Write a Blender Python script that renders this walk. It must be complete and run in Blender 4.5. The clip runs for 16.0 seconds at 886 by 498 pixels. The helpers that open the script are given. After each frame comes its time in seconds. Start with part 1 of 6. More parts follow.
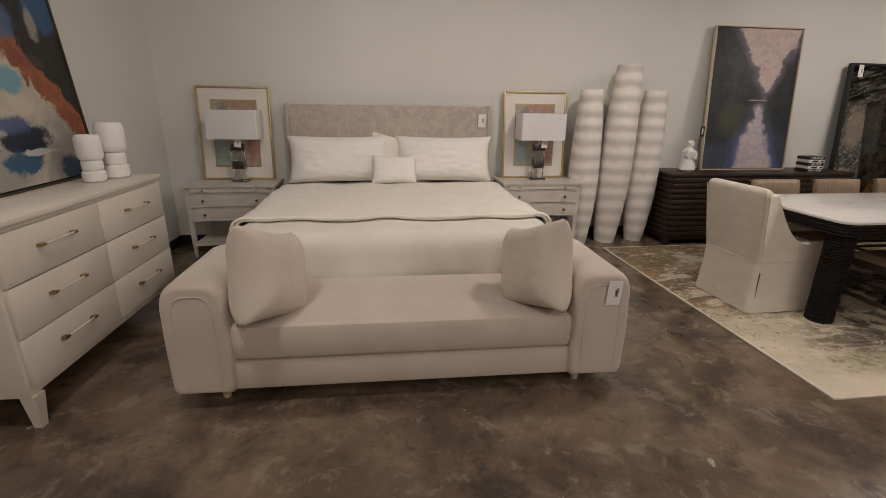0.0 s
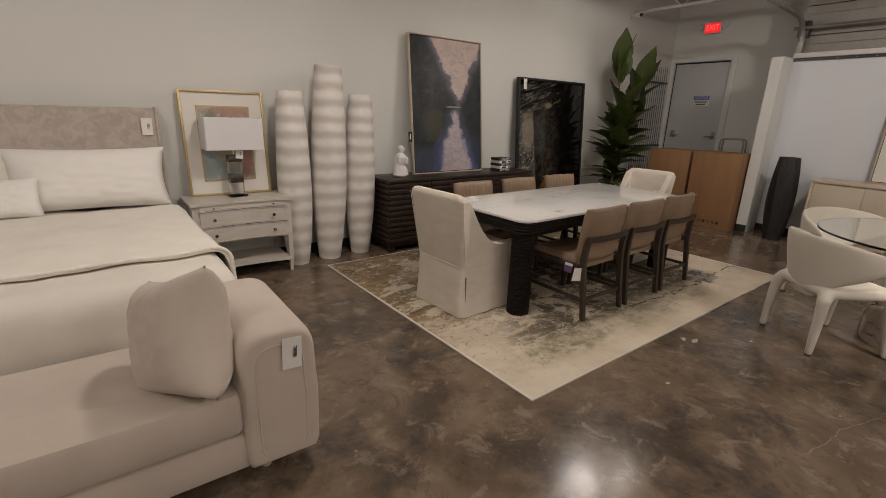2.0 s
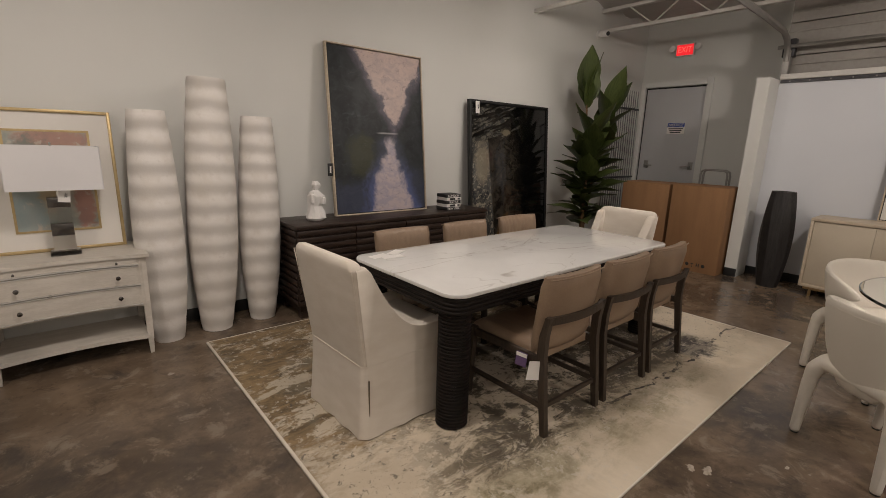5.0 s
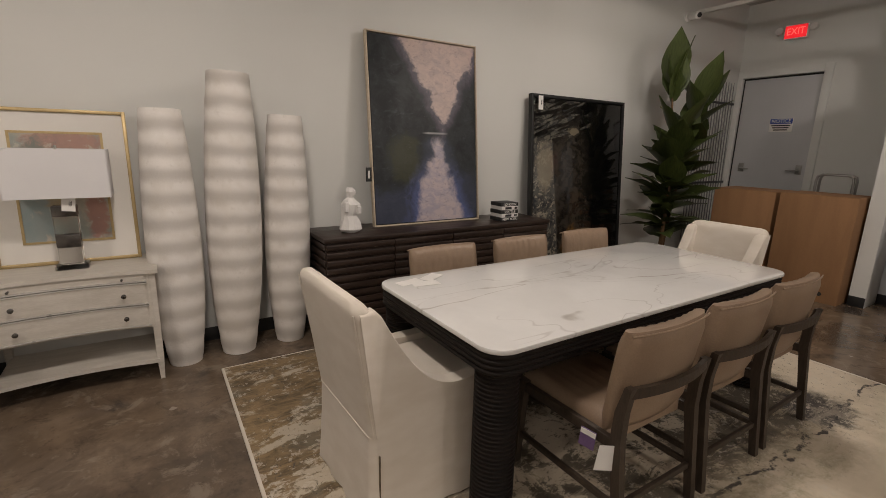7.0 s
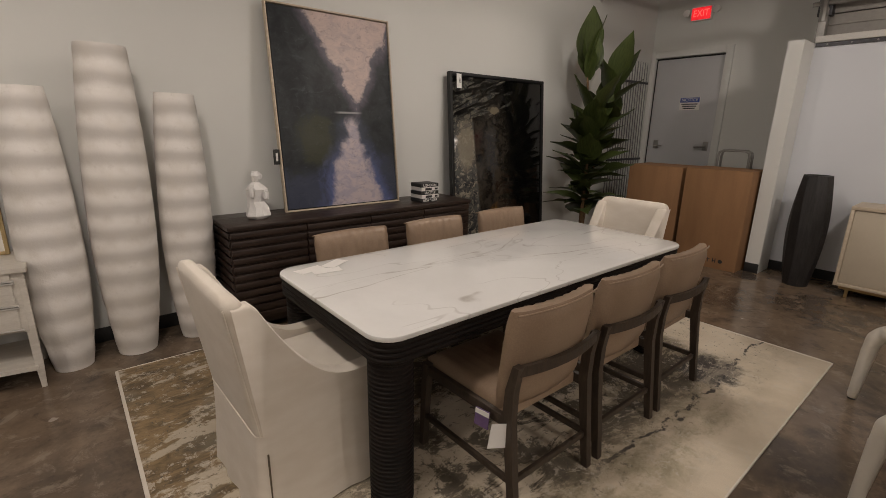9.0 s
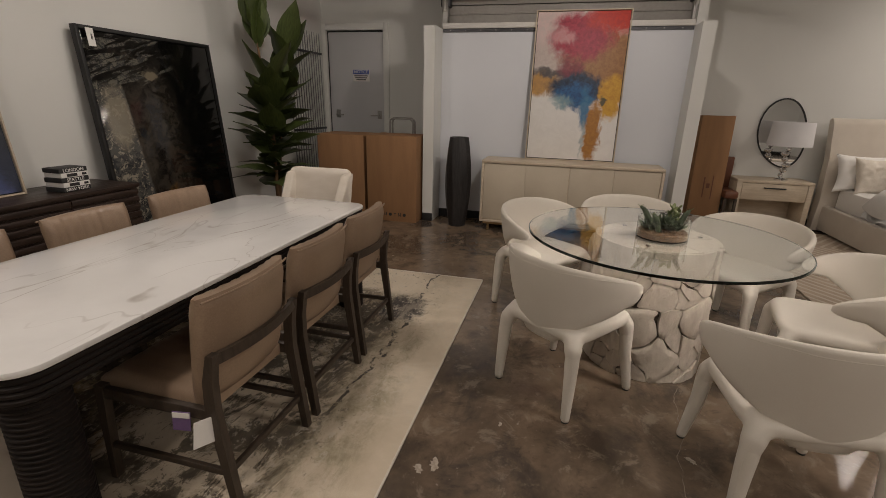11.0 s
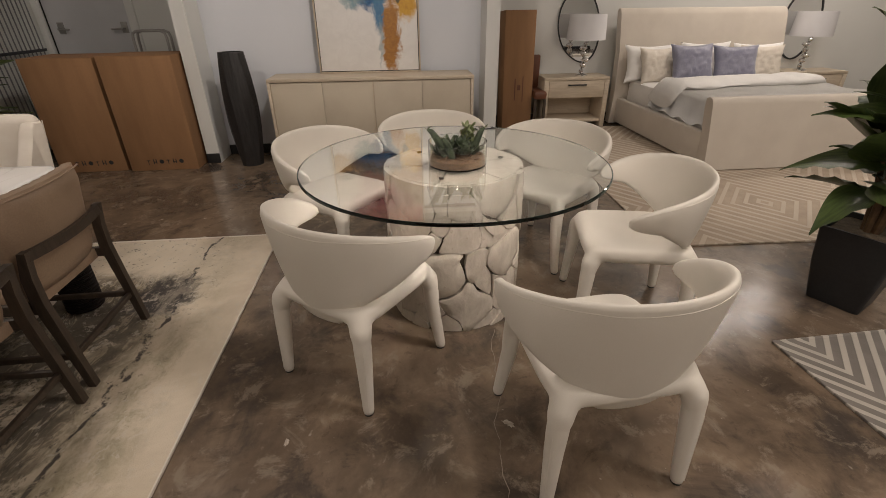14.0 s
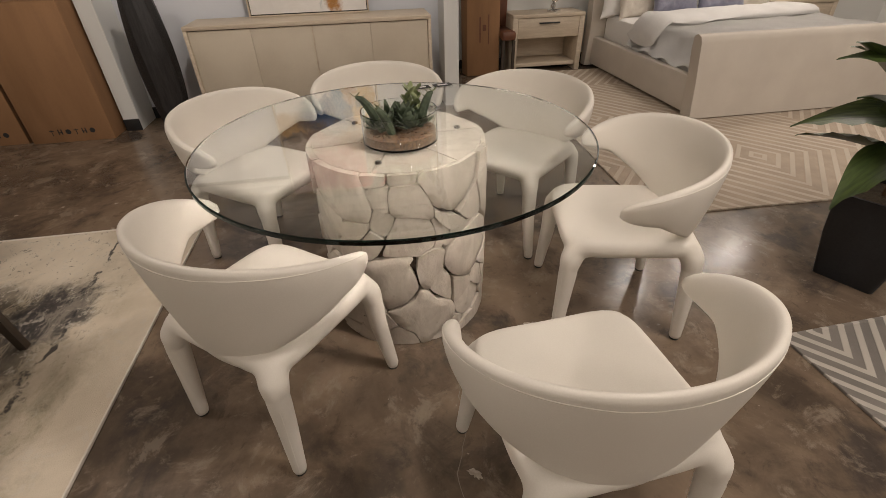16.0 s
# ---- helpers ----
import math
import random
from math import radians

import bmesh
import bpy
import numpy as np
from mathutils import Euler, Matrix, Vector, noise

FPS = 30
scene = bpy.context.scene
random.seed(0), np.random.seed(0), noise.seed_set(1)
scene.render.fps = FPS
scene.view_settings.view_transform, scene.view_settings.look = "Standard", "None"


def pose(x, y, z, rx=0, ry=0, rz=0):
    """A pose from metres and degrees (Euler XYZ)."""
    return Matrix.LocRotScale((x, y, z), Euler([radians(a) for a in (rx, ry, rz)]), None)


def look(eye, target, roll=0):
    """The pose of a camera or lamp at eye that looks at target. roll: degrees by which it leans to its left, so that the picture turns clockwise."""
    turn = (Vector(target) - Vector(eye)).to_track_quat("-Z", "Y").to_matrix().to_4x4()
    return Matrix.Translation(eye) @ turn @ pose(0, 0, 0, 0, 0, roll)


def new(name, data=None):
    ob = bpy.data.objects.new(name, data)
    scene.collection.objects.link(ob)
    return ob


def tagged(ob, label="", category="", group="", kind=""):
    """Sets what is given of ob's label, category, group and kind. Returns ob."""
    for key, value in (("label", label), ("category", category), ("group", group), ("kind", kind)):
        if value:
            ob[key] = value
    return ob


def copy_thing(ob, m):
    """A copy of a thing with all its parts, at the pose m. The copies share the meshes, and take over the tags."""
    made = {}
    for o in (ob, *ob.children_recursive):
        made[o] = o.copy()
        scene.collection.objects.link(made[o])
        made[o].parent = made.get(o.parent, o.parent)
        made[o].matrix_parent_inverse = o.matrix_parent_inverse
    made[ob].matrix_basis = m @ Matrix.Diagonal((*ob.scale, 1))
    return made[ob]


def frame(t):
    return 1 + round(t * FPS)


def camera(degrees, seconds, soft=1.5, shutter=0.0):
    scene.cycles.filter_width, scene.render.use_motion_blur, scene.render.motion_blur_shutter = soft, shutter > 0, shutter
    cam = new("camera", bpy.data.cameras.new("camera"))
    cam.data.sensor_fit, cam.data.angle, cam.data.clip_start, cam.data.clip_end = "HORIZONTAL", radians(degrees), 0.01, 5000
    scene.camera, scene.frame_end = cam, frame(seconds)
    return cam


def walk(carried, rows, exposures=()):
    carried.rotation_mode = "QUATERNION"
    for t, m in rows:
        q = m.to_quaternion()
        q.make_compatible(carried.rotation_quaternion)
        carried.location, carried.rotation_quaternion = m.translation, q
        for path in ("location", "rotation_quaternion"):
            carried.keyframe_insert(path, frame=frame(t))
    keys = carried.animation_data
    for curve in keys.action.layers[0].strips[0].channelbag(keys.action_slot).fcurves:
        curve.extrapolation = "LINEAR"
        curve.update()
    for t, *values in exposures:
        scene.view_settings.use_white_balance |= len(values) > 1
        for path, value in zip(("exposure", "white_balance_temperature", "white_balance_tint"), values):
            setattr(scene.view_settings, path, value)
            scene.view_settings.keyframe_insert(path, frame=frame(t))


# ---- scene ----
cam = camera(88.3, 16.0, soft=0.6)
PATH = [
    (0, (0.254, 0.193, 1.451), (0.505, 2.082, 0.845), 0.8),
    (0.5, (0.431, 0.23, 1.465), (0.94, 2.053, 0.822), 1.1),
    (1, (0.587, 0.334, 1.437), (1.361, 2.067, 0.807), 1.5),
    (1.5, (0.73, 0.439, 1.443), (1.719, 2.069, 0.837), 1.9),
    (2, (0.88, 0.588, 1.46), (2.051, 2.106, 0.89), 1.8),
    (2.5, (1.022, 0.684, 1.442), (2.231, 2.182, 0.9), 1.7),
    (3, (1.206, 0.773, 1.462), (2.45, 2.249, 0.939), 1.8),
    (3.5, (1.349, 0.85, 1.462), (2.623, 2.305, 0.952), 2.0),
    (4, (1.524, 0.963, 1.448), (2.829, 2.398, 0.96), 2.0),
    (4.2, (1.602, 1.014, 1.451), (2.91, 2.449, 0.973), 2.0),
    (6.5, (2.203, 1.503, 1.45), (3.3, 3.12, 1.024), 1.5),
    (7, (2.302, 1.591, 1.443), (3.35, 3.234, 0.997), 1.4),
    (7.5, (2.374, 1.605, 1.452), (3.39, 3.262, 0.983), 1.2),
    (8, (2.445, 1.575, 1.456), (3.463, 3.227, 0.97), 1.1),
    (8.5, (2.482, 1.543, 1.451), (3.557, 3.154, 0.952), 1.0),
    (9, (2.505, 1.515, 1.446), (3.737, 3.001, 0.924), 1.0),
    (9.5, (2.519, 1.484, 1.453), (3.941, 2.784, 0.915), 1.3),
    (10, (2.531, 1.456, 1.461), (4.185, 2.434, 0.907), 1.6),
    (10.2, (2.528, 1.44, 1.461), (4.244, 2.301, 0.9), 1.6),
    (12.3, (2.611, 1.237, 1.444), (4.463, 1.336, 0.696), 0.9),
    (12.5, (2.653, 1.199, 1.45), (4.499, 1.267, 0.682), 0.7),
    (13, (2.797, 1.137, 1.44), (4.619, 1.106, 0.616), 0.2),
    (13.5, (2.955, 1.102, 1.433), (4.746, 0.989, 0.55), -0.3),
    (14, (3.16, 1.075, 1.41), (4.919, 0.913, 0.472), -0.6),
    (14.5, (3.31, 1.037, 1.396), (5.038, 0.849, 0.408), -0.7),
    (15, (3.458, 0.952, 1.396), (5.153, 0.742, 0.356), -0.9),
    (15.5, (3.555, 0.915, 1.379), (5.216, 0.688, 0.287), -1.2),
    (16, (3.617, 0.911, 1.369), (5.246, 0.667, 0.234), -1.7),
]
walk(cam, [(t, look(eye, target, roll)) for t, eye, target, roll in PATH], [(0, -0.13), (1, -0.26), (2, -0.18), (4, -0.11), (7, -0.13), (9, -0.13), (10, -0.34), (11, -0.25), (12.5, -0.10), (13.5, -0.05), (15, 0.11), (16, 0.13)])

# ---- light ----
world = bpy.data.worlds.new("room_air")
scene.world = world
world.use_nodes = True
world.node_tree.nodes["Background"].inputs[0].default_value = (1.0, 0.9, 0.78, 1)
world.node_tree.nodes["Background"].inputs[1].default_value = 0.045
scene.view_settings.exposure = 0.0

LAMP_COLOUR = (1.0, 0.885, 0.80)
# ceiling lamps: x, y, watts; the aimed ones also name the spot that they light
# all out of view; a few follow floor reflections, the rest are added fill
LAMPS = [(8.45, -2.65, 12), (8.6, -3.7, 12.5), (8.82, -4.55, 12), (6.3, -2.9, 20), (3.0, -2.2, 42), (0.6, -1.2, 24), (-0.7, 1.5, 20), (2.35, 2.9, 28), (5.2, 3.2, 17), (1.5, -3.8, 25), (4.2, -0.3, 30)]
# the third and fourth follow floor reflections; the others are added wall washers
AIMED = [(0.2, 2.5, 10, (0.25, 5.0, 1.7)), (2.3, 2.7, 5, (2.5, 5.1, 1.9)), (5.78, 2.95, 8, (3.9, 5.1, 1.3)), (6.05, 3.66, 6, (8.4, 4.9, 1.6)), (6.2, 1.0, 21, (8.9, 2.6, 1.5))]

# ---- helpers of this scene ----
I4 = Matrix.Identity(4)


class G:
    """A small builder of procedural materials."""

    def __init__(self, name, rough=0.6, metal=0.0, spec=0.5):
        self.m = bpy.data.materials.new(name)
        self.m.use_nodes = True
        self.t = self.m.node_tree
        self.b = self.t.nodes["Principled BSDF"]
        self.b.inputs["Roughness"].default_value = rough
        self.b.inputs["Metallic"].default_value = metal
        self.b.inputs["Specular IOR Level"].default_value = spec

    def put(self, sock, v):
        if hasattr(v, "is_output"):
            self.t.links.new(v, sock)
        elif isinstance(v, (tuple, list)) and len(v) == 3 and sock.type == "RGBA":
            sock.default_value = (*v, 1)
        else:
            sock.default_value = v

    def co(self, which="Object"):
        return self.t.nodes.new("ShaderNodeTexCoord").outputs[which]

    def rand(self):
        return self.t.nodes.new("ShaderNodeObjectInfo").outputs["Random"]

    def island(self):
        return self.t.nodes.new("ShaderNodeNewGeometry").outputs["Random Per Island"]

    def xyz(self, v):
        n = self.t.nodes.new("ShaderNodeSeparateXYZ")
        self.put(n.inputs[0], v)
        return n.outputs

    def vec(self, x, y, z):
        n = self.t.nodes.new("ShaderNodeCombineXYZ")
        for s, v in zip(n.inputs, (x, y, z)):
            self.put(s, v)
        return n.outputs[0]

    def scale(self, v, s):
        n = self.t.nodes.new("ShaderNodeVectorMath")
        n.operation = "MULTIPLY"
        self.put(n.inputs[0], v)
        self.put(n.inputs[1], s)
        return n.outputs[0]

    def noise(self, v, scale, detail=3.0, rough=0.55, dist=0.0, colour=False):
        n = self.t.nodes.new("ShaderNodeTexNoise")
        self.put(n.inputs["Vector"], v)
        for k, x in (("Scale", scale), ("Detail", detail), ("Roughness", rough), ("Distortion", dist)):
            n.inputs[k].default_value = x
        return n.outputs[1 if colour else 0]

    def voronoi(self, v, scale):
        n = self.t.nodes.new("ShaderNodeTexVoronoi")
        n.feature = "DISTANCE_TO_EDGE"
        self.put(n.inputs["Vector"], v)
        n.inputs["Scale"].default_value = scale
        return n.outputs[0]

    def f(self, op, a, b=0.0):
        n = self.t.nodes.new("ShaderNodeMath")
        n.operation = op
        self.put(n.inputs[0], a)
        self.put(n.inputs[1], b)
        return n.outputs[0]

    def step(self, v, lo, hi, a=0.0, b=1.0):
        n = self.t.nodes.new("ShaderNodeMapRange")
        n.interpolation_type = "SMOOTHSTEP"
        for s, x in zip(n.inputs, (v, lo, hi, a, b)):
            self.put(s, x)
        return n.outputs[0]

    def mix(self, f, a, b):
        n = self.t.nodes.new("ShaderNodeMix")
        n.data_type = "RGBA"
        self.put(n.inputs["Factor"], f)
        self.put(n.inputs[6], a)
        self.put(n.inputs[7], b)
        return n.outputs[2]

    def bump(self, h, strength=0.2, dist=0.01):
        n = self.t.nodes.new("ShaderNodeBump")
        self.put(n.inputs["Height"], h)
        n.inputs["Strength"].default_value = strength
        n.inputs["Distance"].default_value = dist
        self.t.links.new(n.outputs[0], self.b.inputs["Normal"])

    def colour(self, c):
        self.put(self.b.inputs["Base Color"], c)

    def rough(self, v):
        self.put(self.b.inputs["Roughness"], v)


def plain(name, a, b, rough=0.6, metal=0.0, big=3.0, fine=90.0, relief=0.15, depth=0.002, stretch=(1, 1, 1), sheen=0.0, spec=0.5):
    """Two tones at a large scale, a finer grain, and relief."""
    g = G(name, rough, metal, spec)
    v = g.scale(g.co(), stretch)
    n1 = g.noise(v, big, 4)
    n2 = g.noise(v, fine, 3)
    g.colour(g.mix(g.step(g.f("ADD", g.f("MULTIPLY", n1, 0.7), g.f("MULTIPLY", n2, 0.3)), 0.35, 0.65), a, b))
    g.rough(g.step(n1, 0.3, 0.7, max(rough - 0.08, 0.02), min(rough + 0.08, 1)))
    g.bump(n2, relief, depth)
    if sheen:
        g.b.inputs["Sheen Weight"].default_value = sheen
    return g.m


def finish(bm, name, mat, angle=38):
    bmesh.ops.recalc_face_normals(bm, faces=bm.faces)
    me = bpy.data.meshes.new(name)
    bm.to_mesh(me)
    bm.free()
    me.polygons.foreach_set("use_smooth", [True] * len(me.polygons))
    me.set_sharp_from_angle(angle=radians(angle))
    me.materials.append(mat)
    return me


def part(name, bm, mat, parent, label="", m=I4, angle=38):
    me = bm if isinstance(bm, bpy.types.Mesh) else finish(bm, name, mat, angle)
    ob = new(name, me)
    ob.parent = parent
    ob.matrix_basis = m
    return tagged(ob, label)


def thing(name, label, category, m=I4, group="", bm=None, mat=None, kind="", angle=38):
    ob = new(name, finish(bm, name, mat, angle) if bm else None)
    if not bm:
        ob.empty_display_size = 0.1
    ob.matrix_basis = m
    return tagged(ob, label, category, group, kind)


def setting(name, bm, mat, label="", m=I4):
    ob = new(name, finish(bm, name, mat))
    ob.matrix_basis = m
    return tagged(ob, label, "", "", "structure")


def B():
    return bmesh.new()


def box(bm, c, s, bevel=0.0, seg=2, m=I4):
    vs = bmesh.ops.create_cube(bm, size=1, matrix=m @ Matrix.Translation(c) @ Matrix.Diagonal((*s, 1)))["verts"]
    if bevel:
        es = list({e for v in vs for e in v.link_edges})
        bmesh.ops.bevel(bm, geom=es, offset=bevel, segments=seg, profile=0.5, affect="EDGES")
    return bm


def boxes(*items, bevel=0.0):
    bm = B()
    for c, s in items:
        box(bm, c, s, bevel)
    return bm


def span(x0, x1, y0, y1, z0, z1):
    return ((x0 + x1) / 2, (y0 + y1) / 2, (z0 + z1) / 2), (x1 - x0, y1 - y0, z1 - z0)


def rings(bm, rows, closed=True, caps=True):
    """A skin over rows of points."""
    vs = [[bm.verts.new(p) for p in r] for r in rows]
    n = len(rows[0])
    for a, b in zip(vs, vs[1:]):
        for i in range(n if closed else n - 1):
            j = (i + 1) % n
            bm.faces.new((a[i], a[j], b[j], b[i]))
    if caps and closed:
        bm.faces.new(vs[0][::-1])
        bm.faces.new(vs[-1])
    return bm


def lathe(bm, prof, n=28, m=I4):
    return rings(bm, [[m @ Vector((r * math.cos(2 * math.pi * i / n), r * math.sin(2 * math.pi * i / n), z)) for i in range(n)] for r, z in prof])


def tube(bm, pts, radii, n=10, flat=1.0):
    pts = [Vector(p) for p in pts]
    rows, up = [], None
    for i, p in enumerate(pts):
        d = (pts[min(i + 1, len(pts) - 1)] - pts[max(i - 1, 0)]).normalized()
        if up is None:
            up = d.orthogonal().normalized()
        up = (up - d * up.dot(d)).normalized()
        side = d.cross(up)
        r = radii[i] if isinstance(radii, (list, tuple)) else radii
        rows.append([p + r * (math.cos(a) * up + flat * math.sin(a) * side) for a in (2 * math.pi * k / n for k in range(n))])
    return rings(bm, rows)


def rrect(w, d, r, n=6):
    out = []
    for cx, cy, a0 in ((w / 2 - r, d / 2 - r, 0), (-w / 2 + r, d / 2 - r, 90), (-w / 2 + r, -d / 2 + r, 180), (w / 2 - r, -d / 2 + r, 270)):
        out += [(cx + r * math.cos(radians(a0 + 90 * k / n)), cy + r * math.sin(radians(a0 + 90 * k / n))) for k in range(n + 1)]
    return out


def slab(bm, w, d, r, z0, z1, edge=0.006, n=6, m=I4):
    """A plate with rounded corners and eased edges."""
    rows = []
    for z, k in ((z0, edge), (z0 + edge * 0.3, edge * 0.3), (z0 + edge, 0), (z1 - edge, 0), (z1 - edge * 0.3, edge * 0.3), (z1, edge)):
        rows.append([m @ Vector((x, y, z)) for x, y in rrect(w - 2 * k, d - 2 * k, max(r - k, 0.002), n)])
    return rings(bm, rows)


def pillow(bm, w, h, t, m=I4, n=18, seed=0, pinch=0.07, wrinkle=0.006):
    """A stuffed cushion in the x-z plane, thickness along y."""
    for s in (-1, 1):
        grid = []
        for i in range(n + 1):
            row = []
            for j in range(n + 1):
                u, v = 2 * i / n - 1, 2 * j / n - 1
                x = w / 2 * u * (1 - pinch * (1 - v * v))
                z = h / 2 * v * (1 - pinch * (1 - u * u))
                y = t / 2 * ((1 - u ** 4) * (1 - v ** 4)) ** 0.5
                y += wrinkle * noise.noise(Vector((5 * u + seed, 5 * v, 0))) * (1 - max(abs(u), abs(v)) ** 6) * 2
                row.append(bm.verts.new(m @ Vector((x, s * y, z))))
            grid.append(row)
        for i in range(n):
            for j in range(n):
                bm.faces.new((grid[i][j], grid[i + 1][j], grid[i + 1][j + 1], grid[i][j + 1]))
    bmesh.ops.remove_doubles(bm, verts=bm.verts, dist=0.0005)
    return bm


def words(text, size, mat, parent, m, label="", depth=0.001, squash=1.0):
    """Lettering in the built-in font, as a mesh in its local x-y plane."""
    cu = bpy.data.curves.new("lettering", "FONT")
    cu.body, cu.size, cu.extrude, cu.align_x, cu.align_y = text, size, depth, "CENTER", "CENTER"
    tmp = bpy.data.objects.new("lettering", cu)
    me = bpy.data.meshes.new_from_object(tmp)
    bpy.data.objects.remove(tmp)
    me.materials.append(mat)
    return part("lettering", me, mat, parent, label, m @ Matrix.Diagonal((squash, 1, 1, 1)))


# ---- materials ----
def wall_paint(name, a, b):
    g = G(name, 0.62)
    v = g.co()
    n1 = g.noise(v, 0.7, 3)
    n2 = g.noise(v, 160, 2)
    g.colour(g.mix(g.step(n1, 0.3, 0.7), a, b))
    g.bump(n2, 0.12, 0.002)
    return g.m


WALL = wall_paint("wall_paint", (0.68, 0.68, 0.65), (0.72, 0.72, 0.69))
WALL_COOL = wall_paint("cool_wall_paint", (0.66, 0.68, 0.72), (0.70, 0.72, 0.76))
CEIL = wall_paint("ceiling_paint", (0.48, 0.46, 0.43), (0.55, 0.53, 0.5))


def concrete():
    g = G("stained_concrete", 0.2)
    v = g.co()
    big = g.noise(v, 1.1, 5, 0.6, 0.8)
    mid = g.noise(v, 3.2, 7, 0.66, 0.25)
    fine = g.noise(v, 38, 5, 0.65)
    cloud = g.noise(v, 5.5, 9, 0.72, 0.5)
    c = g.mix(g.step(big, 0.36, 0.64), (0.074, 0.055, 0.040), (0.180, 0.131, 0.091))
    c = g.mix(g.step(mid, 0.42, 0.74, 0, 0.62), c, (0.275, 0.200, 0.136))
    c = g.mix(g.step(g.noise(v, 2.1, 7, 0.66, 0.5), 0.52, 0.68, 0, 0.78), c, (0.045, 0.038, 0.034))
    c = g.mix(g.step(cloud, 0.53, 0.64, 0, 0.5), c, (0.29, 0.235, 0.178))
    c = g.mix(g.step(cloud, 0.34, 0.45, 0.45, 0), c, (0.042, 0.033, 0.027))
    c = g.mix(g.step(fine, 0.55, 0.8, 0, 0.32), c, (0.2, 0.155, 0.115))
    speck = g.step(g.noise(v, 9, 2), 0.73, 0.76)
    c = g.mix(g.f("MULTIPLY", speck, 0.6), c, (0.42, 0.36, 0.30))
    tiny = g.f("MULTIPLY", g.step(g.noise(v, 46, 2, 0.5), 0.735, 0.76), g.step(big, 0.42, 0.55))
    c = g.mix(g.f("MULTIPLY", tiny, 0.7), c, (0.36, 0.30, 0.24))
    scuff = g.f("MULTIPLY", g.step(g.noise(g.scale(v, (1.0, 0.35, 1)), 17, 7, 0.75, 0.8), 0.60, 0.68), g.step(mid, 0.45, 0.6, 0.0, 0.3))
    c = g.mix(scuff, c, (0.24, 0.18, 0.13))
    c = g.mix(g.step(g.noise(v, 14, 8, 0.75, 0.3), 0.57, 0.66, 0, 0.32), c, (0.038, 0.029, 0.024))
    g.colour(c)
    g.rough(g.step(g.f("ADD", g.f("MULTIPLY", mid, 0.6), g.f("MULTIPLY", fine, 0.4)), 0.32, 0.7, 0.14, 0.26))
    g.bump(g.f("ADD", mid, g.f("MULTIPLY", fine, 0.25)), 0.06, 0.01)
    return g.m


CONCRETE = concrete()
BASEBLACK = plain("black_vinyl", (0.012, 0.012, 0.012), (0.02, 0.02, 0.02), 0.45)
STEEL = plain("galvanised_steel", (0.30, 0.29, 0.27), (0.40, 0.39, 0.37), 0.42, 0.7)
WHITE_STEEL = plain("white_painted_steel", (0.62, 0.60, 0.57), (0.70, 0.68, 0.64), 0.5)
DOOR_STEEL = plain("weathered_door_steel", (0.30, 0.28, 0.255), (0.37, 0.35, 0.32), 0.55, big=2, fine=30)
GREY_DOOR = plain("grey_door_paint", (0.52, 0.52, 0.53), (0.57, 0.57, 0.58), 0.45, big=1.2)
DARK_STEEL = plain("dark_steel", (0.05, 0.05, 0.055), (0.08, 0.08, 0.085), 0.4, 0.6)
CHROME = plain("chrome", (0.72, 0.71, 0.70), (0.8, 0.79, 0.78), 0.14, 1.0, relief=0.02)
BRASS = plain("aged_brass", (0.36, 0.25, 0.12), (0.45, 0.32, 0.16), 0.35, 1.0)
GOLD = plain("gold_leaf", (0.46, 0.345, 0.17), (0.56, 0.43, 0.23), 0.42, 0.6, big=12)
SOFA = plain("cream_boucle", (0.54, 0.462, 0.395), (0.60, 0.52, 0.448), 0.92, big=4, fine=260, relief=0.22, depth=0.002, sheen=0.25)
LINEN = plain("natural_linen", (0.65, 0.585, 0.50), (0.71, 0.65, 0.57), 0.9, big=6, fine=320, relief=0.45, depth=0.002, stretch=(1, 1, 2.5), sheen=0.15)
SHEET = plain("white_cotton", (0.74, 0.70, 0.63), (0.80, 0.76, 0.69), 0.85, big=4, fine=200, relief=0.15, sheen=0.1)
PILLOW_W = plain("white_pillow_cotton", (0.86, 0.84, 0.80), (0.89, 0.87, 0.84), 0.85, big=4, fine=200, relief=0.15, sheen=0.1)
IVORY = plain("ivory_leather", (0.65, 0.605, 0.53), (0.71, 0.665, 0.59), 0.6, big=2, fine=300, relief=0.2, depth=0.001)
PAINT_CREAM = plain("cream_lacquer", (0.66, 0.61, 0.53), (0.71, 0.66, 0.58), 0.42, big=3, fine=60, relief=0.05)
PAINT_GREIGE = plain("pale_grey_wash", (0.55, 0.51, 0.45), (0.64, 0.60, 0.54), 0.5, big=5, fine=40, relief=0.1, stretch=(1, 6, 6))
ESPRESSO = plain("espresso_oak", (0.020, 0.012, 0.009), (0.042, 0.025, 0.018), 0.42, big=6, fine=40, relief=0.2, stretch=(1, 9, 9))
ESPRESSO_V = plain("espresso_oak_turned", (0.008, 0.006, 0.005), (0.016, 0.011, 0.009), 0.62, spec=0.2, big=6, fine=40, relief=0.15)
DARK_OAK = plain("smoked_oak", (0.032, 0.022, 0.015), (0.062, 0.044, 0.031), 0.5, big=8, fine=50, relief=0.2, stretch=(8, 8, 1))
TAN = plain("taupe_leather", (0.24, 0.165, 0.11), (0.31, 0.22, 0.15), 0.42, big=5, fine=160, relief=0.2)
BLEACHED = plain("bleached_oak", (0.52, 0.43, 0.32), (0.62, 0.53, 0.41), 0.5, big=5, fine=40, relief=0.15, stretch=(8, 1, 8))
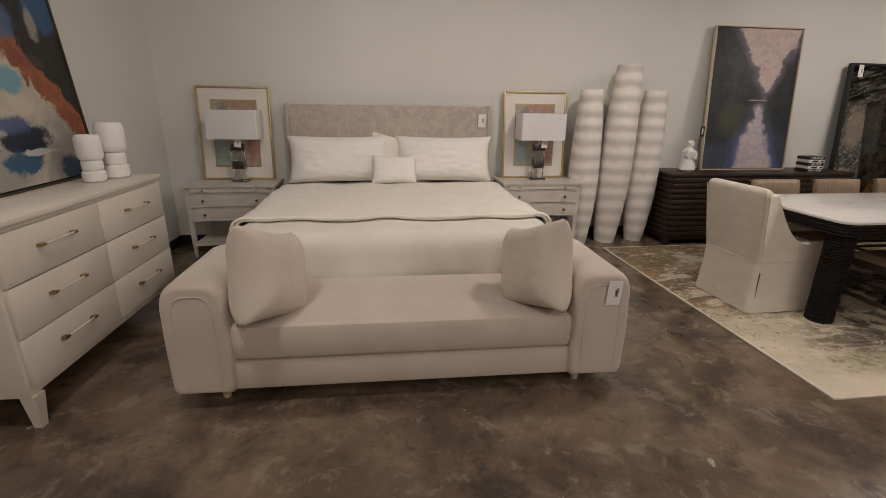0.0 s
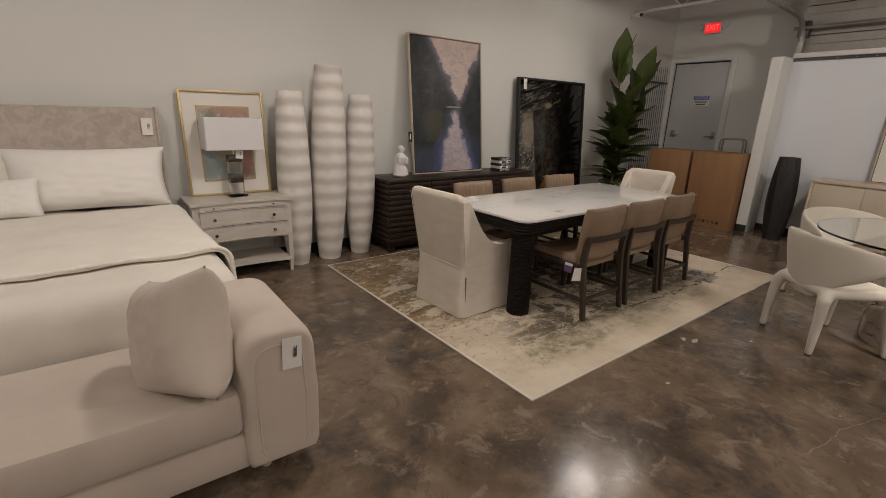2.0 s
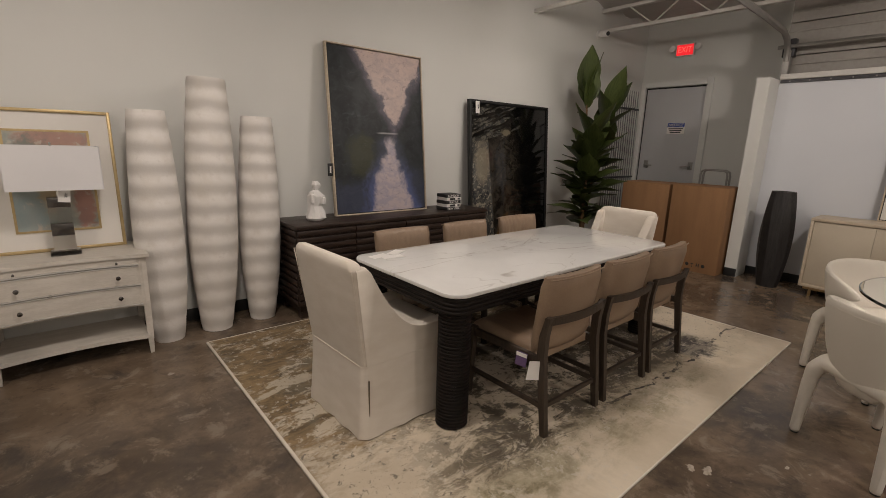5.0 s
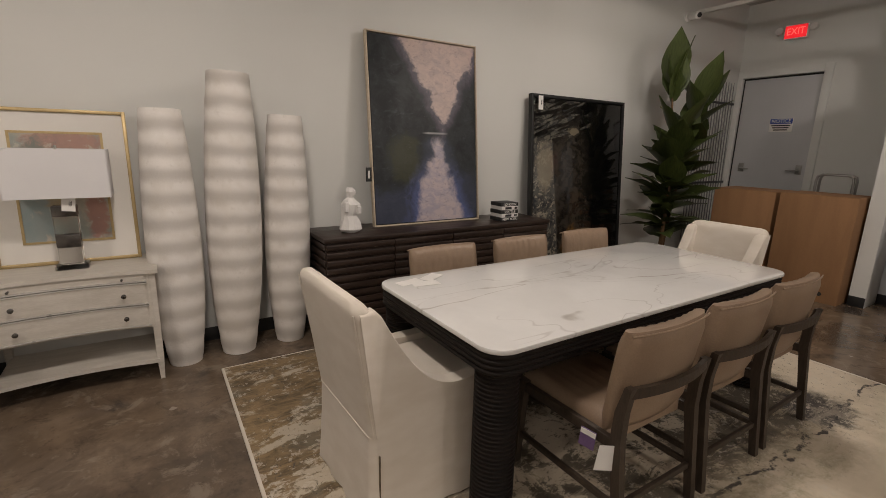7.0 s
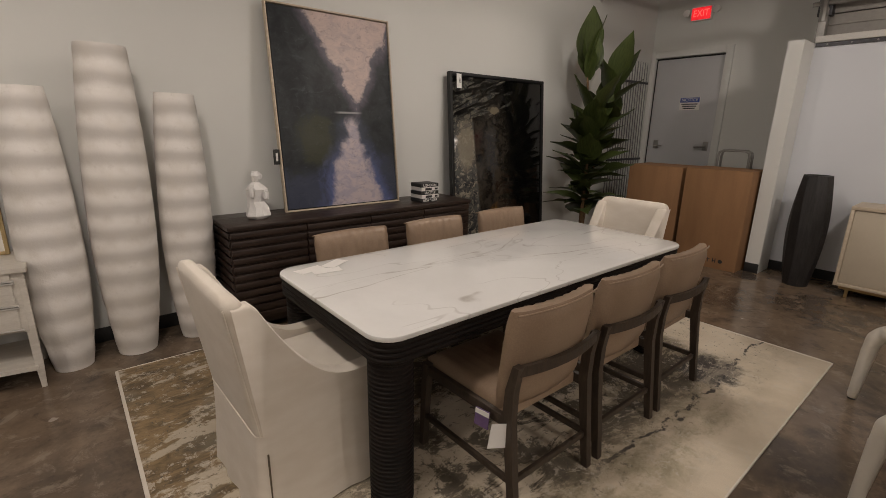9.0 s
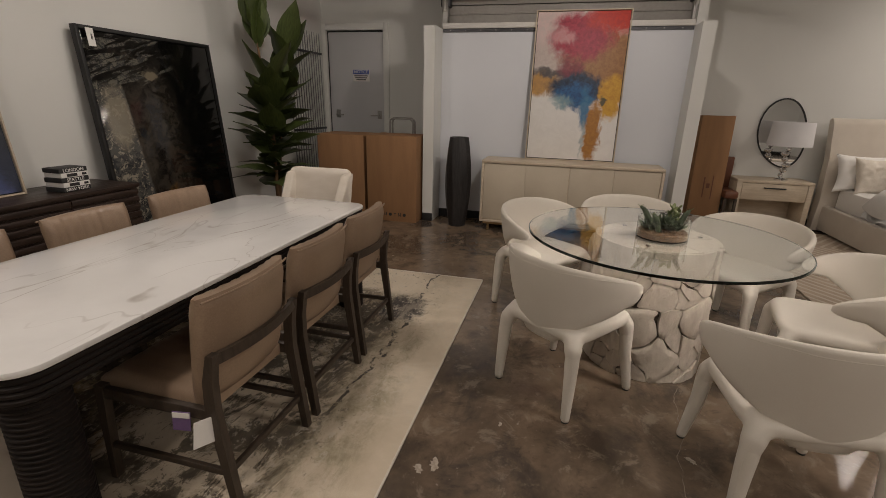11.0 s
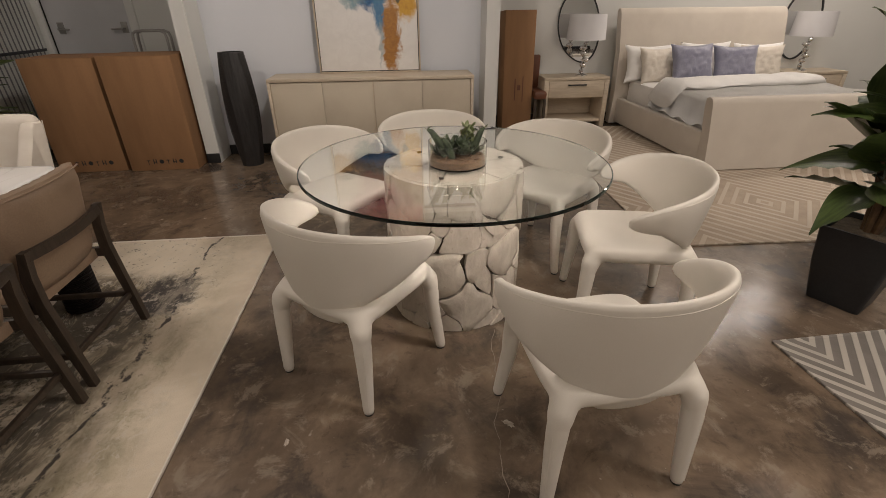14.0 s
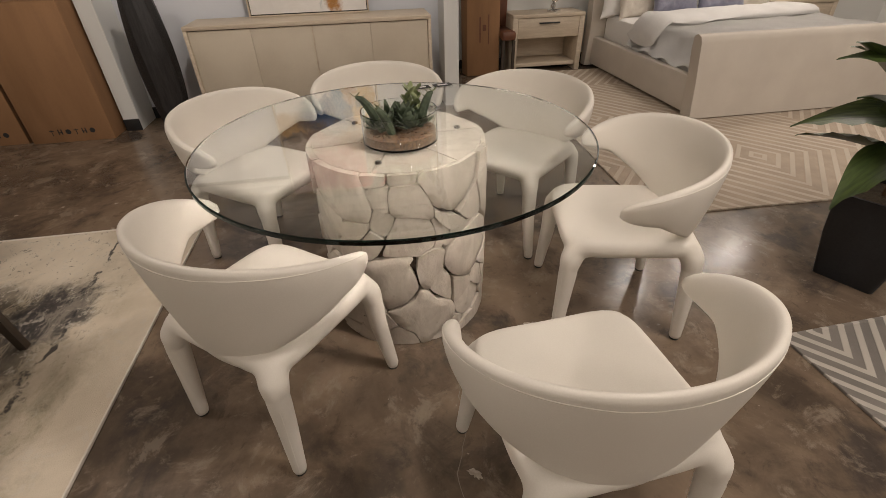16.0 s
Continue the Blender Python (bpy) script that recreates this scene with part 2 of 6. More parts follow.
SHAGREEN = plain("pale_shagreen", (0.50, 0.43, 0.33), (0.57, 0.50, 0.39), 0.5, big=2.2, fine=180, relief=0.25)
BED2 = plain("oatmeal_upholstery", (0.56, 0.50, 0.425), (0.62, 0.56, 0.48), 0.88, big=3, fine=300, relief=0.35, sheen=0.2)
LAVENDER = plain("lavender_satin", (0.195, 0.195, 0.265), (0.275, 0.275, 0.35), 0.38, big=6, fine=60, relief=0.06, sheen=0.3)
COVERLET = plain("grey_coverlet", (0.69, 0.67, 0.64), (0.76, 0.74, 0.71), 0.85, big=5, fine=90, relief=0.6, depth=0.006)
CREAM_SATIN = plain("cream_satin", (0.66, 0.59, 0.50), (0.74, 0.68, 0.59), 0.45, big=10, fine=60, relief=0.06)
THROW = plain("knitted_throw", (0.82, 0.78, 0.70), (0.87, 0.83, 0.75), 0.9, big=8, fine=170, relief=0.45, depth=0.004, sheen=0.2)
PLASTER = plain("white_plaster", (0.76, 0.74, 0.72), (0.82, 0.80, 0.78), 0.6, big=8, fine=60, relief=0.25, depth=0.004)
BLACK_POT = plain("black_pot", (0.012, 0.013, 0.015), (0.022, 0.023, 0.025), 0.4)
# plant soil and moss, and the shade in the host chairs' pleat slits
MOSS_AND_PLEAT = plain("dry_moss_and_pleat_shade", (0.10, 0.075, 0.05), (0.18, 0.14, 0.09), 0.95, big=30, fine=120, relief=1.0, depth=0.01)
PAPER = plain("white_card", (0.78, 0.76, 0.73), (0.82, 0.80, 0.77), 0.6, relief=0.03)
INK = plain("black_ink", (0.02, 0.02, 0.02), (0.03, 0.03, 0.03), 0.6, relief=0.02)
PURPLE = plain("purple_card", (0.12, 0.07, 0.18), (0.16, 0.1, 0.22), 0.6, relief=0.02)
BLUE = plain("blue_print", (0.03, 0.06, 0.28), (0.04, 0.08, 0.34), 0.6, relief=0.02)
BOARD = plain("corrugated_cardboard", (0.255, 0.134, 0.060), (0.315, 0.170, 0.080), 0.8, big=1.5, fine=50, relief=0.15, stretch=(6, 6, 1))
TAPE = plain("parcel_tape", (0.42, 0.29, 0.17), (0.46, 0.32, 0.19), 0.25, relief=0.03)
COGNAC = plain("cognac_leather", (0.12, 0.045, 0.022), (0.17, 0.065, 0.033), 0.45)
MAT_WHITE = plain("picture_mount", (0.78, 0.75, 0.70), (0.80, 0.77, 0.72), 0.8, relief=0.05)
SHADE = plain("white_shade_fabric", (0.72, 0.71, 0.72), (0.76, 0.75, 0.76), 0.9, fine=300, relief=0.2)
GREY_METAL = plain("smoked_chrome", (0.12, 0.11, 0.105), (0.17, 0.16, 0.15), 0.25, 0.9, relief=0.02)
PEBBLE = plain("copper_pebbles", (0.035, 0.018, 0.010), (0.25, 0.14, 0.07), 0.6, big=150, fine=260, relief=0.8, depth=0.006)
STEM = plain("brown_stem", (0.10, 0.055, 0.025), (0.19, 0.11, 0.05), 0.7, big=10, fine=60, relief=0.4)
SUCC = plain("succulent_skin", (0.045, 0.062, 0.038), (0.105, 0.135, 0.080), 0.5, big=20)
SUCC_LIGHT = plain("pale_succulent_skin", (0.16, 0.20, 0.08), (0.27, 0.30, 0.15), 0.5, big=20)
# rubber parts, and the dark of the shadow gap at the steel door
RUBBER_AND_GAP = plain("black_rubber_and_gap", (0.01, 0.01, 0.01), (0.02, 0.02, 0.02), 0.7)


def glass(name, tint, rough=0.0):
    g = G(name, rough)
    g.colour(tint)
    g.b.inputs["Transmission Weight"].default_value = 1.0
    g.b.inputs["IOR"].default_value = 1.48
    return g.m


GLASS = glass("clear_glass", (0.95, 0.98, 0.97))
GLASS_EDGE = glass("green_glass_edge", (0.015, 0.05, 0.045), 0.05)
CRYSTAL = glass("crystal", (0.93, 0.92, 0.90))
MIRROR = G("mirror_silver", 0.02, 1.0)
MIRROR.colour((0.86, 0.86, 0.85))
MIRROR = MIRROR.m


def glow(name, c, s):
    g = G(name, 0.5)
    g.colour(c)
    g.put(g.b.inputs["Emission Color"], c)
    g.b.inputs["Emission Strength"].default_value = s
    return g.m


LAMP_FACE = glow("lamp_face", (1.0, 0.86, 0.70), 6.0)
EXIT_RED = glow("exit_red", (1.0, 0.02, 0.03), 0.7)
EXIT_LETTER = glow("exit_letter", (1.0, 0.16, 0.13), 0.95)
SILVER = plain("silver_bead", (0.60, 0.58, 0.55), (0.68, 0.66, 0.63), 0.35, 0.25, relief=0.02)
FRAME_BLACK = plain("black_picture_frame", (0.006, 0.006, 0.006), (0.01, 0.01, 0.01), 0.55, relief=0.03)


def velvet():
    g = G("crushed_velvet", 0.7)
    v = g.co()
    n = g.noise(v, 14, 5, 0.65, 0.6)
    c = g.mix(g.step(n, 0.35, 0.65), (0.40, 0.345, 0.30), (0.50, 0.44, 0.385))
    g.colour(c)
    g.b.inputs["Sheen Weight"].default_value = 0.5
    g.bump(n, 0.15, 0.004)
    return g.m


VELVET = velvet()


def marble():
    g = G("white_marble", 0.09)
    v = g.co()
    w = g.xyz(v)
    warp = g.noise(v, 1.6, 6, 0.6, 0.3)
    line = g.f("ABSOLUTE", g.f("SUBTRACT", g.noise(g.scale(v, (0.7, 2.0, 1)), 1.05, 2.5, 0.5, 0.7), 0.5))
    vein = g.step(line, 0.0, 0.009, 1, 0)
    vein2 = g.step(g.f("ABSOLUTE", g.f("SUBTRACT", g.noise(g.scale(v, (0.8, 2.4, 1)), 0.9, 2.5, 0.5, 1.2), 0.46)), 0.0, 0.006, 1, 0)
    c = g.mix(g.step(warp, 0.3, 0.75), (0.78, 0.77, 0.75), (0.68, 0.67, 0.65))
    c = g.mix(g.f("MULTIPLY", vein, g.step(warp, 0.44, 0.58, 0.0, 0.62)), c, (0.33, 0.285, 0.24))
    c = g.mix(g.f("MULTIPLY", vein2, g.step(warp, 0.44, 0.56, 0.42, 0.0)), c, (0.45, 0.42, 0.39))
    g.colour(c)
    return g.m


MARBLE = marble()


def blob(g, u, v, cu, cv, ru, rv, wob, amount, soft=0.32):
    a = g.f("POWER", g.f("DIVIDE", g.f("SUBTRACT", u, cu), ru), 2.0)
    b = g.f("POWER", g.f("DIVIDE", g.f("SUBTRACT", v, cv), rv), 2.0)
    d = g.f("ADD", g.f("SQRT", g.f("ADD", a, b)), g.f("MULTIPLY", g.f("SUBTRACT", wob, 0.5), 2.2))
    return g.step(d, 1 - soft, 1 + soft, amount, 0)


def rug_blotch():
    """Cream pile with distressed brown, green and charcoal patches."""
    g = G("distressed_rug_pile", 0.95)
    v = g.co()
    x, y, z = g.xyz(v)
    n1 = g.noise(v, 1.7, 8, 0.66, 0.6)
    n2 = g.noise(v, 3.1, 9, 0.72, 0.5)
    n3 = g.noise(v, 10, 10, 0.74, 0.4)
    crackle = g.noise(g.scale(v, (0.6, 1.5, 1)), 7, 10, 0.82, 0.9)
    base = g.mix(g.step(n1, 0.35, 0.65), (0.55, 0.468, 0.355), (0.67, 0.585, 0.462))
    # gold-brown, streaked, fading out from the rear left part
    sv = g.scale(v, (0.55, 1.3, 1))
    s1 = g.noise(sv, 3.0, 9, 0.70, 0.7)
    s2 = g.noise(sv, 9.0, 9, 0.76, 0.5)
    lean = g.f("ADD", g.f("MULTIPLY", x, -0.10), g.f("MULTIPLY", y, 0.26))
    field = g.f("ADD", g.f("ADD", g.f("MULTIPLY", n1, 0.35), g.f("ADD", g.f("MULTIPLY", s1, 0.35), g.f("MULTIPLY", s2, 0.30))), lean)
    brown = g.step(field, 0.52, 0.62)
    tone = g.mix(g.step(s2, 0.36, 0.62), (0.085, 0.057, 0.028), (0.285, 0.195, 0.098))
    tone = g.mix(g.step(g.noise(v, 2.3, 5, 0.6), 0.50, 0.62, 0, 0.55), tone, (0.20, 0.175, 0.13))
    c = g.mix(g.f("MULTIPLY", brown, 0.95), base, tone)
    pale = g.f("MULTIPLY", brown, g.step(g.f("ADD", g.f("MULTIPLY", s1, 0.7), g.f("MULTIPLY", n3, 0.3)), 0.51, 0.555))
    c = g.mix(g.f("MULTIPLY", pale, 0.85), c, (0.56, 0.49, 0.385))
    slate = g.f("MULTIPLY", brown, g.step(g.noise(sv, 4.0, 8, 0.7), 0.60, 0.66, 0, 0.7))
    c = g.mix(slate, c, (0.15, 0.13, 0.115))
    # sage along the front, heaviest near the corner
    wob = g.f("ADD", g.f("MULTIPLY", s1, 0.55), g.f("MULTIPLY", n3, 0.45))
    front = g.step(g.f("ABSOLUTE", g.f("ADD", y, 1.02)), 0.05, 0.26, 1, 0)
    mott = g.step(g.f("ADD", g.f("MULTIPLY", n2, 0.6), g.f("MULTIPLY", s2, 0.4)), 0.42, 0.58)
    sage_tone = g.mix(g.step(n3, 0.40, 0.60), (0.190, 0.163, 0.090), (0.37, 0.325, 0.215))
    band = g.f("MULTIPLY", g.f("MULTIPLY", front, mott), g.f("MULTIPLY", g.step(x, -1.35, -0.9), g.step(x, 0.3, 1.1, 0.72, 0.25)))
    c = g.mix(band, c, sage_tone)
    c = g.mix(g.f("MULTIPLY", blob(g, x, y, -1.25, -1.04, 0.26, 0.12, wob, 0.85, 0.5), g.step(mott, 0.0, 0.6, 0.35, 1.0)), c, sage_tone)
    # brown crackle before the sage
    lace = g.f("MULTIPLY", blob(g, x, y, -0.85, -0.80, 0.55, 0.14, wob, 1.0, 0.5), g.step(crackle, 0.50, 0.53))
    c = g.mix(g.f("MULTIPLY", lace, 0.8), c, (0.15, 0.118, 0.075))
    # charcoal crackle through the middle
    edge = g.f("ADD", y, g.f("MULTIPLY", g.f("SUBTRACT", n2, 0.5), 0.5))
    mid = g.f("MULTIPLY", g.f("MULTIPLY", g.step(edge, -0.98, -0.74), g.step(y, 0.45, 0.85, 1, 0)), g.f("MULTIPLY", g.step(x, -1.6, -0.8), g.step(g.f("ADD", x, g.f("MULTIPLY", n1, 0.8)), 1.55, 1.85, 1, 0)))
    heavy = g.step(g.f("ADD", n2, g.f("MULTIPLY", x, 0.045)), 0.42, 0.50)
    c = g.mix(g.f("MULTIPLY", mid, g.f("MULTIPLY", heavy, 0.66)), c, g.mix(g.step(n3, 0.42, 0.58), (0.115, 0.093, 0.060), (0.29, 0.24, 0.155)))
    dark = g.f("MULTIPLY", mid, g.step(g.f("ADD", crackle, g.f("MULTIPLY", heavy, 0.10)), 0.555, 0.575))
    c = g.mix(g.f("MULTIPLY", dark, 0.72), c, (0.052, 0.041, 0.031))
    # one long thin crack line before the dark field
    run = g.f("ABSOLUTE", g.f("ADD", g.f("ADD", y, 0.93), g.f("MULTIPLY", g.f("SUBTRACT", g.noise(v, 2.6, 6, 0.62), 0.5), 0.26)))
    hair = g.f("MULTIPLY", g.step(run, 0.006, 0.014, 1, 0), g.f("MULTIPLY", g.step(n3, 0.42, 0.5), g.step(x, -0.5, 0.0)))
    c = g.mix(g.f("MULTIPLY", hair, 0.9), c, (0.035, 0.03, 0.03))
    blot = blob(g, x, y, 1.06, -0.86, 0.20, 0.16, n3, 0.85, 0.25)
    c = g.mix(blot, c, g.mix(g.step(crackle, 0.47, 0.53), (0.21, 0.185, 0.155), (0.030, 0.027, 0.029)))
    specks = g.f("MULTIPLY", g.step(g.noise(v, 24, 9, 0.8, 0.5), 0.585, 0.60), g.step(y, -1.25, -0.85, 0.0, 0.75))
    c = g.mix(specks, c, (0.085, 0.075, 0.062))
    flecks = g.f("MULTIPLY", g.step(g.noise(v, 19, 8, 0.75, 0.3), 0.56, 0.58), g.step(n1, 0.42, 0.5))
    c = g.mix(g.f("MULTIPLY", flecks, 0.6), c, (0.60, 0.54, 0.45))
    g.colour(c)
    g.bump(g.f("ADD", g.noise(v, 260, 2), g.f("MULTIPLY", crackle, 1.5)), 0.4, 0.005)
    return g.m


RUG1 = rug_blotch()


def rug_diamond(name, ground, line, period, cell, width):
    """Concentric lozenges of carved lines."""
    g = G(name, 0.95)
    v = g.co()
    x, y, z = g.xyz(v)
    a = g.f("ABSOLUTE", g.f("SUBTRACT", g.f("FRACT", g.f("DIVIDE", x, cell)), 0.5))
    b = g.f("ABSOLUTE", g.f("SUBTRACT", g.f("FRACT", g.f("DIVIDE", y, cell * 0.8)), 0.5))
    d = g.f("ADD", a, b)
    saw = g.f("ABSOLUTE", g.f("SUBTRACT", g.f("FRACT", g.f("MULTIPLY", d, period)), 0.5))
    lines = g.step(saw, width, width + 0.08, 1, 0)
    n = g.noise(v, 6, 4)
    c = g.mix(g.step(n, 0.3, 0.7), ground, tuple(k * 1.2 for k in ground))
    g.colour(g.mix(lines, c, g.mix(n, line, tuple(k * 0.88 for k in line))))
    g.bump(g.f("ADD", g.f("MULTIPLY", lines, 1.5), g.noise(v, 240, 2)), 0.5, 0.004)
    return g.m


RUG2 = rug_diamond("beige_lozenge_pile", (0.40, 0.325, 0.25), (0.60, 0.52, 0.42), 15.0, 2.0, 0.14)
RUG3 = rug_diamond("grey_lozenge_pile", (0.165, 0.148, 0.13), (0.46, 0.42, 0.362), 14.0, 1.3, 0.17)


def banded_vase():
    g = G("white_banded_papier", 0.85)
    v = g.co()
    x, y, z = g.xyz(v)
    n = g.noise(v, 9, 5)
    zz = g.f("ADD", z, g.f("ADD", g.f("MULTIPLY", g.f("SUBTRACT", n, 0.5), 0.035), g.f("MULTIPLY", g.f("SUBTRACT", g.noise(v, 2.5, 2), 0.5), 0.07)))
    band = g.f("ABSOLUTE", g.f("SUBTRACT", g.f("FRACT", g.f("DIVIDE", zz, 0.145)), 0.5))
    c = g.mix(g.step(band, 0.05, 0.45), (0.585, 0.555, 0.52), (0.84, 0.81, 0.775))
    c = g.mix(g.f("MULTIPLY", g.rand(), g.step(z, 0.2, 1.1, 0.30, 0.05)), c, (0.60, 0.53, 0.42))
    c = g.mix(g.step(g.noise(v, 22, 6, 0.7), 0.56, 0.7, 0, 0.3), c, (0.55, 0.51, 0.46))
    g.colour(g.mix(g.step(n, 0.4, 0.75, 0, 0.35), c, (0.62, 0.57, 0.49)))
    g.bump(g.f("ADD", g.noise(v, 70, 4), n), 0.35, 0.004)
    return g.m


VASE = banded_vase()
BLACK_WOOD = plain("ebonised_wood", (0.012, 0.011, 0.011), (0.032, 0.029, 0.028), 0.5, big=10, fine=60, relief=0.5, depth=0.004, stretch=(6, 6, 0.6))


def leaf_mat(name, a, b):
    g = G(name, 0.38)
    v = g.co()
    n = g.noise(g.scale(v, (3, 20, 3)), 4, 4)
    c = g.mix(g.step(n, 0.3, 0.7), a, b)
    g.colour(g.mix(g.f("MULTIPLY", g.rand(), 0.55), c, tuple(k * 0.45 for k in a)))
    g.bump(n, 0.25, 0.004)
    return g.m


LEAF = leaf_mat("banana_leaf", (0.042, 0.060, 0.015), (0.080, 0.105, 0.028))
LEAF2 = leaf_mat("glossy_leaf", (0.036, 0.058, 0.016), (0.088, 0.125, 0.032))


def bleached_root():
    g = G("bleached_teak_root", 0.8)
    v = g.co()
    n = g.noise(g.scale(v, (2, 2, 1)), 9, 6, 0.65, 0.6)
    c = g.mix(g.step(n, 0.3, 0.7), (0.45, 0.40, 0.335), (0.60, 0.545, 0.47))
    c = g.mix(g.f("MULTIPLY", g.rand(), 0.55), c, (0.42, 0.36, 0.295))
    c = g.mix(g.step(g.noise(v, 30, 4), 0.62, 0.75, 0, 0.5), c, (0.30, 0.25, 0.2))
    g.colour(c)
    g.bump(g.f("ADD", n, g.noise(v, 60, 3)), 0.4, 0.006)
    return g.m


ROOT = bleached_root()
# darker than the blocks, so that the gaps between them look shaded
ROOT_GAP = plain("root_gap_shade", (0.06, 0.045, 0.033), (0.15, 0.115, 0.085), 0.9, big=12)


# paintings: u runs over the width, v over the height, both 0 to 1
def canvas(name, w, h):
    g = G(name, 0.55)
    v = g.co()
    x, y, z = g.xyz(v)
    return g, v, g.f("DIVIDE", x, w), g.f("DIVIDE", z, h)


def paint_lake(w, h):
    g, p, u, v = canvas("lake_painting", w, h)
    n = g.noise(p, 5, 7, 0.65, 0.4)
    nf = g.noise(g.scale(p, (1, 1, 1.6)), 9, 6, 0.68, 1.0)
    c = g.mix(g.step(n, 0.35, 0.65), (0.010, 0.013, 0.015), (0.034, 0.039, 0.043))
    c = g.mix(g.step(nf, 0.55, 0.75, 0, 0.5), c, (0.075, 0.085, 0.095))
    c = g.mix(blob(g, u, v, 0.28, 0.36, 0.16, 0.12, n, 0.5), c, (0.085, 0.088, 0.045))
    c = g.mix(blob(g, u, v, 0.12, 0.04, 0.5, 0.14, n, 0.5), c, (0.085, 0.10, 0.165))
    c = g.mix(blob(g, u, v, 0.85, 0.08, 0.3, 0.2, n, 0.4), c, (0.085, 0.10, 0.165))
    wob = g.f("MULTIPLY", g.f("SUBTRACT", n, 0.5), 0.32)
    d = g.f("ADD", g.f("ABSOLUTE", g.f("SUBTRACT", u, 0.66)), wob)
    up = g.f("SUBTRACT", d, g.f("MULTIPLY", g.f("SUBTRACT", v, 0.545), 0.86))
    c = g.mix(g.step(up, 0.0, 0.12, 0.75, 0), c, (0.15, 0.135, 0.17))
    sky = g.mix(g.step(nf, 0.35, 0.7), (0.58, 0.46, 0.42), (0.44, 0.36, 0.35))
    c = g.mix(g.step(up, -0.03, 0.015, 1, 0), c, sky)
    d2 = g.f("ADD", g.f("ABSOLUTE", g.f("SUBTRACT", u, 0.60)), wob)
    low = g.f("SUBTRACT", d2, g.f("ADD", g.f("MULTIPLY", g.f("SUBTRACT", 0.47, v), 0.50), 0.035))
    below = g.step(v, 0.44, 0.50, 1, 0)
    c = g.mix(g.f("MULTIPLY", below, g.step(low, 0.0, 0.13, 0.85, 0)), c, g.mix(g.step(v, 0.1, 0.4), (0.11, 0.14, 0.31), (0.075, 0.09, 0.13)))
    c = g.mix(g.f("MULTIPLY", below, g.step(low, -0.06, 0.03, 1, 0)), c, g.mix(g.step(nf, 0.4, 0.65), (0.56, 0.48, 0.49), (0.42, 0.38, 0.45)))
    c = g.mix(g.f("MULTIPLY", g.step(g.f("ABSOLUTE", g.f("SUBTRACT", v, 0.50)), 0.002, 0.008, 1, 0), g.step(g.f("ABSOLUTE", g.f("SUBTRACT", u, 0.58)), 0.06, 0.14, 0.7, 0)), c, (0.42, 0.42, 0.42))
    brush = g.noise(g.scale(p, (1, 1, 1.8)), 16, 7, 0.78, 0.8)
    c = g.mix(g.step(brush, 0.58, 0.66, 0, 0.13), c, (0.20, 0.20, 0.22))
    c = g.mix(g.step(brush, 0.36, 0.46, 0.3, 0), c, (0.02, 0.024, 0.03))
    g.colour(c)
    g.bump(g.f("ADD", nf, brush), 0.35, 0.004)
    return g.m


def paint_dark(w, h):
    g, p, u, v = canvas("night_painting", w, h)
    g.b.inputs["Roughness"].default_value = 0.07
    n = g.noise(p, 3, 7, 0.7, 0.8)
    nf = g.noise(p, 9, 6, 0.75, 0.5)
    fleck = g.noise(p, 17, 8, 0.78, 0.7)
    c = g.mix(g.step(n, 0.45, 0.7), (0.003, 0.003, 0.003), (0.010, 0.009, 0.007))
    # dim brown wash beside the pale column
    c = g.mix(blob(g, u, v, 0.36, 0.50, 0.22, 0.42, n, 0.9), c, g.mix(g.step(nf, 0.4, 0.6), (0.012, 0.010, 0.008), (0.040, 0.034, 0.027)))
    # pale flaked column along the edge, leaning outwards below
    lean = g.f("ADD", u, g.f("ADD", g.f("MULTIPLY", v, 0.13), g.f("MULTIPLY", g.f("SUBTRACT", fleck, 0.5), 0.06)))
    col = g.f("MULTIPLY", g.step(lean, 0.285, 0.305, 1, 0), g.step(v, 0.76, 0.82, 1, 0))
    grey = g.mix(g.step(nf, 0.40, 0.56), (0.020, 0.022, 0.026), (0.075, 0.075, 0.070))
    c = g.mix(col, c, g.mix(g.step(fleck, 0.52, 0.57), grey, (0.24, 0.22, 0.175)))
    c = g.mix(g.f("MULTIPLY", col, blob(g, u, v, 0.12, 0.66, 0.09, 0.13, nf, 0.7)), c, (0.25, 0.22, 0.165))
    # slanting strokes at the head
    slant = g.f("SUBTRACT", v, g.f("MULTIPLY", u, 0.22))
    strokes = g.noise(g.vec(g.f("MULTIPLY", u, 3.0), g.f("MULTIPLY", slant, 26.0), 0.0), 1.0, 7, 0.7, 0.3)
    head = g.f("MULTIPLY", g.step(slant, 0.70, 0.74), g.step(u, 0.52, 0.66, 1, 0))
    c = g.mix(g.f("MULTIPLY", head, g.step(strokes, 0.50, 0.56, 0.0, 0.9)), c, g.mix(g.step(fleck, 0.45, 0.55), (0.035, 0.036, 0.036), (0.12, 0.115, 0.095)))
    c = g.mix(blob(g, u, v, 0.42, 0.84, 0.06, 0.02, nf, 0.9, 0.2), c, (0.17, 0.145, 0.10))
    c = g.mix(blob(g, u, v, 0.43, 0.19, 0.10, 0.10, n, 0.95, 0.25), c, g.mix(g.step(nf, 0.4, 0.6), (0.055, 0.030, 0.010), (0.14, 0.075, 0.022)))
    c = g.mix(blob(g, u, v, 0.55, 0.285, 0.10, 0.012, nf, 0.8, 0.3), c, (0.13, 0.10, 0.06))
    c = g.mix(g.f("MULTIPLY", g.step(fleck, 0.66, 0.70), 0.5), c, (0.05, 0.048, 0.042))
    g.colour(c)
    g.bump(nf, 0.1, 0.003)
    return g.m


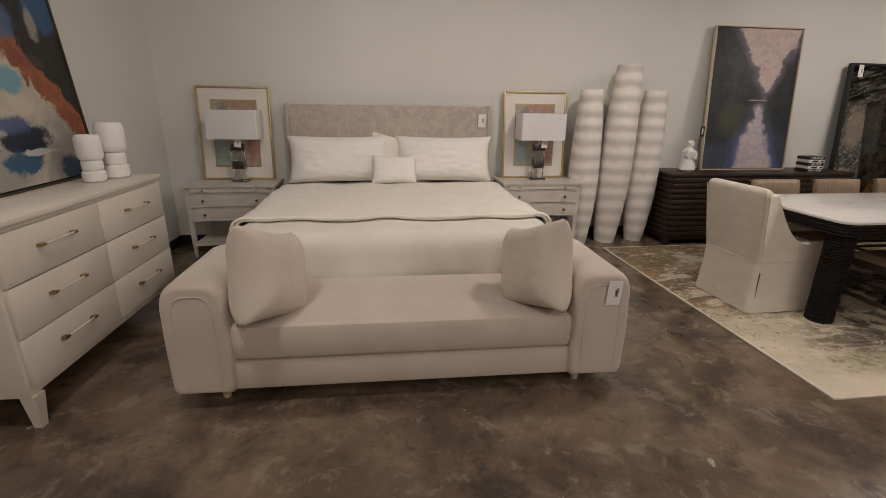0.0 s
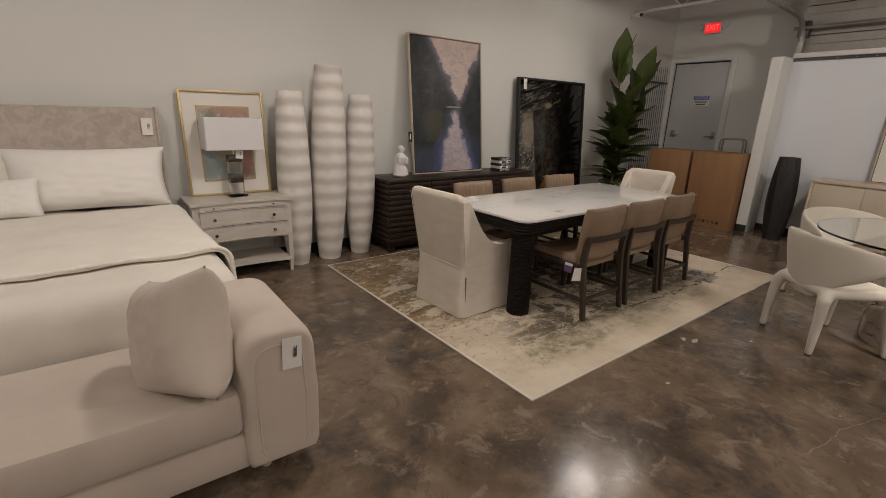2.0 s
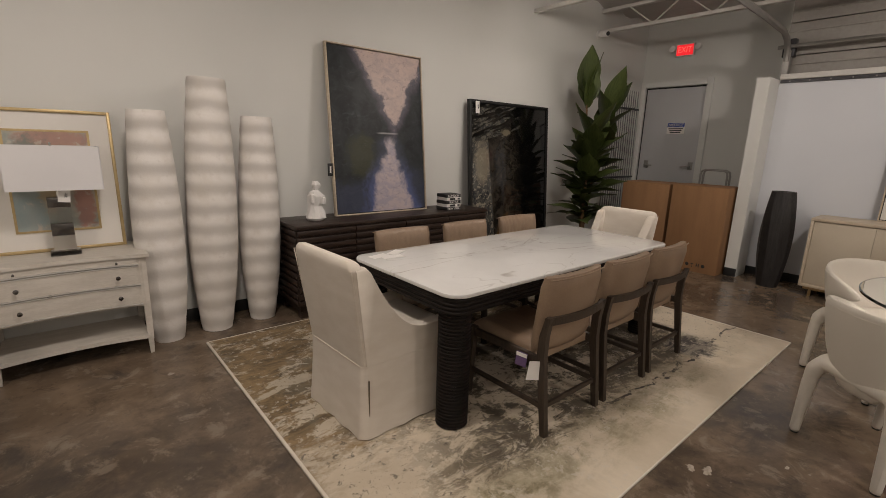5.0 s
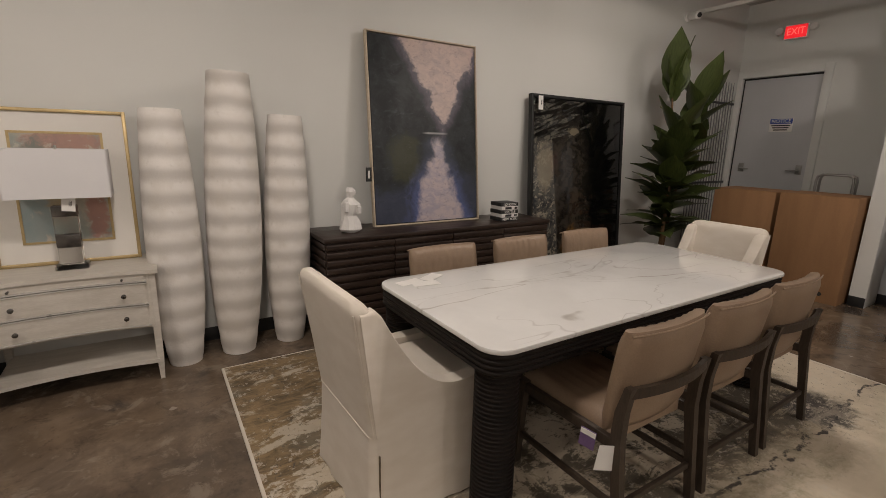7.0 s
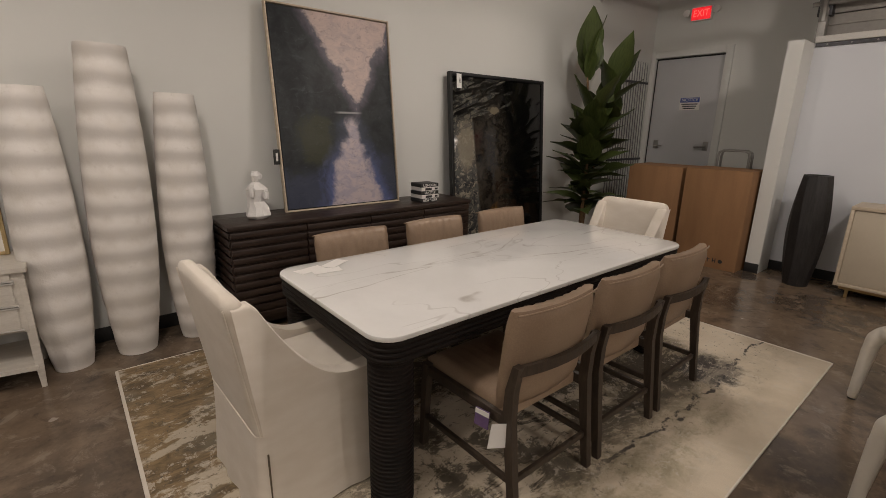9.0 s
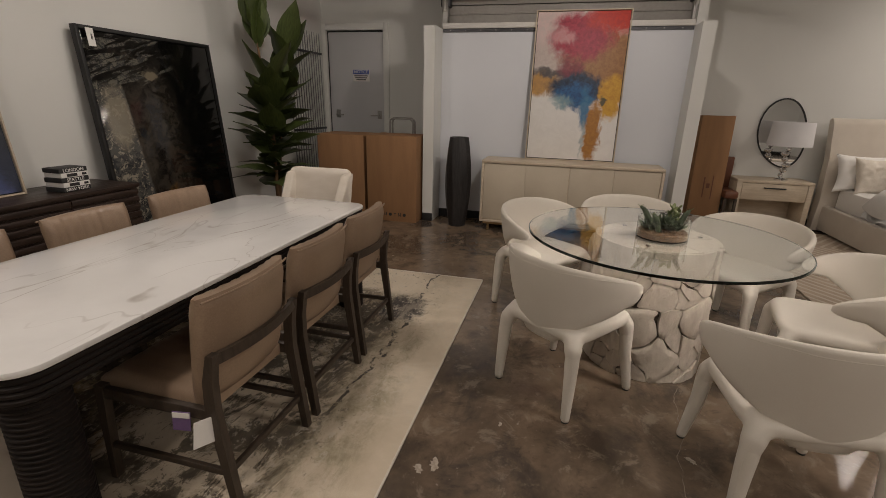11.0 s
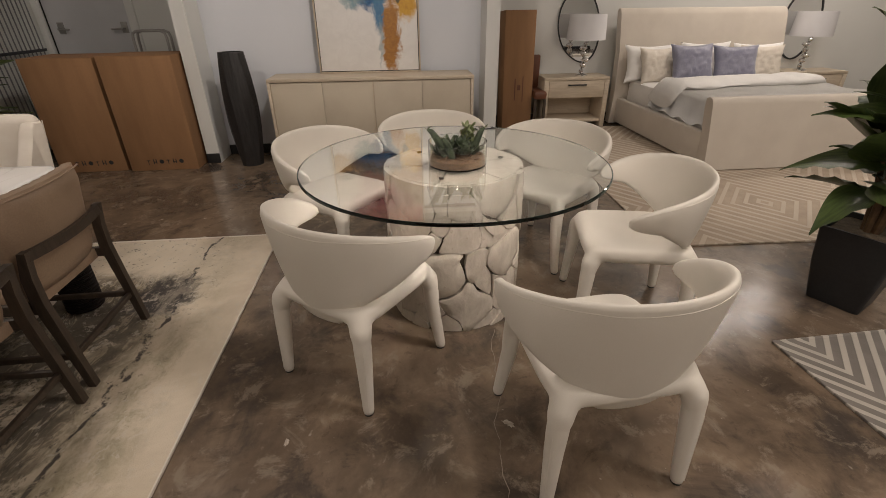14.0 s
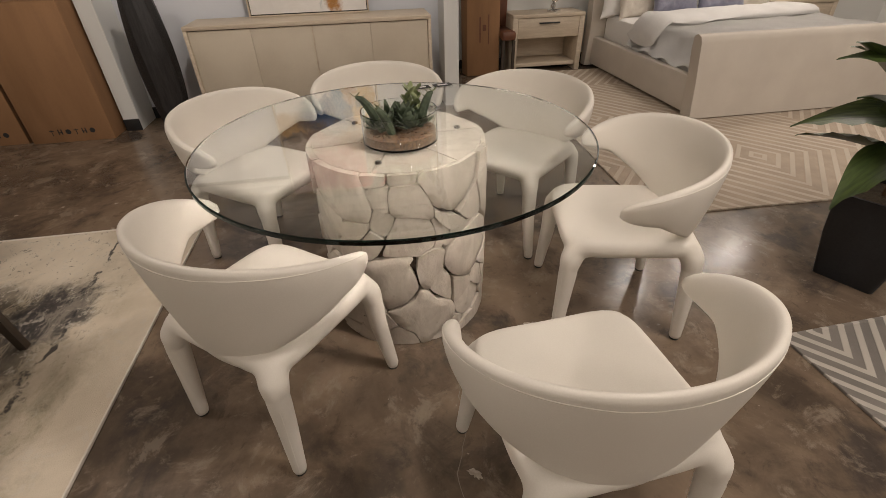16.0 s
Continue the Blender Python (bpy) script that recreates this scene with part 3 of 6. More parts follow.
def paint_burst(w, h):
    g, p, u, v = canvas("colour_burst_painting", w, h)
    n = g.noise(p, 3.2, 7, 0.62, 0.6)
    nf = g.noise(p, 9, 8, 0.72, 0.9)
    nw = g.noise(p, 22, 7, 0.75, 0.6)
    wx = g.noise(g.scale(p, (1, 1, 0.8)), 4.5, 6, 0.62, 0.8)
    wz = g.noise(g.scale(p, (1.3, 1, 1)), 5.2, 6, 0.62, 0.8)
    u = g.f("ADD", u, g.f("MULTIPLY", g.f("SUBTRACT", wx, 0.5), 0.26))
    v = g.f("ADD", v, g.f("MULTIPLY", g.f("SUBTRACT", wz, 0.5), 0.16))
    still = g.f("ADD", 0.5, g.f("MULTIPLY", g.f("SUBTRACT", nf, 0.5), 0.35))

    def dab(c, cu, cv, ru, rv, amount, soft, a, b):
        return g.mix(blob(g, u, v, cu, cv, ru, rv, still, amount, soft), c, g.mix(g.step(nw, 0.36, 0.64), a, b))

    c = g.mix(g.step(nf, 0.3, 0.7), (0.80, 0.78, 0.75), (0.74, 0.72, 0.69))
    c = dab(c, 0.12, 0.88, 0.5, 0.30, 0.85, 0.5, (0.62, 0.44, 0.42), (0.52, 0.42, 0.40))
    c = dab(c, 0.15, 0.68, 0.30, 0.10, 0.7, 0.5, (0.42, 0.37, 0.34), (0.55, 0.48, 0.43))
    c = dab(c, 0.82, 0.66, 0.50, 0.24, 1.0, 0.25, (0.36, 0.19, 0.08), (0.27, 0.13, 0.06))
    c = dab(c, 0.48, 0.84, 0.34, 0.15, 1.0, 0.3, (0.40, 0.045, 0.075), (0.24, 0.028, 0.05))
    c = dab(c, 0.90, 0.98, 0.34, 0.12, 1.0, 0.35, (0.52, 0.05, 0.03), (0.40, 0.04, 0.035))
    c = dab(c, 0.30, 0.84, 0.12, 0.05, 0.8, 0.4, (0.56, 0.27, 0.28), (0.60, 0.36, 0.36))
    c = dab(c, 0.12, 0.52, 0.24, 0.070, 0.95, 0.35, (0.50, 0.27, 0.06), (0.38, 0.20, 0.06))
    c = dab(c, 0.24, 0.595, 0.30, 0.028, 0.9, 0.5, (0.045, 0.045, 0.052), (0.11, 0.09, 0.085))
    c = dab(c, 0.42, 0.62, 0.14, 0.07, 0.85, 0.4, (0.25, 0.04, 0.07), (0.15, 0.03, 0.045))
    c = dab(c, 0.52, 0.50, 0.30, 0.095, 1.0, 0.3, (0.030, 0.060, 0.11), (0.015, 0.022, 0.045))
    c = dab(c, 0.50, 0.44, 0.20, 0.085, 1.0, 0.3, (0.030, 0.13, 0.30), (0.022, 0.065, 0.17))
    c = dab(c, 0.36, 0.405, 0.12, 0.035, 0.75, 0.5, (0.19, 0.33, 0.38), (0.30, 0.40, 0.40))
    c = dab(c, 0.62, 0.35, 0.075, 0.13, 0.95, 0.35, (0.035, 0.15, 0.30), (0.07, 0.20, 0.34))
    c = dab(c, 0.62, 0.16, 0.025, 0.12, 0.7, 0.5, (0.20, 0.30, 0.34), (0.40, 0.42, 0.40))
    c = dab(c, 0.90, 0.44, 0.13, 0.15, 1.0, 0.25, (0.62, 0.36, 0.05), (0.50, 0.25, 0.04))
    c = dab(c, 0.74, 0.20, 0.10, 0.20, 1.0, 0.2, (0.44, 0.21, 0.05), (0.33, 0.15, 0.045))
    c = dab(c, 0.82, 0.42, 0.035, 0.03, 0.9, 0.3, (0.05, 0.06, 0.05), (0.08, 0.09, 0.07))
    g.colour(c)
    g.bump(nf, 0.2, 0.003)
    return g.m


def paint_storm(w, h):
    g, p, u, v = canvas("storm_painting", w, h)
    n = g.noise(p, 2.6, 7, 0.65, 0.6)
    nf = g.noise(p, 8, 7, 0.72, 0.6)
    c = g.mix(g.step(n, 0.4, 0.6), (0.56, 0.51, 0.42), (0.33, 0.32, 0.30))
    wob = g.f("MULTIPLY", g.f("SUBTRACT", nf, 0.5), 0.26)
    side = g.f("ADD", g.f("ADD", g.f("SUBTRACT", u, 0.84), g.f("MULTIPLY", g.f("SUBTRACT", v, 0.33), 0.875)), wob)
    c = g.mix(g.step(side, 0.04, 0.07), c, (0.016, 0.015, 0.015))
    c = g.mix(g.f("MULTIPLY", g.step(side, 0.04, 0.07), g.step(nf, 0.56, 0.64, 0, 0.6)), c, (0.10, 0.055, 0.04))
    c = g.mix(g.step(g.f("ABSOLUTE", side), 0.045, 0.08, 0.95, 0), c, g.mix(g.step(nf, 0.4, 0.6), (0.36, 0.095, 0.025), (0.22, 0.05, 0.02)))
    c = g.mix(blob(g, u, v, 0.50, 0.84, 0.24, 0.14, nf, 1.0, 0.2), c, (0.03, 0.12, 0.24))
    c = g.mix(blob(g, u, v, 0.64, 0.155, 0.13, 0.055, nf, 1.0, 0.2), c, (0.010, 0.018, 0.040))
    c = g.mix(blob(g, u, v, 0.58, 0.085, 0.08, 0.04, nf, 0.95, 0.2), c, (0.02, 0.09, 0.19))
    c = g.mix(blob(g, u, v, 0.86, 0.035, 0.09, 0.045, nf, 0.95, 0.2), c, (0.02, 0.06, 0.14))
    c = g.mix(blob(g, u, v, 0.68, 0.115, 0.09, 0.012, nf, 0.9, 0.3), c, (0.55, 0.56, 0.56))
    c = g.mix(blob(g, u, v, 0.15, 0.4, 0.2, 0.3, n, 0.9), c, (0.02, 0.03, 0.06))
    c = g.mix(blob(g, u, v, 0.95, 0.63, 0.12, 0.07, nf, 0.95, 0.2), c, (0.035, 0.10, 0.22))
    c = g.mix(blob(g, u, v, 0.86, 0.585, 0.03, 0.05, nf, 0.9, 0.3), c, (0.33, 0.31, 0.29))
    c = g.mix(blob(g, u, v, 0.70, 0.575, 0.06, 0.06, nf, 0.85, 0.3), c, (0.07, 0.13, 0.24))
    c = g.mix(blob(g, u, v, 0.64, 0.37, 0.07, 0.045, nf, 0.9, 0.3), c, (0.13, 0.33, 0.45))
    c = g.mix(blob(g, u, v, 0.59, 0.215, 0.08, 0.03, nf, 0.9, 0.3), c, (0.06, 0.09, 0.22))
    g.colour(c)
    g.bump(nf, 0.3, 0.004)
    return g.m


def paint_wash(w, h):
    g, p, u, v = canvas("pastel_wash", w, h)
    n = g.noise(p, 7, 5, 0.6, 0.5)
    nf = g.noise(p, 16, 5, 0.7, 0.4)
    c = g.mix(g.step(n, 0.38, 0.62), (0.50, 0.44, 0.36), (0.33, 0.36, 0.33))
    c = g.mix(blob(g, u, v, 0.15, 0.2, 0.3, 0.3, nf, 0.7), c, (0.30, 0.40, 0.42))
    c = g.mix(blob(g, u, v, 0.6, 0.88, 0.5, 0.16, nf, 0.6), c, (0.46, 0.19, 0.15))
    c = g.mix(blob(g, u, v, 0.3, 0.72, 0.3, 0.2, nf, 0.75), c, (0.15, 0.22, 0.20))
    c = g.mix(blob(g, u, v, 0.85, 0.28, 0.13, 0.30, nf, 0.6), c, (0.44, 0.15, 0.12))
    c = g.mix(blob(g, u, v, 0.45, 0.40, 0.14, 0.2, nf, 0.7), c, (0.52, 0.40, 0.22))
    c = g.mix(g.step(nf, 0.58, 0.66, 0, 0.6), c, (0.58, 0.53, 0.45))
    g.colour(c)
    return g.m


# ---- the room ----
XW, XE, YN, YS, ZC = -1.88, 9.42, 5.13, -6.0, 3.38
PX0, PX1, PY0, PY1, PZ = 7.97, 8.30, 0.06, 3.06, 2.29   # the partition: face of its ends, face of its panel, its ends, its height

setting("floor", boxes(span(XW - 0.2, XE + 0.2, YS - 0.2, YN + 0.2, -0.12, 0)), CONCRETE, "polished brown stained concrete floor")
setting("wall_north", boxes(span(XW - 0.2, XE + 0.2, YN, YN + 0.2, 0, ZC + 0.3)), WALL, "plain off-white painted wall")
setting("wall_west", boxes(span(XW - 0.2, XW, YS, YN, 0, ZC + 0.3)), WALL, "plain off-white painted wall")
setting("wall_south", boxes(span(XW - 0.2, XE + 0.2, YS - 0.2, YS, 0, ZC + 0.3)), WALL, "plain off-white painted wall")
# the east wall has a doorway beside the corner
DY0, DY1, DZ = 4.09, 5.10, 2.47
setting("wall_east", boxes(span(XE, XE + 0.2, YS, DY0, 0, ZC + 0.3), span(XE, XE + 0.2, DY1, YN, 0, ZC + 0.3), span(XE, XE + 0.2, DY0, DY1, DZ, ZC + 0.3)), WALL, "off-white painted wall with a steel door")
bm = B()
rows = []
for k in range(76):
    x = XW + (XE - XW) * k / 75
    z = ZC + (0.05 if k % 4 in (0, 1) else 0.0)
    rows.append([(x, YS, z), (x, YN, z), (x, YN, ZC + 0.2), (x, YS, ZC + 0.2)])
setting("ceiling", rings(bm, rows), CEIL, "exposed corrugated steel deck ceiling")

for x0, x1, y0, y1 in ((XW, XE, YN - 0.012, YN), (PX0 - 0.012, PX0, PY1 - 0.13, PY1), (PX1 - 0.012, PX1, PY0 + 0.13, PY1 - 0.13), (XE - 0.012, XE, YS, DY0 - 0.08), (XW, XW + 0.012, YS, YN - 0.012)):
    setting("baseboard", boxes(span(x0, x1, y0, y1, 0, 0.10), bevel=0.003), BASEBLACK, "black vinyl cove base")

# the partition with its two return ends
setting("wall_partition", boxes(span(PX1, PX1 + 0.12, PY0, PY1, 0, PZ - 0.02)), WALL_COOL, "white panel wall below a roller door")
for y0, y1 in ((PY1 - 0.13, PY1), (PY0, PY0 + 0.13)):
    setting("wall_return", boxes(span(PX0, PX1, y0, y1, 0, PZ - 0.02)), WALL, "white boxed end of the panel wall")
setting("trim", boxes(span(PX1 - 0.03, PX1 + 0.04, PY0 + 0.135, PY1 - 0.135, PZ - 0.018, PZ + 0.04), bevel=0.004), WHITE_STEEL, "white steel angle along the panel wall's top")
# solid dark strip in place of the shaded gap below the angle
setting("trim", boxes(span(PX1 - 0.012, PX1 - 0.001, PY0 + 0.14, PY1 - 0.14, PZ - 0.056, PZ - 0.02)), DARK_STEEL, "dark strip standing for the shaded gap under the steel angle")

slot = bpy.data.objects["trim.001"]
for k in range(15):
    part("roller", lathe(B(), [(0.003, -0.004), (0.007, -0.003), (0.007, 0.003), (0.003, 0.004)], 8, pose(PX1 - 0.014, PY0 + 0.25 + 0.18 * k, PZ - 0.038, 0, 90, 0)), STEEL, slot)

# the sectional overhead door above the partition
od = thing("overhead_door", "white sectional steel overhead door on steel tracks", "door")
for k in range(3):
    z0 = 2.22 + 0.36 * k
    bm = boxes(span(8.62, 8.67, PY0 + 0.05, PY1 - 0.05, z0, z0 + 0.352), bevel=0.008)
    for zz in (0.10, 0.25):
        box(bm, *span(8.606, 8.622, PY0 + 0.05, PY1 - 0.05, z0 + zz, z0 + zz + 0.025), bevel=0.005)
    part("panel", bm, DOOR_STEEL, od)
for y in (PY0 + 0.1, PY1 - 0.1):
    part("upright_track", boxes(span(8.50, 8.58, y - 0.035, y + 0.035, 2.30, 2.62), bevel=0.006), STEEL, od)
    bm = B()
    tube(bm, [(8.5, y, 2.5), (8.48, y, 2.62), (8.40, y, 2.72), (8.24, y, 2.78), (7.6, y, 2.81), (6.0, y, 2.84), (5.4, y, 2.85)], 0.032, 8)
    part("overhead_track", bm, STEEL, od)
    part("hanger", boxes(span(5.6, 5.63, y - 0.015, y + 0.015, 2.86, ZC)), STEEL, od)
    part("bracket", boxes(span(8.52, 8.62, y - 0.06, y + 0.06, 2.55, 2.75), bevel=0.01), DARK_STEEL, od)
bm = B()
tube(bm, [(8.50, PY0, 2.66), (8.50, PY1, 2.66)], 0.022, 8)
part("spring_shaft", bm, STEEL, od)
setting("wall_header", boxes(span(8.70, 8.82, PY0, PY1, PZ - 0.3, ZC)), WALL, "painted wall behind the overhead door")
setting("wall_side", boxes(span(PX1 + 0.12, XE, PY0, PY0 + 0.1, 0, ZC)), WALL, "painted side wall beside the bedroom display")

# open-web joists along y
def joist(x):
    ob = thing("roof_joist", "white painted open-web steel roof joist", "joist", pose(x, 0, 0), "roof joists")
    for z in (3.06, 3.33):
        part("chord", boxes(span(-0.03, 0.03, YS, YN, z - 0.02, z + 0.02)), WHITE_STEEL, ob)
    bm = B()
    y, k = YS + 0.3, 0
    while y < YN - 0.4:
        tube(bm, [(0, y, 3.06 + 0.27 * (k % 2)), (0, y + 0.36, 3.33 - 0.27 * (k % 2))], 0.01, 5)
        y, k = y + 0.36, k + 1
    part("web", bm, WHITE_STEEL, ob)
    return ob


for x in (-0.9, 0.6, 2.1, 3.6, 5.1, 6.6, 8.05):
    joist(x)

# the steel door in the east wall
door = tagged(new("door_1"), "closed grey steel exit door in a painted frame", "door", "", "structure")
door.matrix_basis = pose(XE, 0, 0)
part("door_leaf", boxes(span(0.03, 0.08, DY0 + 0.045, DY1 - 0.045, 0.01, DZ - 0.045), bevel=0.003), GREY_DOOR, door)
for y0, y1, z0, z1 in ((DY0 - 0.05, DY0 + 0.04, 0, DZ + 0.05), (DY1 - 0.04, DY1 + 0.025, 0, DZ + 0.05), (DY0 + 0.04, DY1 - 0.04, DZ - 0.04, DZ + 0.05)):
    part("door_frame", boxes(span(-0.03, 0.10, y0, y1, z0, z1), bevel=0.004), WALL, door)
# black strips drawn for the shadow gap at the leaf's top and side
for y0, y1, z0, z1 in ((DY0 + 0.045, DY1 - 0.045, DZ - 0.062, DZ - 0.045), (DY1 - 0.058, DY1 - 0.045, 0.01, DZ - 0.063)):
    part("weatherstrip", boxes(span(0.022, 0.029, y0, y1, z0, z1)), RUBBER_AND_GAP, door)
for y, s in ((DY0 + 0.13, 1), (DY1 - 0.18, -1)):
    bm = boxes(span(0.018, 0.03, y - 0.035, y + 0.035, 1.17, 1.29), bevel=0.004)
    tube(bm, [(0.02, y, 1.22), (-0.04, y, 1.22), (-0.045, y + s * 0.03, 1.22), (-0.045, y + s * 0.12, 1.215)], 0.011, 8)
    part("door_handle", bm, STEEL, door, "brushed steel lever")
notice = thing("notice_sign", "small white notice with a blue heading on the door", "sign", pose(XE + 0.026, 4.515, 1.80))
part("plate", boxes(((0, 0, 0), (0.006, 0.27, 0.17)), bevel=0.001), PAPER, notice)
part("heading", boxes(((-0.005, 0, 0.05), (0.004, 0.26, 0.065))), BLUE, notice)
words("NOTICE", 0.062, PAPER, notice, pose(-0.008, 0, 0.05, 90, 0, -90))
for k in range(3):
    part("text_line", boxes(((-0.005, 0, -0.005 - 0.028 * k), (0.003, 0.22 - 0.03 * k, 0.014))), INK, notice)

# exit sign with twin heads
ex = thing("exit_sign", "lit red exit sign with twin emergency lamp heads", "exit sign", pose(XE - 0.04, 4.50, 2.94) @ Matrix.Scale(0.78, 4))
part("housing", boxes(((0, 0, 0), (0.06, 0.34, 0.22)), bevel=0.012), PLASTER, ex)
part("lens", boxes(((-0.033, 0, 0), (0.006, 0.31, 0.19)), bevel=0.002), EXIT_RED, ex)
words("EXIT", 0.15, EXIT_LETTER, ex, pose(-0.038, 0, 0, 90, 0, -90), squash=0.85)
for s in (-1, 1):
    bm = B()
    lathe(bm, [(0.03, -0.03), (0.055, -0.01), (0.058, 0.03), (0.04, 0.034)], 16, pose(-0.02, s * 0.24, 0.03, 0, -75, 0))
    part("lamp_head", bm, PLASTER, ex)
    part("arm", boxes(((0, s * 0.19, 0.02), (0.02, 0.07, 0.02))), PLASTER, ex)

bc = thing("security_camera", "white bullet security camera with a dark lens", "camera", pose(7.99, YN - 0.02, 3.02))
bm = B()
lathe(bm, [(0.055, 0), (0.055, 0.02)], 16, pose(0, 0.02, 0, 90))
part("mount", bm, PLASTER, bc)
bm = B()
lathe(bm, [(0.042, -0.05), (0.045, 0.0), (0.045, 0.11), (0.03, 0.12)], 16, pose(-0.01, -0.06, 0, 100, 0, -25))
part("body", bm, PLASTER, bc)
bm = B()
lathe(bm, [(0.026, 0.118), (0.028, 0.126), (0.012, 0.13)], 14, pose(-0.01, -0.06, 0, 100, 0, -25))
part("lens", bm, INK, bc)

# round ceiling lamps on short stems; out of view, their fixtures assumed
def ceiling_lamp(x, y, watts, spot=None):
    ob = thing("ceiling_lamp", "unseen round warm white ceiling lamp on a short stem", "ceiling lamp", pose(x, y, 3.02), "ceiling lamps")
    turn = look((x, y, 3.02), spot or (x, y + 0.0001, 0)).to_3x3().to_4x4()
    bm = B()
    tube(bm, [(0, 0, 0.03), (0, 0, 0.36)], 0.012, 8)
    part("stem", bm, PLASTER, ob)
    bm = B()
    k = 1.0 if spot else 1.7
    lathe(bm, [(0.02 * k, 0.08), (0.075 * k, 0.07), (0.10 * k, 0.0), (0.092 * k, 0.0), (0.08 * k, 0.02)], 24)
    part("shade", bm, PLASTER, ob, m=turn)
    bm = B()
    lathe(bm, [(0.02, 0.014), (0.078 * k, 0.014), (0.078 * k, 0.02), (0.02, 0.02)], 24)
    part("diffuser", bm, LAMP_FACE, ob, m=turn)
    da = bpy.data.lights.new("lamp_light", "AREA")
    da.shape, da.size, da.energy, da.color = "DISK", 0.18 * k, watts, LAMP_COLOUR
    if spot:
        da.spread = radians(150 if y > 2 else 170)
    li = new("lamp_light", da)
    li.matrix_basis = Matrix.Translation((x, y, 3.02)) @ turn @ pose(0, 0, -0.004)


for x, y, watts in LAMPS:
    ceiling_lamp(x, y, watts)
for x, y, watts, spot in AIMED:
    ceiling_lamp(x, y, watts, spot)

# a crack and old chips in the concrete
SOIL_PALE = plain("chalky_filler", (0.30, 0.25, 0.20), (0.44, 0.38, 0.31), 0.8, big=40)
bm = B()
random.seed(5)
p, rows = Vector((4.93, 0.66, 0)), []
for k in range(60):
    w = 0.0008 + 0.0011 * random.random()
    rows.append([(p.x, p.y - w, 0.0006), (p.x, p.y + w, 0.0006)])
    p = p + Vector((-0.028, 0.004 + random.uniform(-0.010, 0.010), 0))
rings(bm, rows, False, False)
setting("floor_crack", bm, plain("crack_dust", (0.17, 0.135, 0.10), (0.28, 0.23, 0.18), 0.85, big=9), "thin pale crack in the concrete floor")


def chip(x, y, s, a):
    bm = B()
    n = 22
    rag = [1 + 0.75 * noise.noise(Vector((i * 0.9, x * 9, 0))) for i in range(n)]
    rows = [[(0.8 * s * rag[i] * math.cos(2 * math.pi * i / n), 0.42 * s * rag[i] * math.sin(2 * math.pi * i / n), z) for i in range(n)] for z in (0.0002, 0.0010)]
    setting("paint_chip", rings(bm, rows), SOIL_PALE, "pale paint chip on the floor", pose(x, y, 0, 0, 0, a))


bm = B()
rings(bm, [[(0.12 * k * math.cos(2 * math.pi * i / 32), 0.12 * k * math.sin(2 * math.pi * i / 32), z) for i in range(32)] for z, k in ((0.0002, 1.0), (0.0009, 0.99))])
setting("floor_stain", bm, plain("pale_floor_stain", (0.17, 0.125, 0.09), (0.21, 0.16, 0.12), 0.3, big=8), "round pale stain on the concrete", pose(-0.92, 2.44, 0))
for x, y, s, a in ((3.99, 1.84, 0.035, 30), (4.03, 1.78, 0.04, 10), (4.36, 1.55, 0.02, 0), (4.36, 0.72, 0.03, 50), (2.2, 1.35, 0.022, 20), (1.62, 1.62, 0.03, 70), (0.9, 1.5, 0.03, 20), (3.35, 1.62, 0.02, 0), (4.95, 0.35, 0.04, 100)):
    chip(x, y, s, a)

# ---- rugs ----
def rug(name, label, w, d, mat, m):
    ob = thing(name, label, "rug", m)
    bm = B()
    slab(bm, w, d, 0.01, 0.001, 0.011, 0.004, 2)
    part("rug_body", bm, mat, ob)
    for cx, cy, sx, sy in ((0, d / 2, w, 0.008), (0, -d / 2, w, 0.008), (w / 2, 0, 0.008, d), (-w / 2, 0, 0.008, d)):
        part("binding", boxes(((cx, cy, 0.0065), (sx + 0.008, sy, 0.013)), bevel=0.003), LINEN if mat is RUG1 else mat, ob)
    return ob


rug("area_rug", "cream area rug with distressed brown and sage patches", 3.57, 2.64, RUG1, pose(2.565 + 1.785, 1.95 + 1.32, 0))
rug("area_rug", "beige rug with carved lozenge lines under the bed", 3.3, 3.9, RUG2, pose(7.25, -2.62, 0, 0, 0, -2))
rug("area_rug", "grey and cream geometric lozenge rug", 2.6, 2.4, RUG3, pose(3.43, -1.86, 0, 0, 0, 2))


# ---- tags ----
def price_tag(m, w=0.055, h=0.09, thing_on="chair"):
    ob = thing("price_tag", "white printed price tag hanging on the " + thing_on, "price tag", m, "price tags")
    part("card", boxes(((0, 0, 0), (w, 0.002, h))), PAPER, ob)
    if thing_on != "dining chair":
        part("print", boxes(*[((w * (0.05 + 0.06 * k), -0.002, h * 0.05 * (k % 2)), (w * 0.03, 0.001, h * (0.3 + 0.05 * (k % 2)))) for k in range(4)]), INK, ob)
    return ob


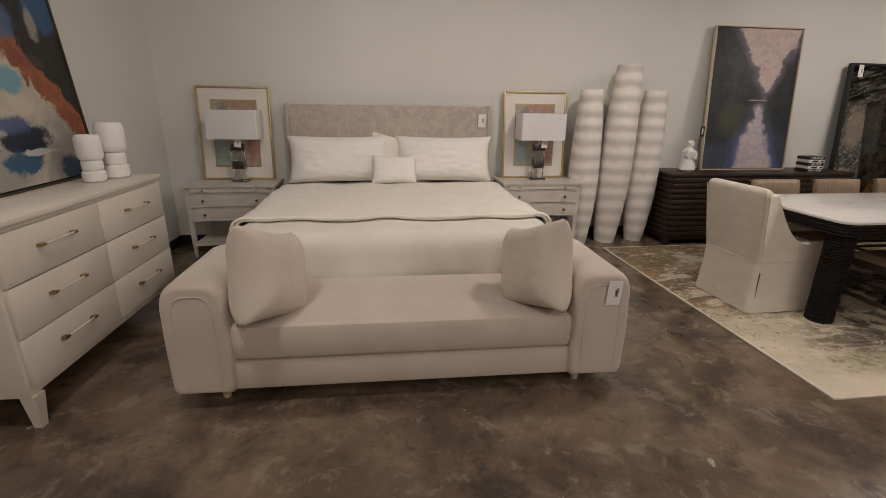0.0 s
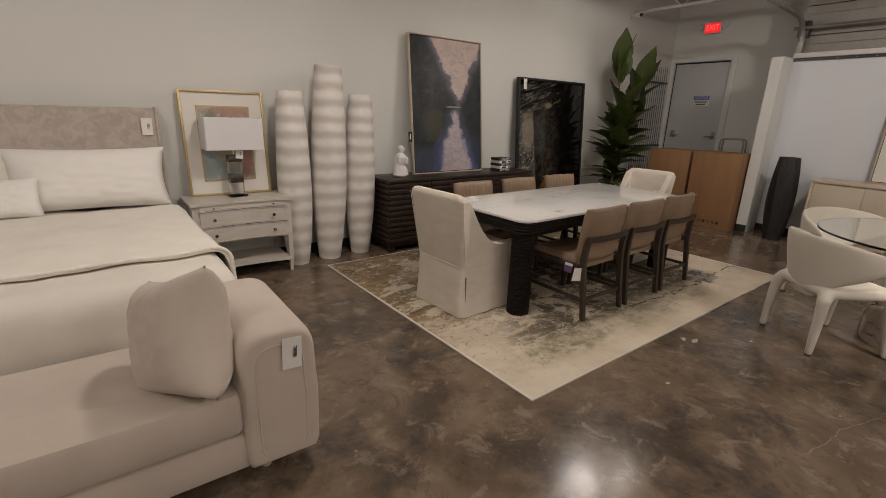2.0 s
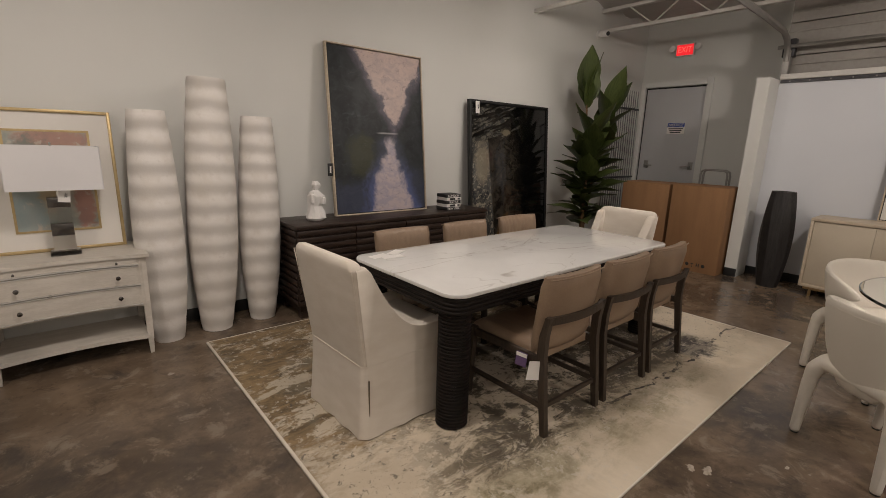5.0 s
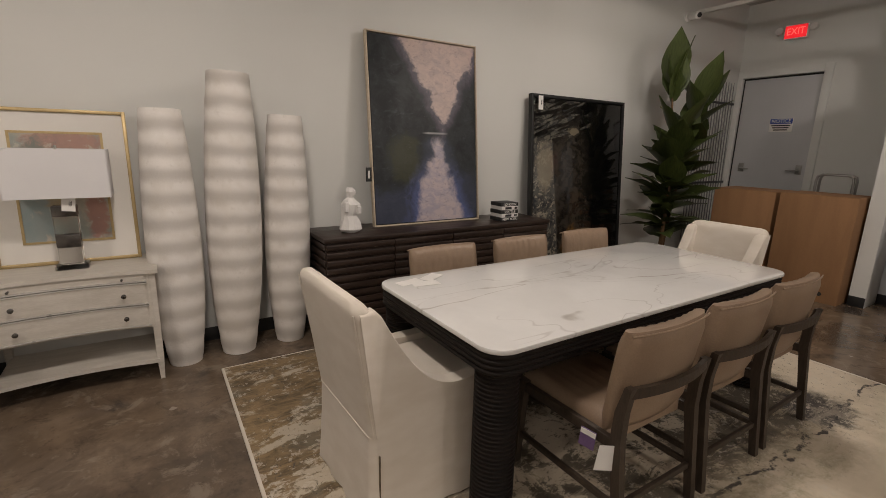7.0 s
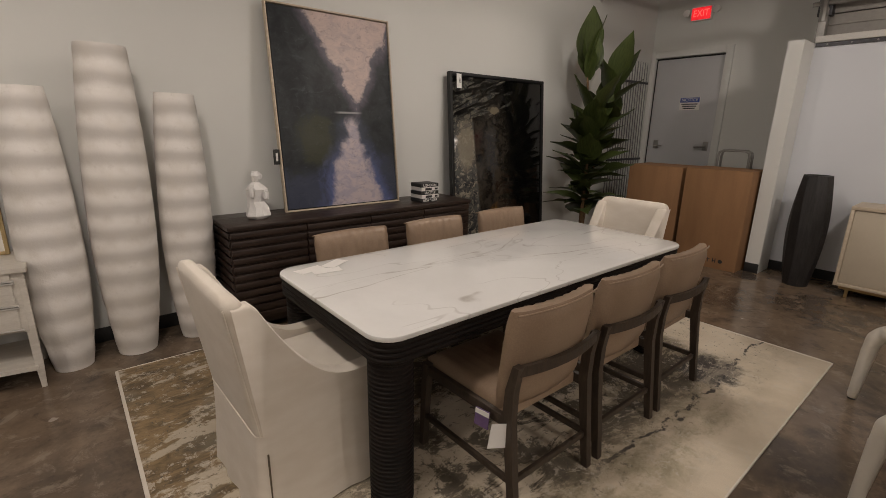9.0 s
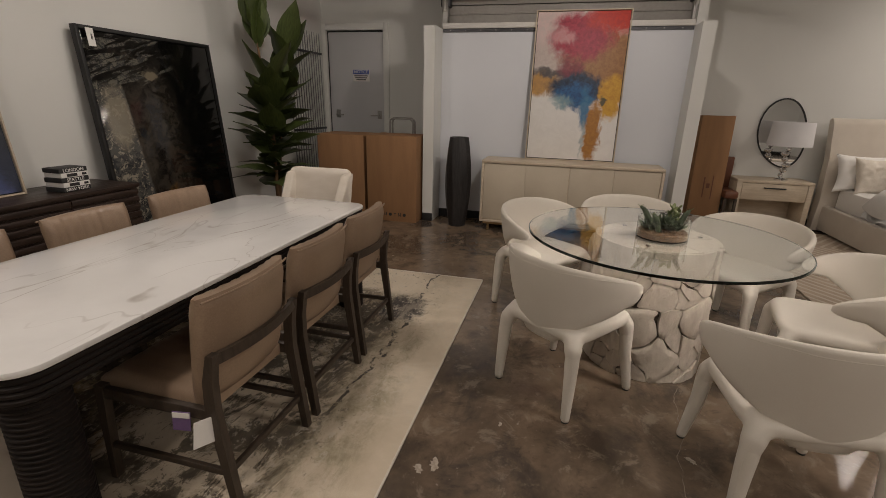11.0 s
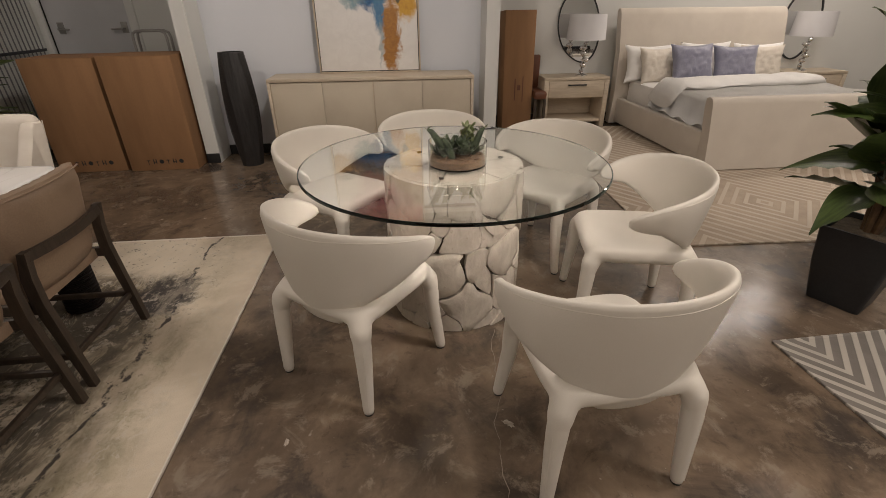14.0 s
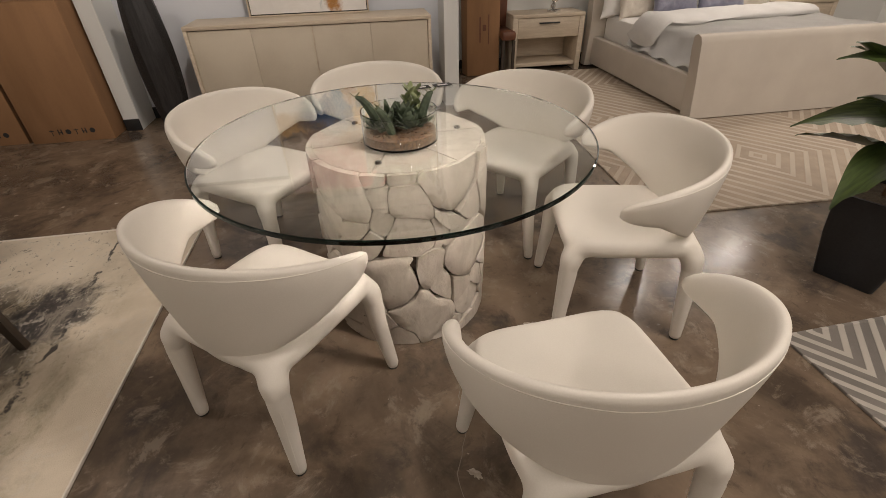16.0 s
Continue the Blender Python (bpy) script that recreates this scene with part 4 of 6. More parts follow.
# ---- bedroom display with the bench ----
def bed_one():
    ob = thing("bed", "king bed with a taupe velvet headboard and white bedding", "bed", pose(0.34, 0, 0))
    bm = B()
    slab(bm, 2.0, 1.3, 0.03, -0.05, 0.05, 0.02, m=pose(0, 5.02, 0.78, 90, 0, 0))
    part("headboard", bm, VELVET, ob, "taupe crushed velvet headboard")
    for s in (-1, 1):
        part("headboard_edge", boxes(((s * 1.005, 5.03, 0.75), (0.03, 0.14, 1.38)), bevel=0.012), VELVET, ob)
    part("box_spring", boxes(span(-0.95, 0.95, 3.0, 4.96, 0.12, 0.40), bevel=0.03), SHEET, ob)
    part("mattress", boxes(span(-0.96, 0.96, 2.98, 4.96, 0.41, 0.64), bevel=0.06), SHEET, ob)
    for x, y in ((-0.85, 3.25), (0.85, 3.25), (-0.85, 4.8), (0.85, 4.8)):
        part("leg", boxes(span(x - 0.03, x + 0.03, y - 0.03, y + 0.03, 0, 0.12)), DARK_OAK, ob)
    return ob


bed_one()


def drape(bm, x0, x1, y0, y1, top, drop, thick, seed, fold=0.012, foot=True, n=56, flare=0.05, bottom=0.0):
    """A cover that lies on a bed and hangs down its two sides, and at the foot end."""
    hw, r = (x1 - x0) / 2, 0.09
    cx = (x0 + x1) / 2
    rows = []
    ny = 40
    for j in range(ny + 1):
        row = []
        sy = (y1 - y0 + (drop if foot else 0)) * j / ny
        for i in range(n + 1):
            s = (2 * i / n - 1) * (hw + drop)
            a = abs(s)
            over = max(a - hw + r, 0)
            x = math.copysign(min(a, hw - r) + (r * math.sin(min(over / r, math.pi / 2)) if over else 0), s)
            z = top - (r * (1 - math.cos(min(over / r, math.pi / 2))) if over else 0) - max(over - r * math.pi / 2, 0)
            side = max(over - r, 0)
            x += math.copysign(flare * side, s)
            y = y1 - sy
            if foot:
                oy = max(sy - (y1 - y0) + r, 0)
                y = y1 - min(sy, y1 - y0 - r) - (r * math.sin(min(oy / r, math.pi / 2)) if oy else 0)
                z -= (r * (1 - math.cos(min(oy / r, math.pi / 2))) if oy else 0) + max(oy - r * math.pi / 2, 0)
                y -= flare * max(oy - r, 0)
            hang = min(1.0, side * 3 + (max(sy - (y1 - y0), 0) * 3 if foot else 0))
            w = noise.noise(Vector((x * 3.2 + seed, y * 3.2, z * 1.5)))
            w2 = noise.noise(Vector((x * 9 + seed, y * 9, z * 2)))
            z += (1 - hang) * (fold * w + 0.3 * fold * w2)
            if side:
                x += math.copysign(hang * fold * 1.6 * math.sin(y * 11 + 3 * w), s)
            if foot:
                y += hang * fold * 1.3 * math.sin(x * 7 + 4 * w)
            row.append((cx + x, y, max(z, 0.04)))
        rows.append(row)
    rings(bm, rows, False, False)
    bmesh.ops.recalc_face_normals(bm, faces=bm.faces)
    bmesh.ops.solidify(bm, geom=list(bm.faces), thickness=thick)
    return bm


thing("duvet", "smooth cream cotton duvet draped over the bed", "bedding", bm=drape(B(), -0.70, 1.38, 2.90, 4.85, 0.69, 0.46, 0.02, 3, 0.02), mat=SHEET, angle=80)
thing("throw_blanket", "cream knitted throw folded across the bed", "blanket", bm=drape(B(), -0.735, 1.415, 3.22, 4.60, 0.716, 0.30, 0.016, 3, 0.019, False, flare=0.1), mat=THROW, angle=80)
thr, line = bpy.data.objects["throw_blanket"], []
for i in range(361):
    s = (2 * i / 360 - 1) * 1.345
    over = max(abs(s) - 0.985, 0)
    bend = min(over / 0.09, math.pi / 2)
    line.append((0.34 + math.copysign(min(abs(s), 0.985) + 0.098 * math.sin(bend) + 0.06 * max(over - 0.14, 0), s), 3.215 + 0.012 * noise.noise(Vector((s * 3, 1, 0))), 0.720 + 0.019 * noise.noise(Vector((s * 3.2 + 3, 3.2 * 3.2, 1.07))) - 0.09 * (1 - math.cos(bend)) - max(over - 0.141, 0)))
part("hem", tube(B(), line, [0.0105 + 0.0013 * math.sin(i * math.pi / 2) for i in range(361)], 10), THROW, thr, "thick ribbed knitted hem")
for x, s, rz in ((-0.17, 1, 2), (0.86, 2, -3)):
    bm = pillow(B(), 0.98, 0.46, 0.24, seed=s * 3, wrinkle=0.006, n=36)
    thing("bed_pillow", "large white pillow propped against the headboard", "pillow", pose(x, 4.83, 0.92, -16, 0, rz), "bed pillows", bm, PILLOW_W, angle=70)
thing("accent_pillow", "small white lumbar pillow on the bed", "pillow", pose(0.36, 4.64, 0.84, -22, 0, 0), "bed pillows", pillow(B(), 0.44, 0.27, 0.13, seed=9), PILLOW_W, angle=70)
thing("knit_pillow", "cream knitted pillow behind the white pillows", "pillow", pose(0.36, 4.90, 0.94, -10, 12, 0), "bed pillows", pillow(B(), 0.5, 0.4, 0.12, seed=4), THROW, angle=70)
price_tag(pose(1.27, 4.955, 1.29), 0.075, 0.13, "headboard")


def bench():
    """A backless upholstered bench with two rolled arms."""
    ob = thing("upholstered_bench", "cream boucle bench sofa with thick rounded arms", "bench", pose(0.36, 2.54, 0, 0, 0, -1))
    part("base", boxes(span(-0.86, 0.86, -0.315, 0.31, 0.09, 0.25), bevel=0.018), SOFA, ob)
    bm = B()
    slab(bm, 1.70, 0.65, 0.04, 0.255, 0.44, 0.035, m=pose(0, -0.005, 0))
    part("seat_cushion", bm, SOFA, ob)
    for s in (-1, 1):
        prof = []
        # cross-section of the arm in x-z, swept along y with rounded ends
        for k in range(25):
            a = math.pi * k / 24
            prof.append((0.15 * math.copysign(abs(math.cos(a)) ** 0.62, math.cos(a)), 0.50 + 0.165 * math.sin(a) ** 0.62))
        sec = [(0.135, 0.085), (0.152, 0.12), (0.158, 0.36)] + prof + [(-0.152, 0.36), (-0.148, 0.12), (-0.135, 0.085)]
        rows = []
        for y, k in ((-0.342, 0.78), (-0.341, 0.84), (-0.337, 0.90), (-0.328, 0.945), (-0.312, 0.978), (-0.285, 1.0), (0.27, 1.0), (0.30, 0.975), (0.315, 0.93), (0.32, 0.85)):
            rows.append([(s * 0.985 + (x * k), y, 0.36 + (z - 0.36) * (0.5 + 0.5 * k)) for x, z in sec])
        arm = part("arm", rings(B(), rows), SOFA, ob, angle=60)
        bm = B()
        inner = [(x * 0.60, 0.36 + (z - 0.36) * 0.80) for x, z in sec]
        tube(bm, [(s * 0.985 + x, -0.3425, z) for x, z in inner], 0.0035, 6)
        part("piping", bm, SOFA, arm)
        for y in (-0.22, 0.22):
            bm = B()
            lathe(bm, [(0.02, 0), (0.03, 0.12)], 14, pose(s * 0.93, y, 0))
            part("leg", bm, BLEACHED, ob, "pale wood leg")
    return ob


bench()
for x, rz, ry, seed in ((-0.325, 68, 20, 1), (1.05, -70, -20, 6)):
    thing("throw_pillow", "square cream linen throw pillow on the bench", "pillow", pose(x, 2.41, 0.628, -12, ry, rz), "bench pillows", pillow(B(), 0.47, 0.47, 0.27, seed=seed, wrinkle=0.003, pinch=0.10, n=32), SOFA, angle=70)
price_tag(pose(1.385, 2.172, 0.56, 0, 3, 0), 0.075, 0.13, "bench")


def nightstand(m, label):
    ob = thing("nightstand", label, "nightstand", m, "pale nightstands")
    w, d, h = 0.80, 0.44, 0.70
    bow = lambda x: -0.05 * (1 - (2 * x / w) ** 2)
    def plate(z0, z1, ww, inset=0.0):
        out = [(-ww / 2 + ww * k / 16, -d / 2 + inset + 0.03 - bow(-ww / 2 + ww * k / 16) - 0.05) for k in range(17)] + [(ww / 2, d / 2), (-ww / 2, d / 2)]
        return rings(B(), [[(x, y, z) for x, y in out] for z in (z0, z1)])
    part("top", plate(h - 0.022, h, w + 0.03, -0.012), PAINT_GREIGE, ob)
    part("body", plate(0.345, h - 0.023, w - 0.05, 0.012), PAINT_GREIGE, ob)
    part("shelf", plate(0.115, 0.14, w - 0.05), PAINT_GREIGE, ob)
    for z0, z1, kn in ((0.635, 0.672, True), (0.50, 0.615, True), (0.365, 0.48, True)):
        dr = part("drawer", plate(z0, z1, w - 0.11, 0.0), PAINT_GREIGE, ob)
        if kn:
            for x in (-0.24, 0.24):
                b = 0.5 if z0 > 0.62 else 1.0
                bm = B()
                lathe(bm, [(0.005, 0), (0.005, 0.012), (0.013 * b, 0.016), (0.013 * b, 0.024), (0.006 * b, 0.028)], 12, pose(x, -d / 2 + 0.0, (z0 + z1) / 2, 90))
                part("knob", bm, GREY_METAL, dr, "small dark metal knob")
        for zz in (z0 - 0.004, z1 + 0.004):
            part("bead", plate(zz - 0.003, zz + 0.003, w - 0.09, -0.006), SILVER, dr, "thin silver bead line")
    for x in (-1, 1):
        for y in (-1, 1):
            bm = B()
            X, Y = x * (w / 2 - 0.02), y * (d / 2 - 0.02)
            rings(bm, [[(X + a * r, Y + b * r, z) for a, b in ((-1, -1), (1, -1), (1, 1), (-1, 1))] for z, r in ((0, 0.011), (0.15, 0.018), (h - 0.024, 0.02))])
            part("leg", bm, PAINT_GREIGE, ob)
    return ob


nightstand(pose(1.86, 4.87, 0), "pale grey nightstand with bowed drawers and open shelf")
nightstand(pose(-1.18, 4.87, 0), "pale grey nightstand with bowed drawers and open shelf")


def table_lamp(x):
    ob = thing("table_lamp", "table lamp with a white rectangular shade and crystal blocks", "table lamp", pose(x, 4.88, 0.70), "crystal lamps")
    part("base", boxes(((0, 0, 0.012), (0.15, 0.12, 0.024)), bevel=0.004), CRYSTAL, ob)
    for z0, z1, mt in ((0.026, 0.125, CRYSTAL), (0.126, 0.20, GREY_METAL), (0.201, 0.30, CRYSTAL), (0.301, 0.36, GREY_METAL)):
        part("block", boxes(span(-0.055, 0.055, -0.045, 0.045, z0, z1), bevel=0.004), mt, ob)
    bm = B()
    tube(bm, [(0, 0, 0.36), (0, 0, 0.69)], 0.006, 8)
    part("rod", bm, CHROME, ob)
    bm = B()
    outer, inner = rrect(0.46, 0.25, 0.012, 3), rrect(0.452, 0.242, 0.01, 3)
    rings(bm, [[(a, b, 0.41) for a, b in outer], [(a, b, 0.67) for a, b in outer], [(a, b, 0.67) for a, b in inner], [(a, b, 0.41) for a, b in inner], [(a, b, 0.41) for a, b in outer]], caps=False)
    part("shade", bm, SHADE, ob, "white rectangular fabric shade")
    price_tag(pose(x + 0.03, 4.80, 1.075, 0, 6, 0), 0.06, 0.08, "lamp")


table_lamp(1.87)
table_lamp(-1.13)


def framed(name, label, w, h, canvas_mat, frame_mat, m, bar=0.02, deep=0.04, mount=0.0, lean="wall"):
    """A picture: its frame's lower left corner at the origin, upright in x-z, facing -y."""
    ob = thing(name, label, "painting", m)
    for x0, x1, z0, z1 in ((0, bar, 0, h), (w - bar, w, 0, h), (bar, w - bar, 0, bar), (bar, w - bar, h - bar, h)):
        part("frame", boxes(span(x0, x1, 0, deep, z0, z1), bevel=0.003), frame_mat, ob)
    if mount:
        part("mount", boxes(span(bar, w - bar, 0.015, deep - 0.005, bar, h - bar)), MAT_WHITE, ob)
        i, j = mount, mount + 0.013
        for x0, x1, z0, z1 in ((i, j, i, h - i), (w - j, w - i, i, h - i), (j, w - j, i, j), (j, w - j, h - j, h - i)):
            part("fillet", boxes(span(x0, x1, 0.008, 0.015, z0, z1)), frame_mat, ob)
        cw, ch = w - 2 * j, h - 2 * j
        part("canvas", boxes(span(0, cw, 0, 0.003, 0, ch)), canvas_mat(cw, ch), ob, m=pose(j, 0.011, j))
    else:
        g = bar + 0.008
        cw, ch = w - 2 * g, h - 2 * g
        part("canvas", boxes(span(0, cw, 0, 0.02, 0, ch), bevel=0.002), canvas_mat(cw, ch), ob, m=pose(g, 0.008, g))
        part("backing", boxes(span(bar, w - bar, deep - 0.008, deep - 0.002, bar, h - bar)), INK, ob)
    return ob


for x in (1.52, -1.51):
    framed("framed_print", "gold framed pastel abstract print with a white mount", 0.68, 0.89, paint_wash, GOLD, pose(x, 4.985, 0.702, -5), 0.019, 0.03, 0.125)


def ribbed_jar(x, y, h, r, label):
    """A tall cup over two stacked bulges."""
    prof = [(r * 0.5, 0)]
    for z0, z1, k in ((0.0, 0.24, 0.90), (0.24, 0.48, 0.80), (0.48, 1.0, 0.97)):
        for i in range(9):
            a = i / 8
            soft = (1 - abs(2 * a - 1) ** 5) ** 0.5 if 0 < a < 1 else 0.0
            prof.append((r * k * (0.84 + 0.16 * soft), h * (z0 + (z1 - z0) * a)))
    prof += [(r * 0.72, h), (r * 0.66, h * 0.7)]
    thing("vase", label, "vase", pose(x, y, 0.966), "white dresser vases", lathe(B(), prof, 28), PLASTER)


def dresser():
    ob = thing("dresser", "cream lacquered six-drawer dresser with bar handles", "dresser", pose(-1.56, 2.87, 0, 0, 0, -91.5))
    # local: width along x, front towards +y side turned to the room
    w, d, h = 1.42, 0.52, 0.965
    part("carcass", boxes(span(-w / 2, w / 2, -d / 2, d / 2 - 0.02, 0.17, h - 0.028), bevel=0.004), PAINT_CREAM, ob)
    part("top", boxes(span(-w / 2 - 0.01, w / 2 + 0.01, -d / 2, d / 2 + 0.008, h - 0.027, h), bevel=0.004), PAINT_CREAM, ob)
    for i in (-1, 1):
        for k in range(3):
            x = i * w / 4 - 0.0
            z0 = 0.215 + k * 0.235
            dr = part("drawer", boxes(span(x - w / 4 + (0.02 if i < 0 else 0.003), x + w / 4 - (0.02 if i > 0 else 0.003), d / 2 - 0.02, d / 2, z0, z0 + 0.228), bevel=0.003), PAINT_CREAM, ob)
            for s in (-0.11, 0.11):
                part("handle_post", boxes(span(x + s - 0.014, x + s + 0.014, d / 2, d / 2 + 0.028, z0 + 0.125, z0 + 0.138), bevel=0.002), BRASS, dr)
            part("handle_bar", boxes(span(x - 0.11, x + 0.11, d / 2 + 0.016, d / 2 + 0.026, z0 + 0.128, z0 + 0.135), bevel=0.002), PAINT_CREAM, dr)
    for x in (-1, 1):
        for y in (-1, 1):
            bm = B()
            X, Y = x * (w / 2 - 0.035), y * (d / 2 - 0.035)
            rings(bm, [[(X + a * r, Y + b * r, z) for a, b in ((-1, -1), (1, -1), (1, 1), (-1, 1))] for z, r in ((0, 0.018), (0.17, 0.032))])
            part("leg", bm, PAINT_CREAM, ob)
    return ob


dresser()
framed("painting", "tall blue, orange and black abstract canvas on the dresser", 1.5, 1.55, paint_storm, DARK_OAK, pose(-1.67, 2.12, 0.967, 0, 0, 90) @ pose(0, 0, 0, -5), 0.012, 0.035)
ribbed_jar(-1.51, 3.26, 0.28, 0.072, "short white bulging ceramic vase on the dresser")
ribbed_jar(-1.47, 3.43, 0.345, 0.085, "taller white bulging ceramic vase on the dresser")

# ---- tall vases along the wall ----
def tall_vase(x, h, r, y, lean):
    bm = B()
    prof = [(0.02, 0.0)]
    n = 96
    for i in range(n + 1):
        t = i / n
        z = h * t
        body = 0.50 + 0.50 * math.sin(math.pi * (0.08 + 0.42 * t / 0.44 if t < 0.44 else 0.5 + 0.36 * (t - 0.44) / 0.56))
        prof.append((r * body + 0.0016 * math.cos(2 * math.pi * z / 0.145 + math.pi) * (0.7 + 0.3 * math.sin(z * 5)), z))
    prof += [(r * 0.62, h), (r * 0.58, h - 0.25)]
    lathe(bm, prof, 40)
    thing("floor_vase", "tall white floor vase with soft grey horizontal ridges", "vase", pose(x, y, 0, 0, lean, 0), "tall floor vases", bm, VASE)


tall_vase(2.38, 1.61, 0.155, 4.86, 0)
tall_vase(2.71, 1.85, 0.172, 4.88, 1.8)
tall_vase(3.07, 1.61, 0.155, 4.91, 1.4)

# ---- dark sideboard ----
SX0, SX1, SY0, SY1, SH = 3.265, 5.40, 4.62, 5.10, 0.785
sb = thing("sideboard", "espresso oak sideboard with horizontal slatted doors", "sideboard")
part("top", boxes(span(SX0 - 0.005, SX1 + 0.005, SY0 - 0.008, SY1, SH - 0.03, SH), bevel=0.003), ESPRESSO, sb)
part("carcass", boxes(span(SX0 + 0.02, SX1 - 0.02, SY0 + 0.03, SY1, 0.10, SH - 0.031)), ESPRESSO, sb)
part("plinth", boxes(span(SX0 + 0.03, SX1 - 0.03, SY0 + 0.04, SY1 - 0.02, 0.055, 0.10)), ESPRESSO, sb)
for x in (SX0 + 0.06, SX1 - 0.06):
    for y in (SY0 + 0.06, SY1 - 0.06):
        part("leg", boxes(span(x - 0.03, x + 0.03, y - 0.03, y + 0.03, 0, 0.056)), ESPRESSO, sb)
for k in range(4):
    x0 = SX0 + 0.01 + k * (SX1 - SX0 - 0.02) / 4
    dr = part("door", boxes(span(x0 + 0.003, x0 + (SX1 - SX0 - 0.02) / 4 - 0.003, SY0 + 0.012, SY0 + 0.03, 0.105, SH - 0.034)), ESPRESSO, sb)
    for j in range(11):
        z = 0.135 + j * 0.0585
        part("slat", boxes(span(x0 + 0.003, x0 + (SX1 - SX0 - 0.02) / 4 - 0.003, SY0 - 0.004, SY0 + 0.012, z - 0.021, z + 0.021), bevel=0.006), ESPRESSO, dr)
for j in range(11):
    z = 0.135 + j * 0.0585
    part("slat", boxes(span(SX0 + 0.003, SX0 + 0.02, SY0 + 0.02, SY1, z - 0.021, z + 0.021), bevel=0.006), ESPRESSO, sb)

framed("painting", "misty lake and mountain painting in a slim oak frame", 1.03, 1.50, paint_lake, BLEACHED, pose(3.765, 4.90, 0.787, -5.6), 0.012, 0.045)
tg = thing("picture_tag", "black hanging tag with white lettering beside the painting", "price tag", pose(3.742, 4.955, 1.20))
part("card", boxes(((0, 0, 0), (0.05, 0.004, 0.11)), bevel=0.001), INK, tg)
part("print", boxes(((0, -0.003, 0.0), (0.014, 0.002, 0.06))), PAPER, tg)

framed("painting", "large dark abstract canvas in a black frame", 1.39, 1.95, paint_dark, FRAME_BLACK, pose(5.46, 4.88, 0.001, -4.2), 0.03, 0.05)
price_tag(pose(5.545, 4.985, 1.86, -4.2), 0.06, 0.13, "dark painting")


def statuette():
    """A small faceted draped figure, reduced to plain shapes."""
    bm = B()
    prof = [(0.055, 0, 0), (0.075, 0.02, 0.0), (0.062, 0.07, 0.004), (0.045, 0.11, -0.006), (0.055, 0.15, 0.004), (0.06, 0.185, 0.008), (0.035, 0.215, 0.0), (0.018, 0.23, 0.004), (0.03, 0.25, 0.008), (0.034, 0.27, 0.004), (0.02, 0.295, 0.0)]
    random.seed(3)
    rows = [[(dx + r * (1 + random.uniform(-0.22, 0.22)) * math.cos(2 * math.pi * i / 9), r * 0.85 * math.sin(2 * math.pi * i / 9), z) for i in range(9)] for r, z, dx in prof]
    rings(bm, rows)
    box(bm, (0.045, -0.03, 0.15), (0.03, 0.05, 0.06), 0.008, 1)
    box(bm, (-0.04, -0.035, 0.17), (0.03, 0.04, 0.07), 0.008, 1)
    thing("statuette", "small white faceted plaster figure on the sideboard", "figurine", pose(3.53, 4.82, SH + 0.001) @ Matrix.Scale(1.12, 4), bm=bm, mat=PLASTER, angle=15)


statuette()


def book_stack():
    x0, y0 = 4.985, 4.78
    for k, (text, w) in enumerate((("NEW YORK", 0.195), ("", 0.19), ("SEATTLE", 0.193), ("", 0.186), ("LONDON", 0.19))):
        z = SH + 0.001 + 0.033 * k
        ob = thing("book", "black and white city picture book in a stack", "book", pose(x0 + 0.004 * (k % 2), y0, z, 0, 0, 2 - k), "stacked books")
        part("cover", boxes(((0, 0, 0.0175), (w, 0.16, 0.031)), bevel=0.002), INK if text else PAPER, ob)
        part("pages", boxes(((0.004, 0.004, 0.0175), (w - 0.004, 0.156, 0.026))), PAPER, ob)
        if text:
            words(text, 0.032, PAPER, ob, pose(0, -0.0815, 0.0175, 90, 0, 0))
        else:
            part("print", boxes(((-0.02, -0.081, 0.0175), (0.07, 0.002, 0.02))), INK, ob)
            part("print", boxes(((0.065, -0.081, 0.0175), (0.03, 0.002, 0.016))), INK, ob)


book_stack()

# ---- dining set ----
TX0, TX1, TY0, TY1, TH = 3.22, 5.46, 2.69, 3.67, 0.755
TCX, TCY, TW, TD = (TX0 + TX1) / 2, (TY0 + TY1) / 2, TX1 - TX0, TY1 - TY0
RZ = 0.012
dt = thing("dining_table", "rectangular marble-topped dining table on ribbed dark legs", "dining table", pose(TCX, TCY, RZ))
bm = B()
slab(bm, TW, TD, 0.10, TH - RZ - 0.022, TH - RZ, 0.006, 8)
part("tabletop", bm, MARBLE, dt, "polished white veined marble top")
for k in range(4):
    bm = B()
    slab(bm, TW - 0.012, TD - 0.012, 0.095, 0.645 - RZ + k * 0.0215, 0.645 - RZ + k * 0.0215 + 0.0195, 0.007, 6)
    if k == 3:
        part("apron_rib", bm, ESPRESSO_V, dt)
        continue
    # hollow ring
    bm.free()
    bm = B()
    z0 = 0.645 - RZ + k * 0.0215
    o, q, i = rrect(TW - 0.012, TD - 0.012, 0.095), rrect(TW - 0.024, TD - 0.024, 0.09), rrect(TW - 0.08, TD - 0.08, 0.07)
    rings(bm, [[(a, b, z) for a, b in c] for c, z in ((q, z0), (o, z0 + 0.006), (o, z0 + 0.014), (q, z0 + 0.020), (i, z0 + 0.020), (i, z0), (q, z0))], caps=False)
    part("apron_rib", bm, ESPRESSO_V, dt)
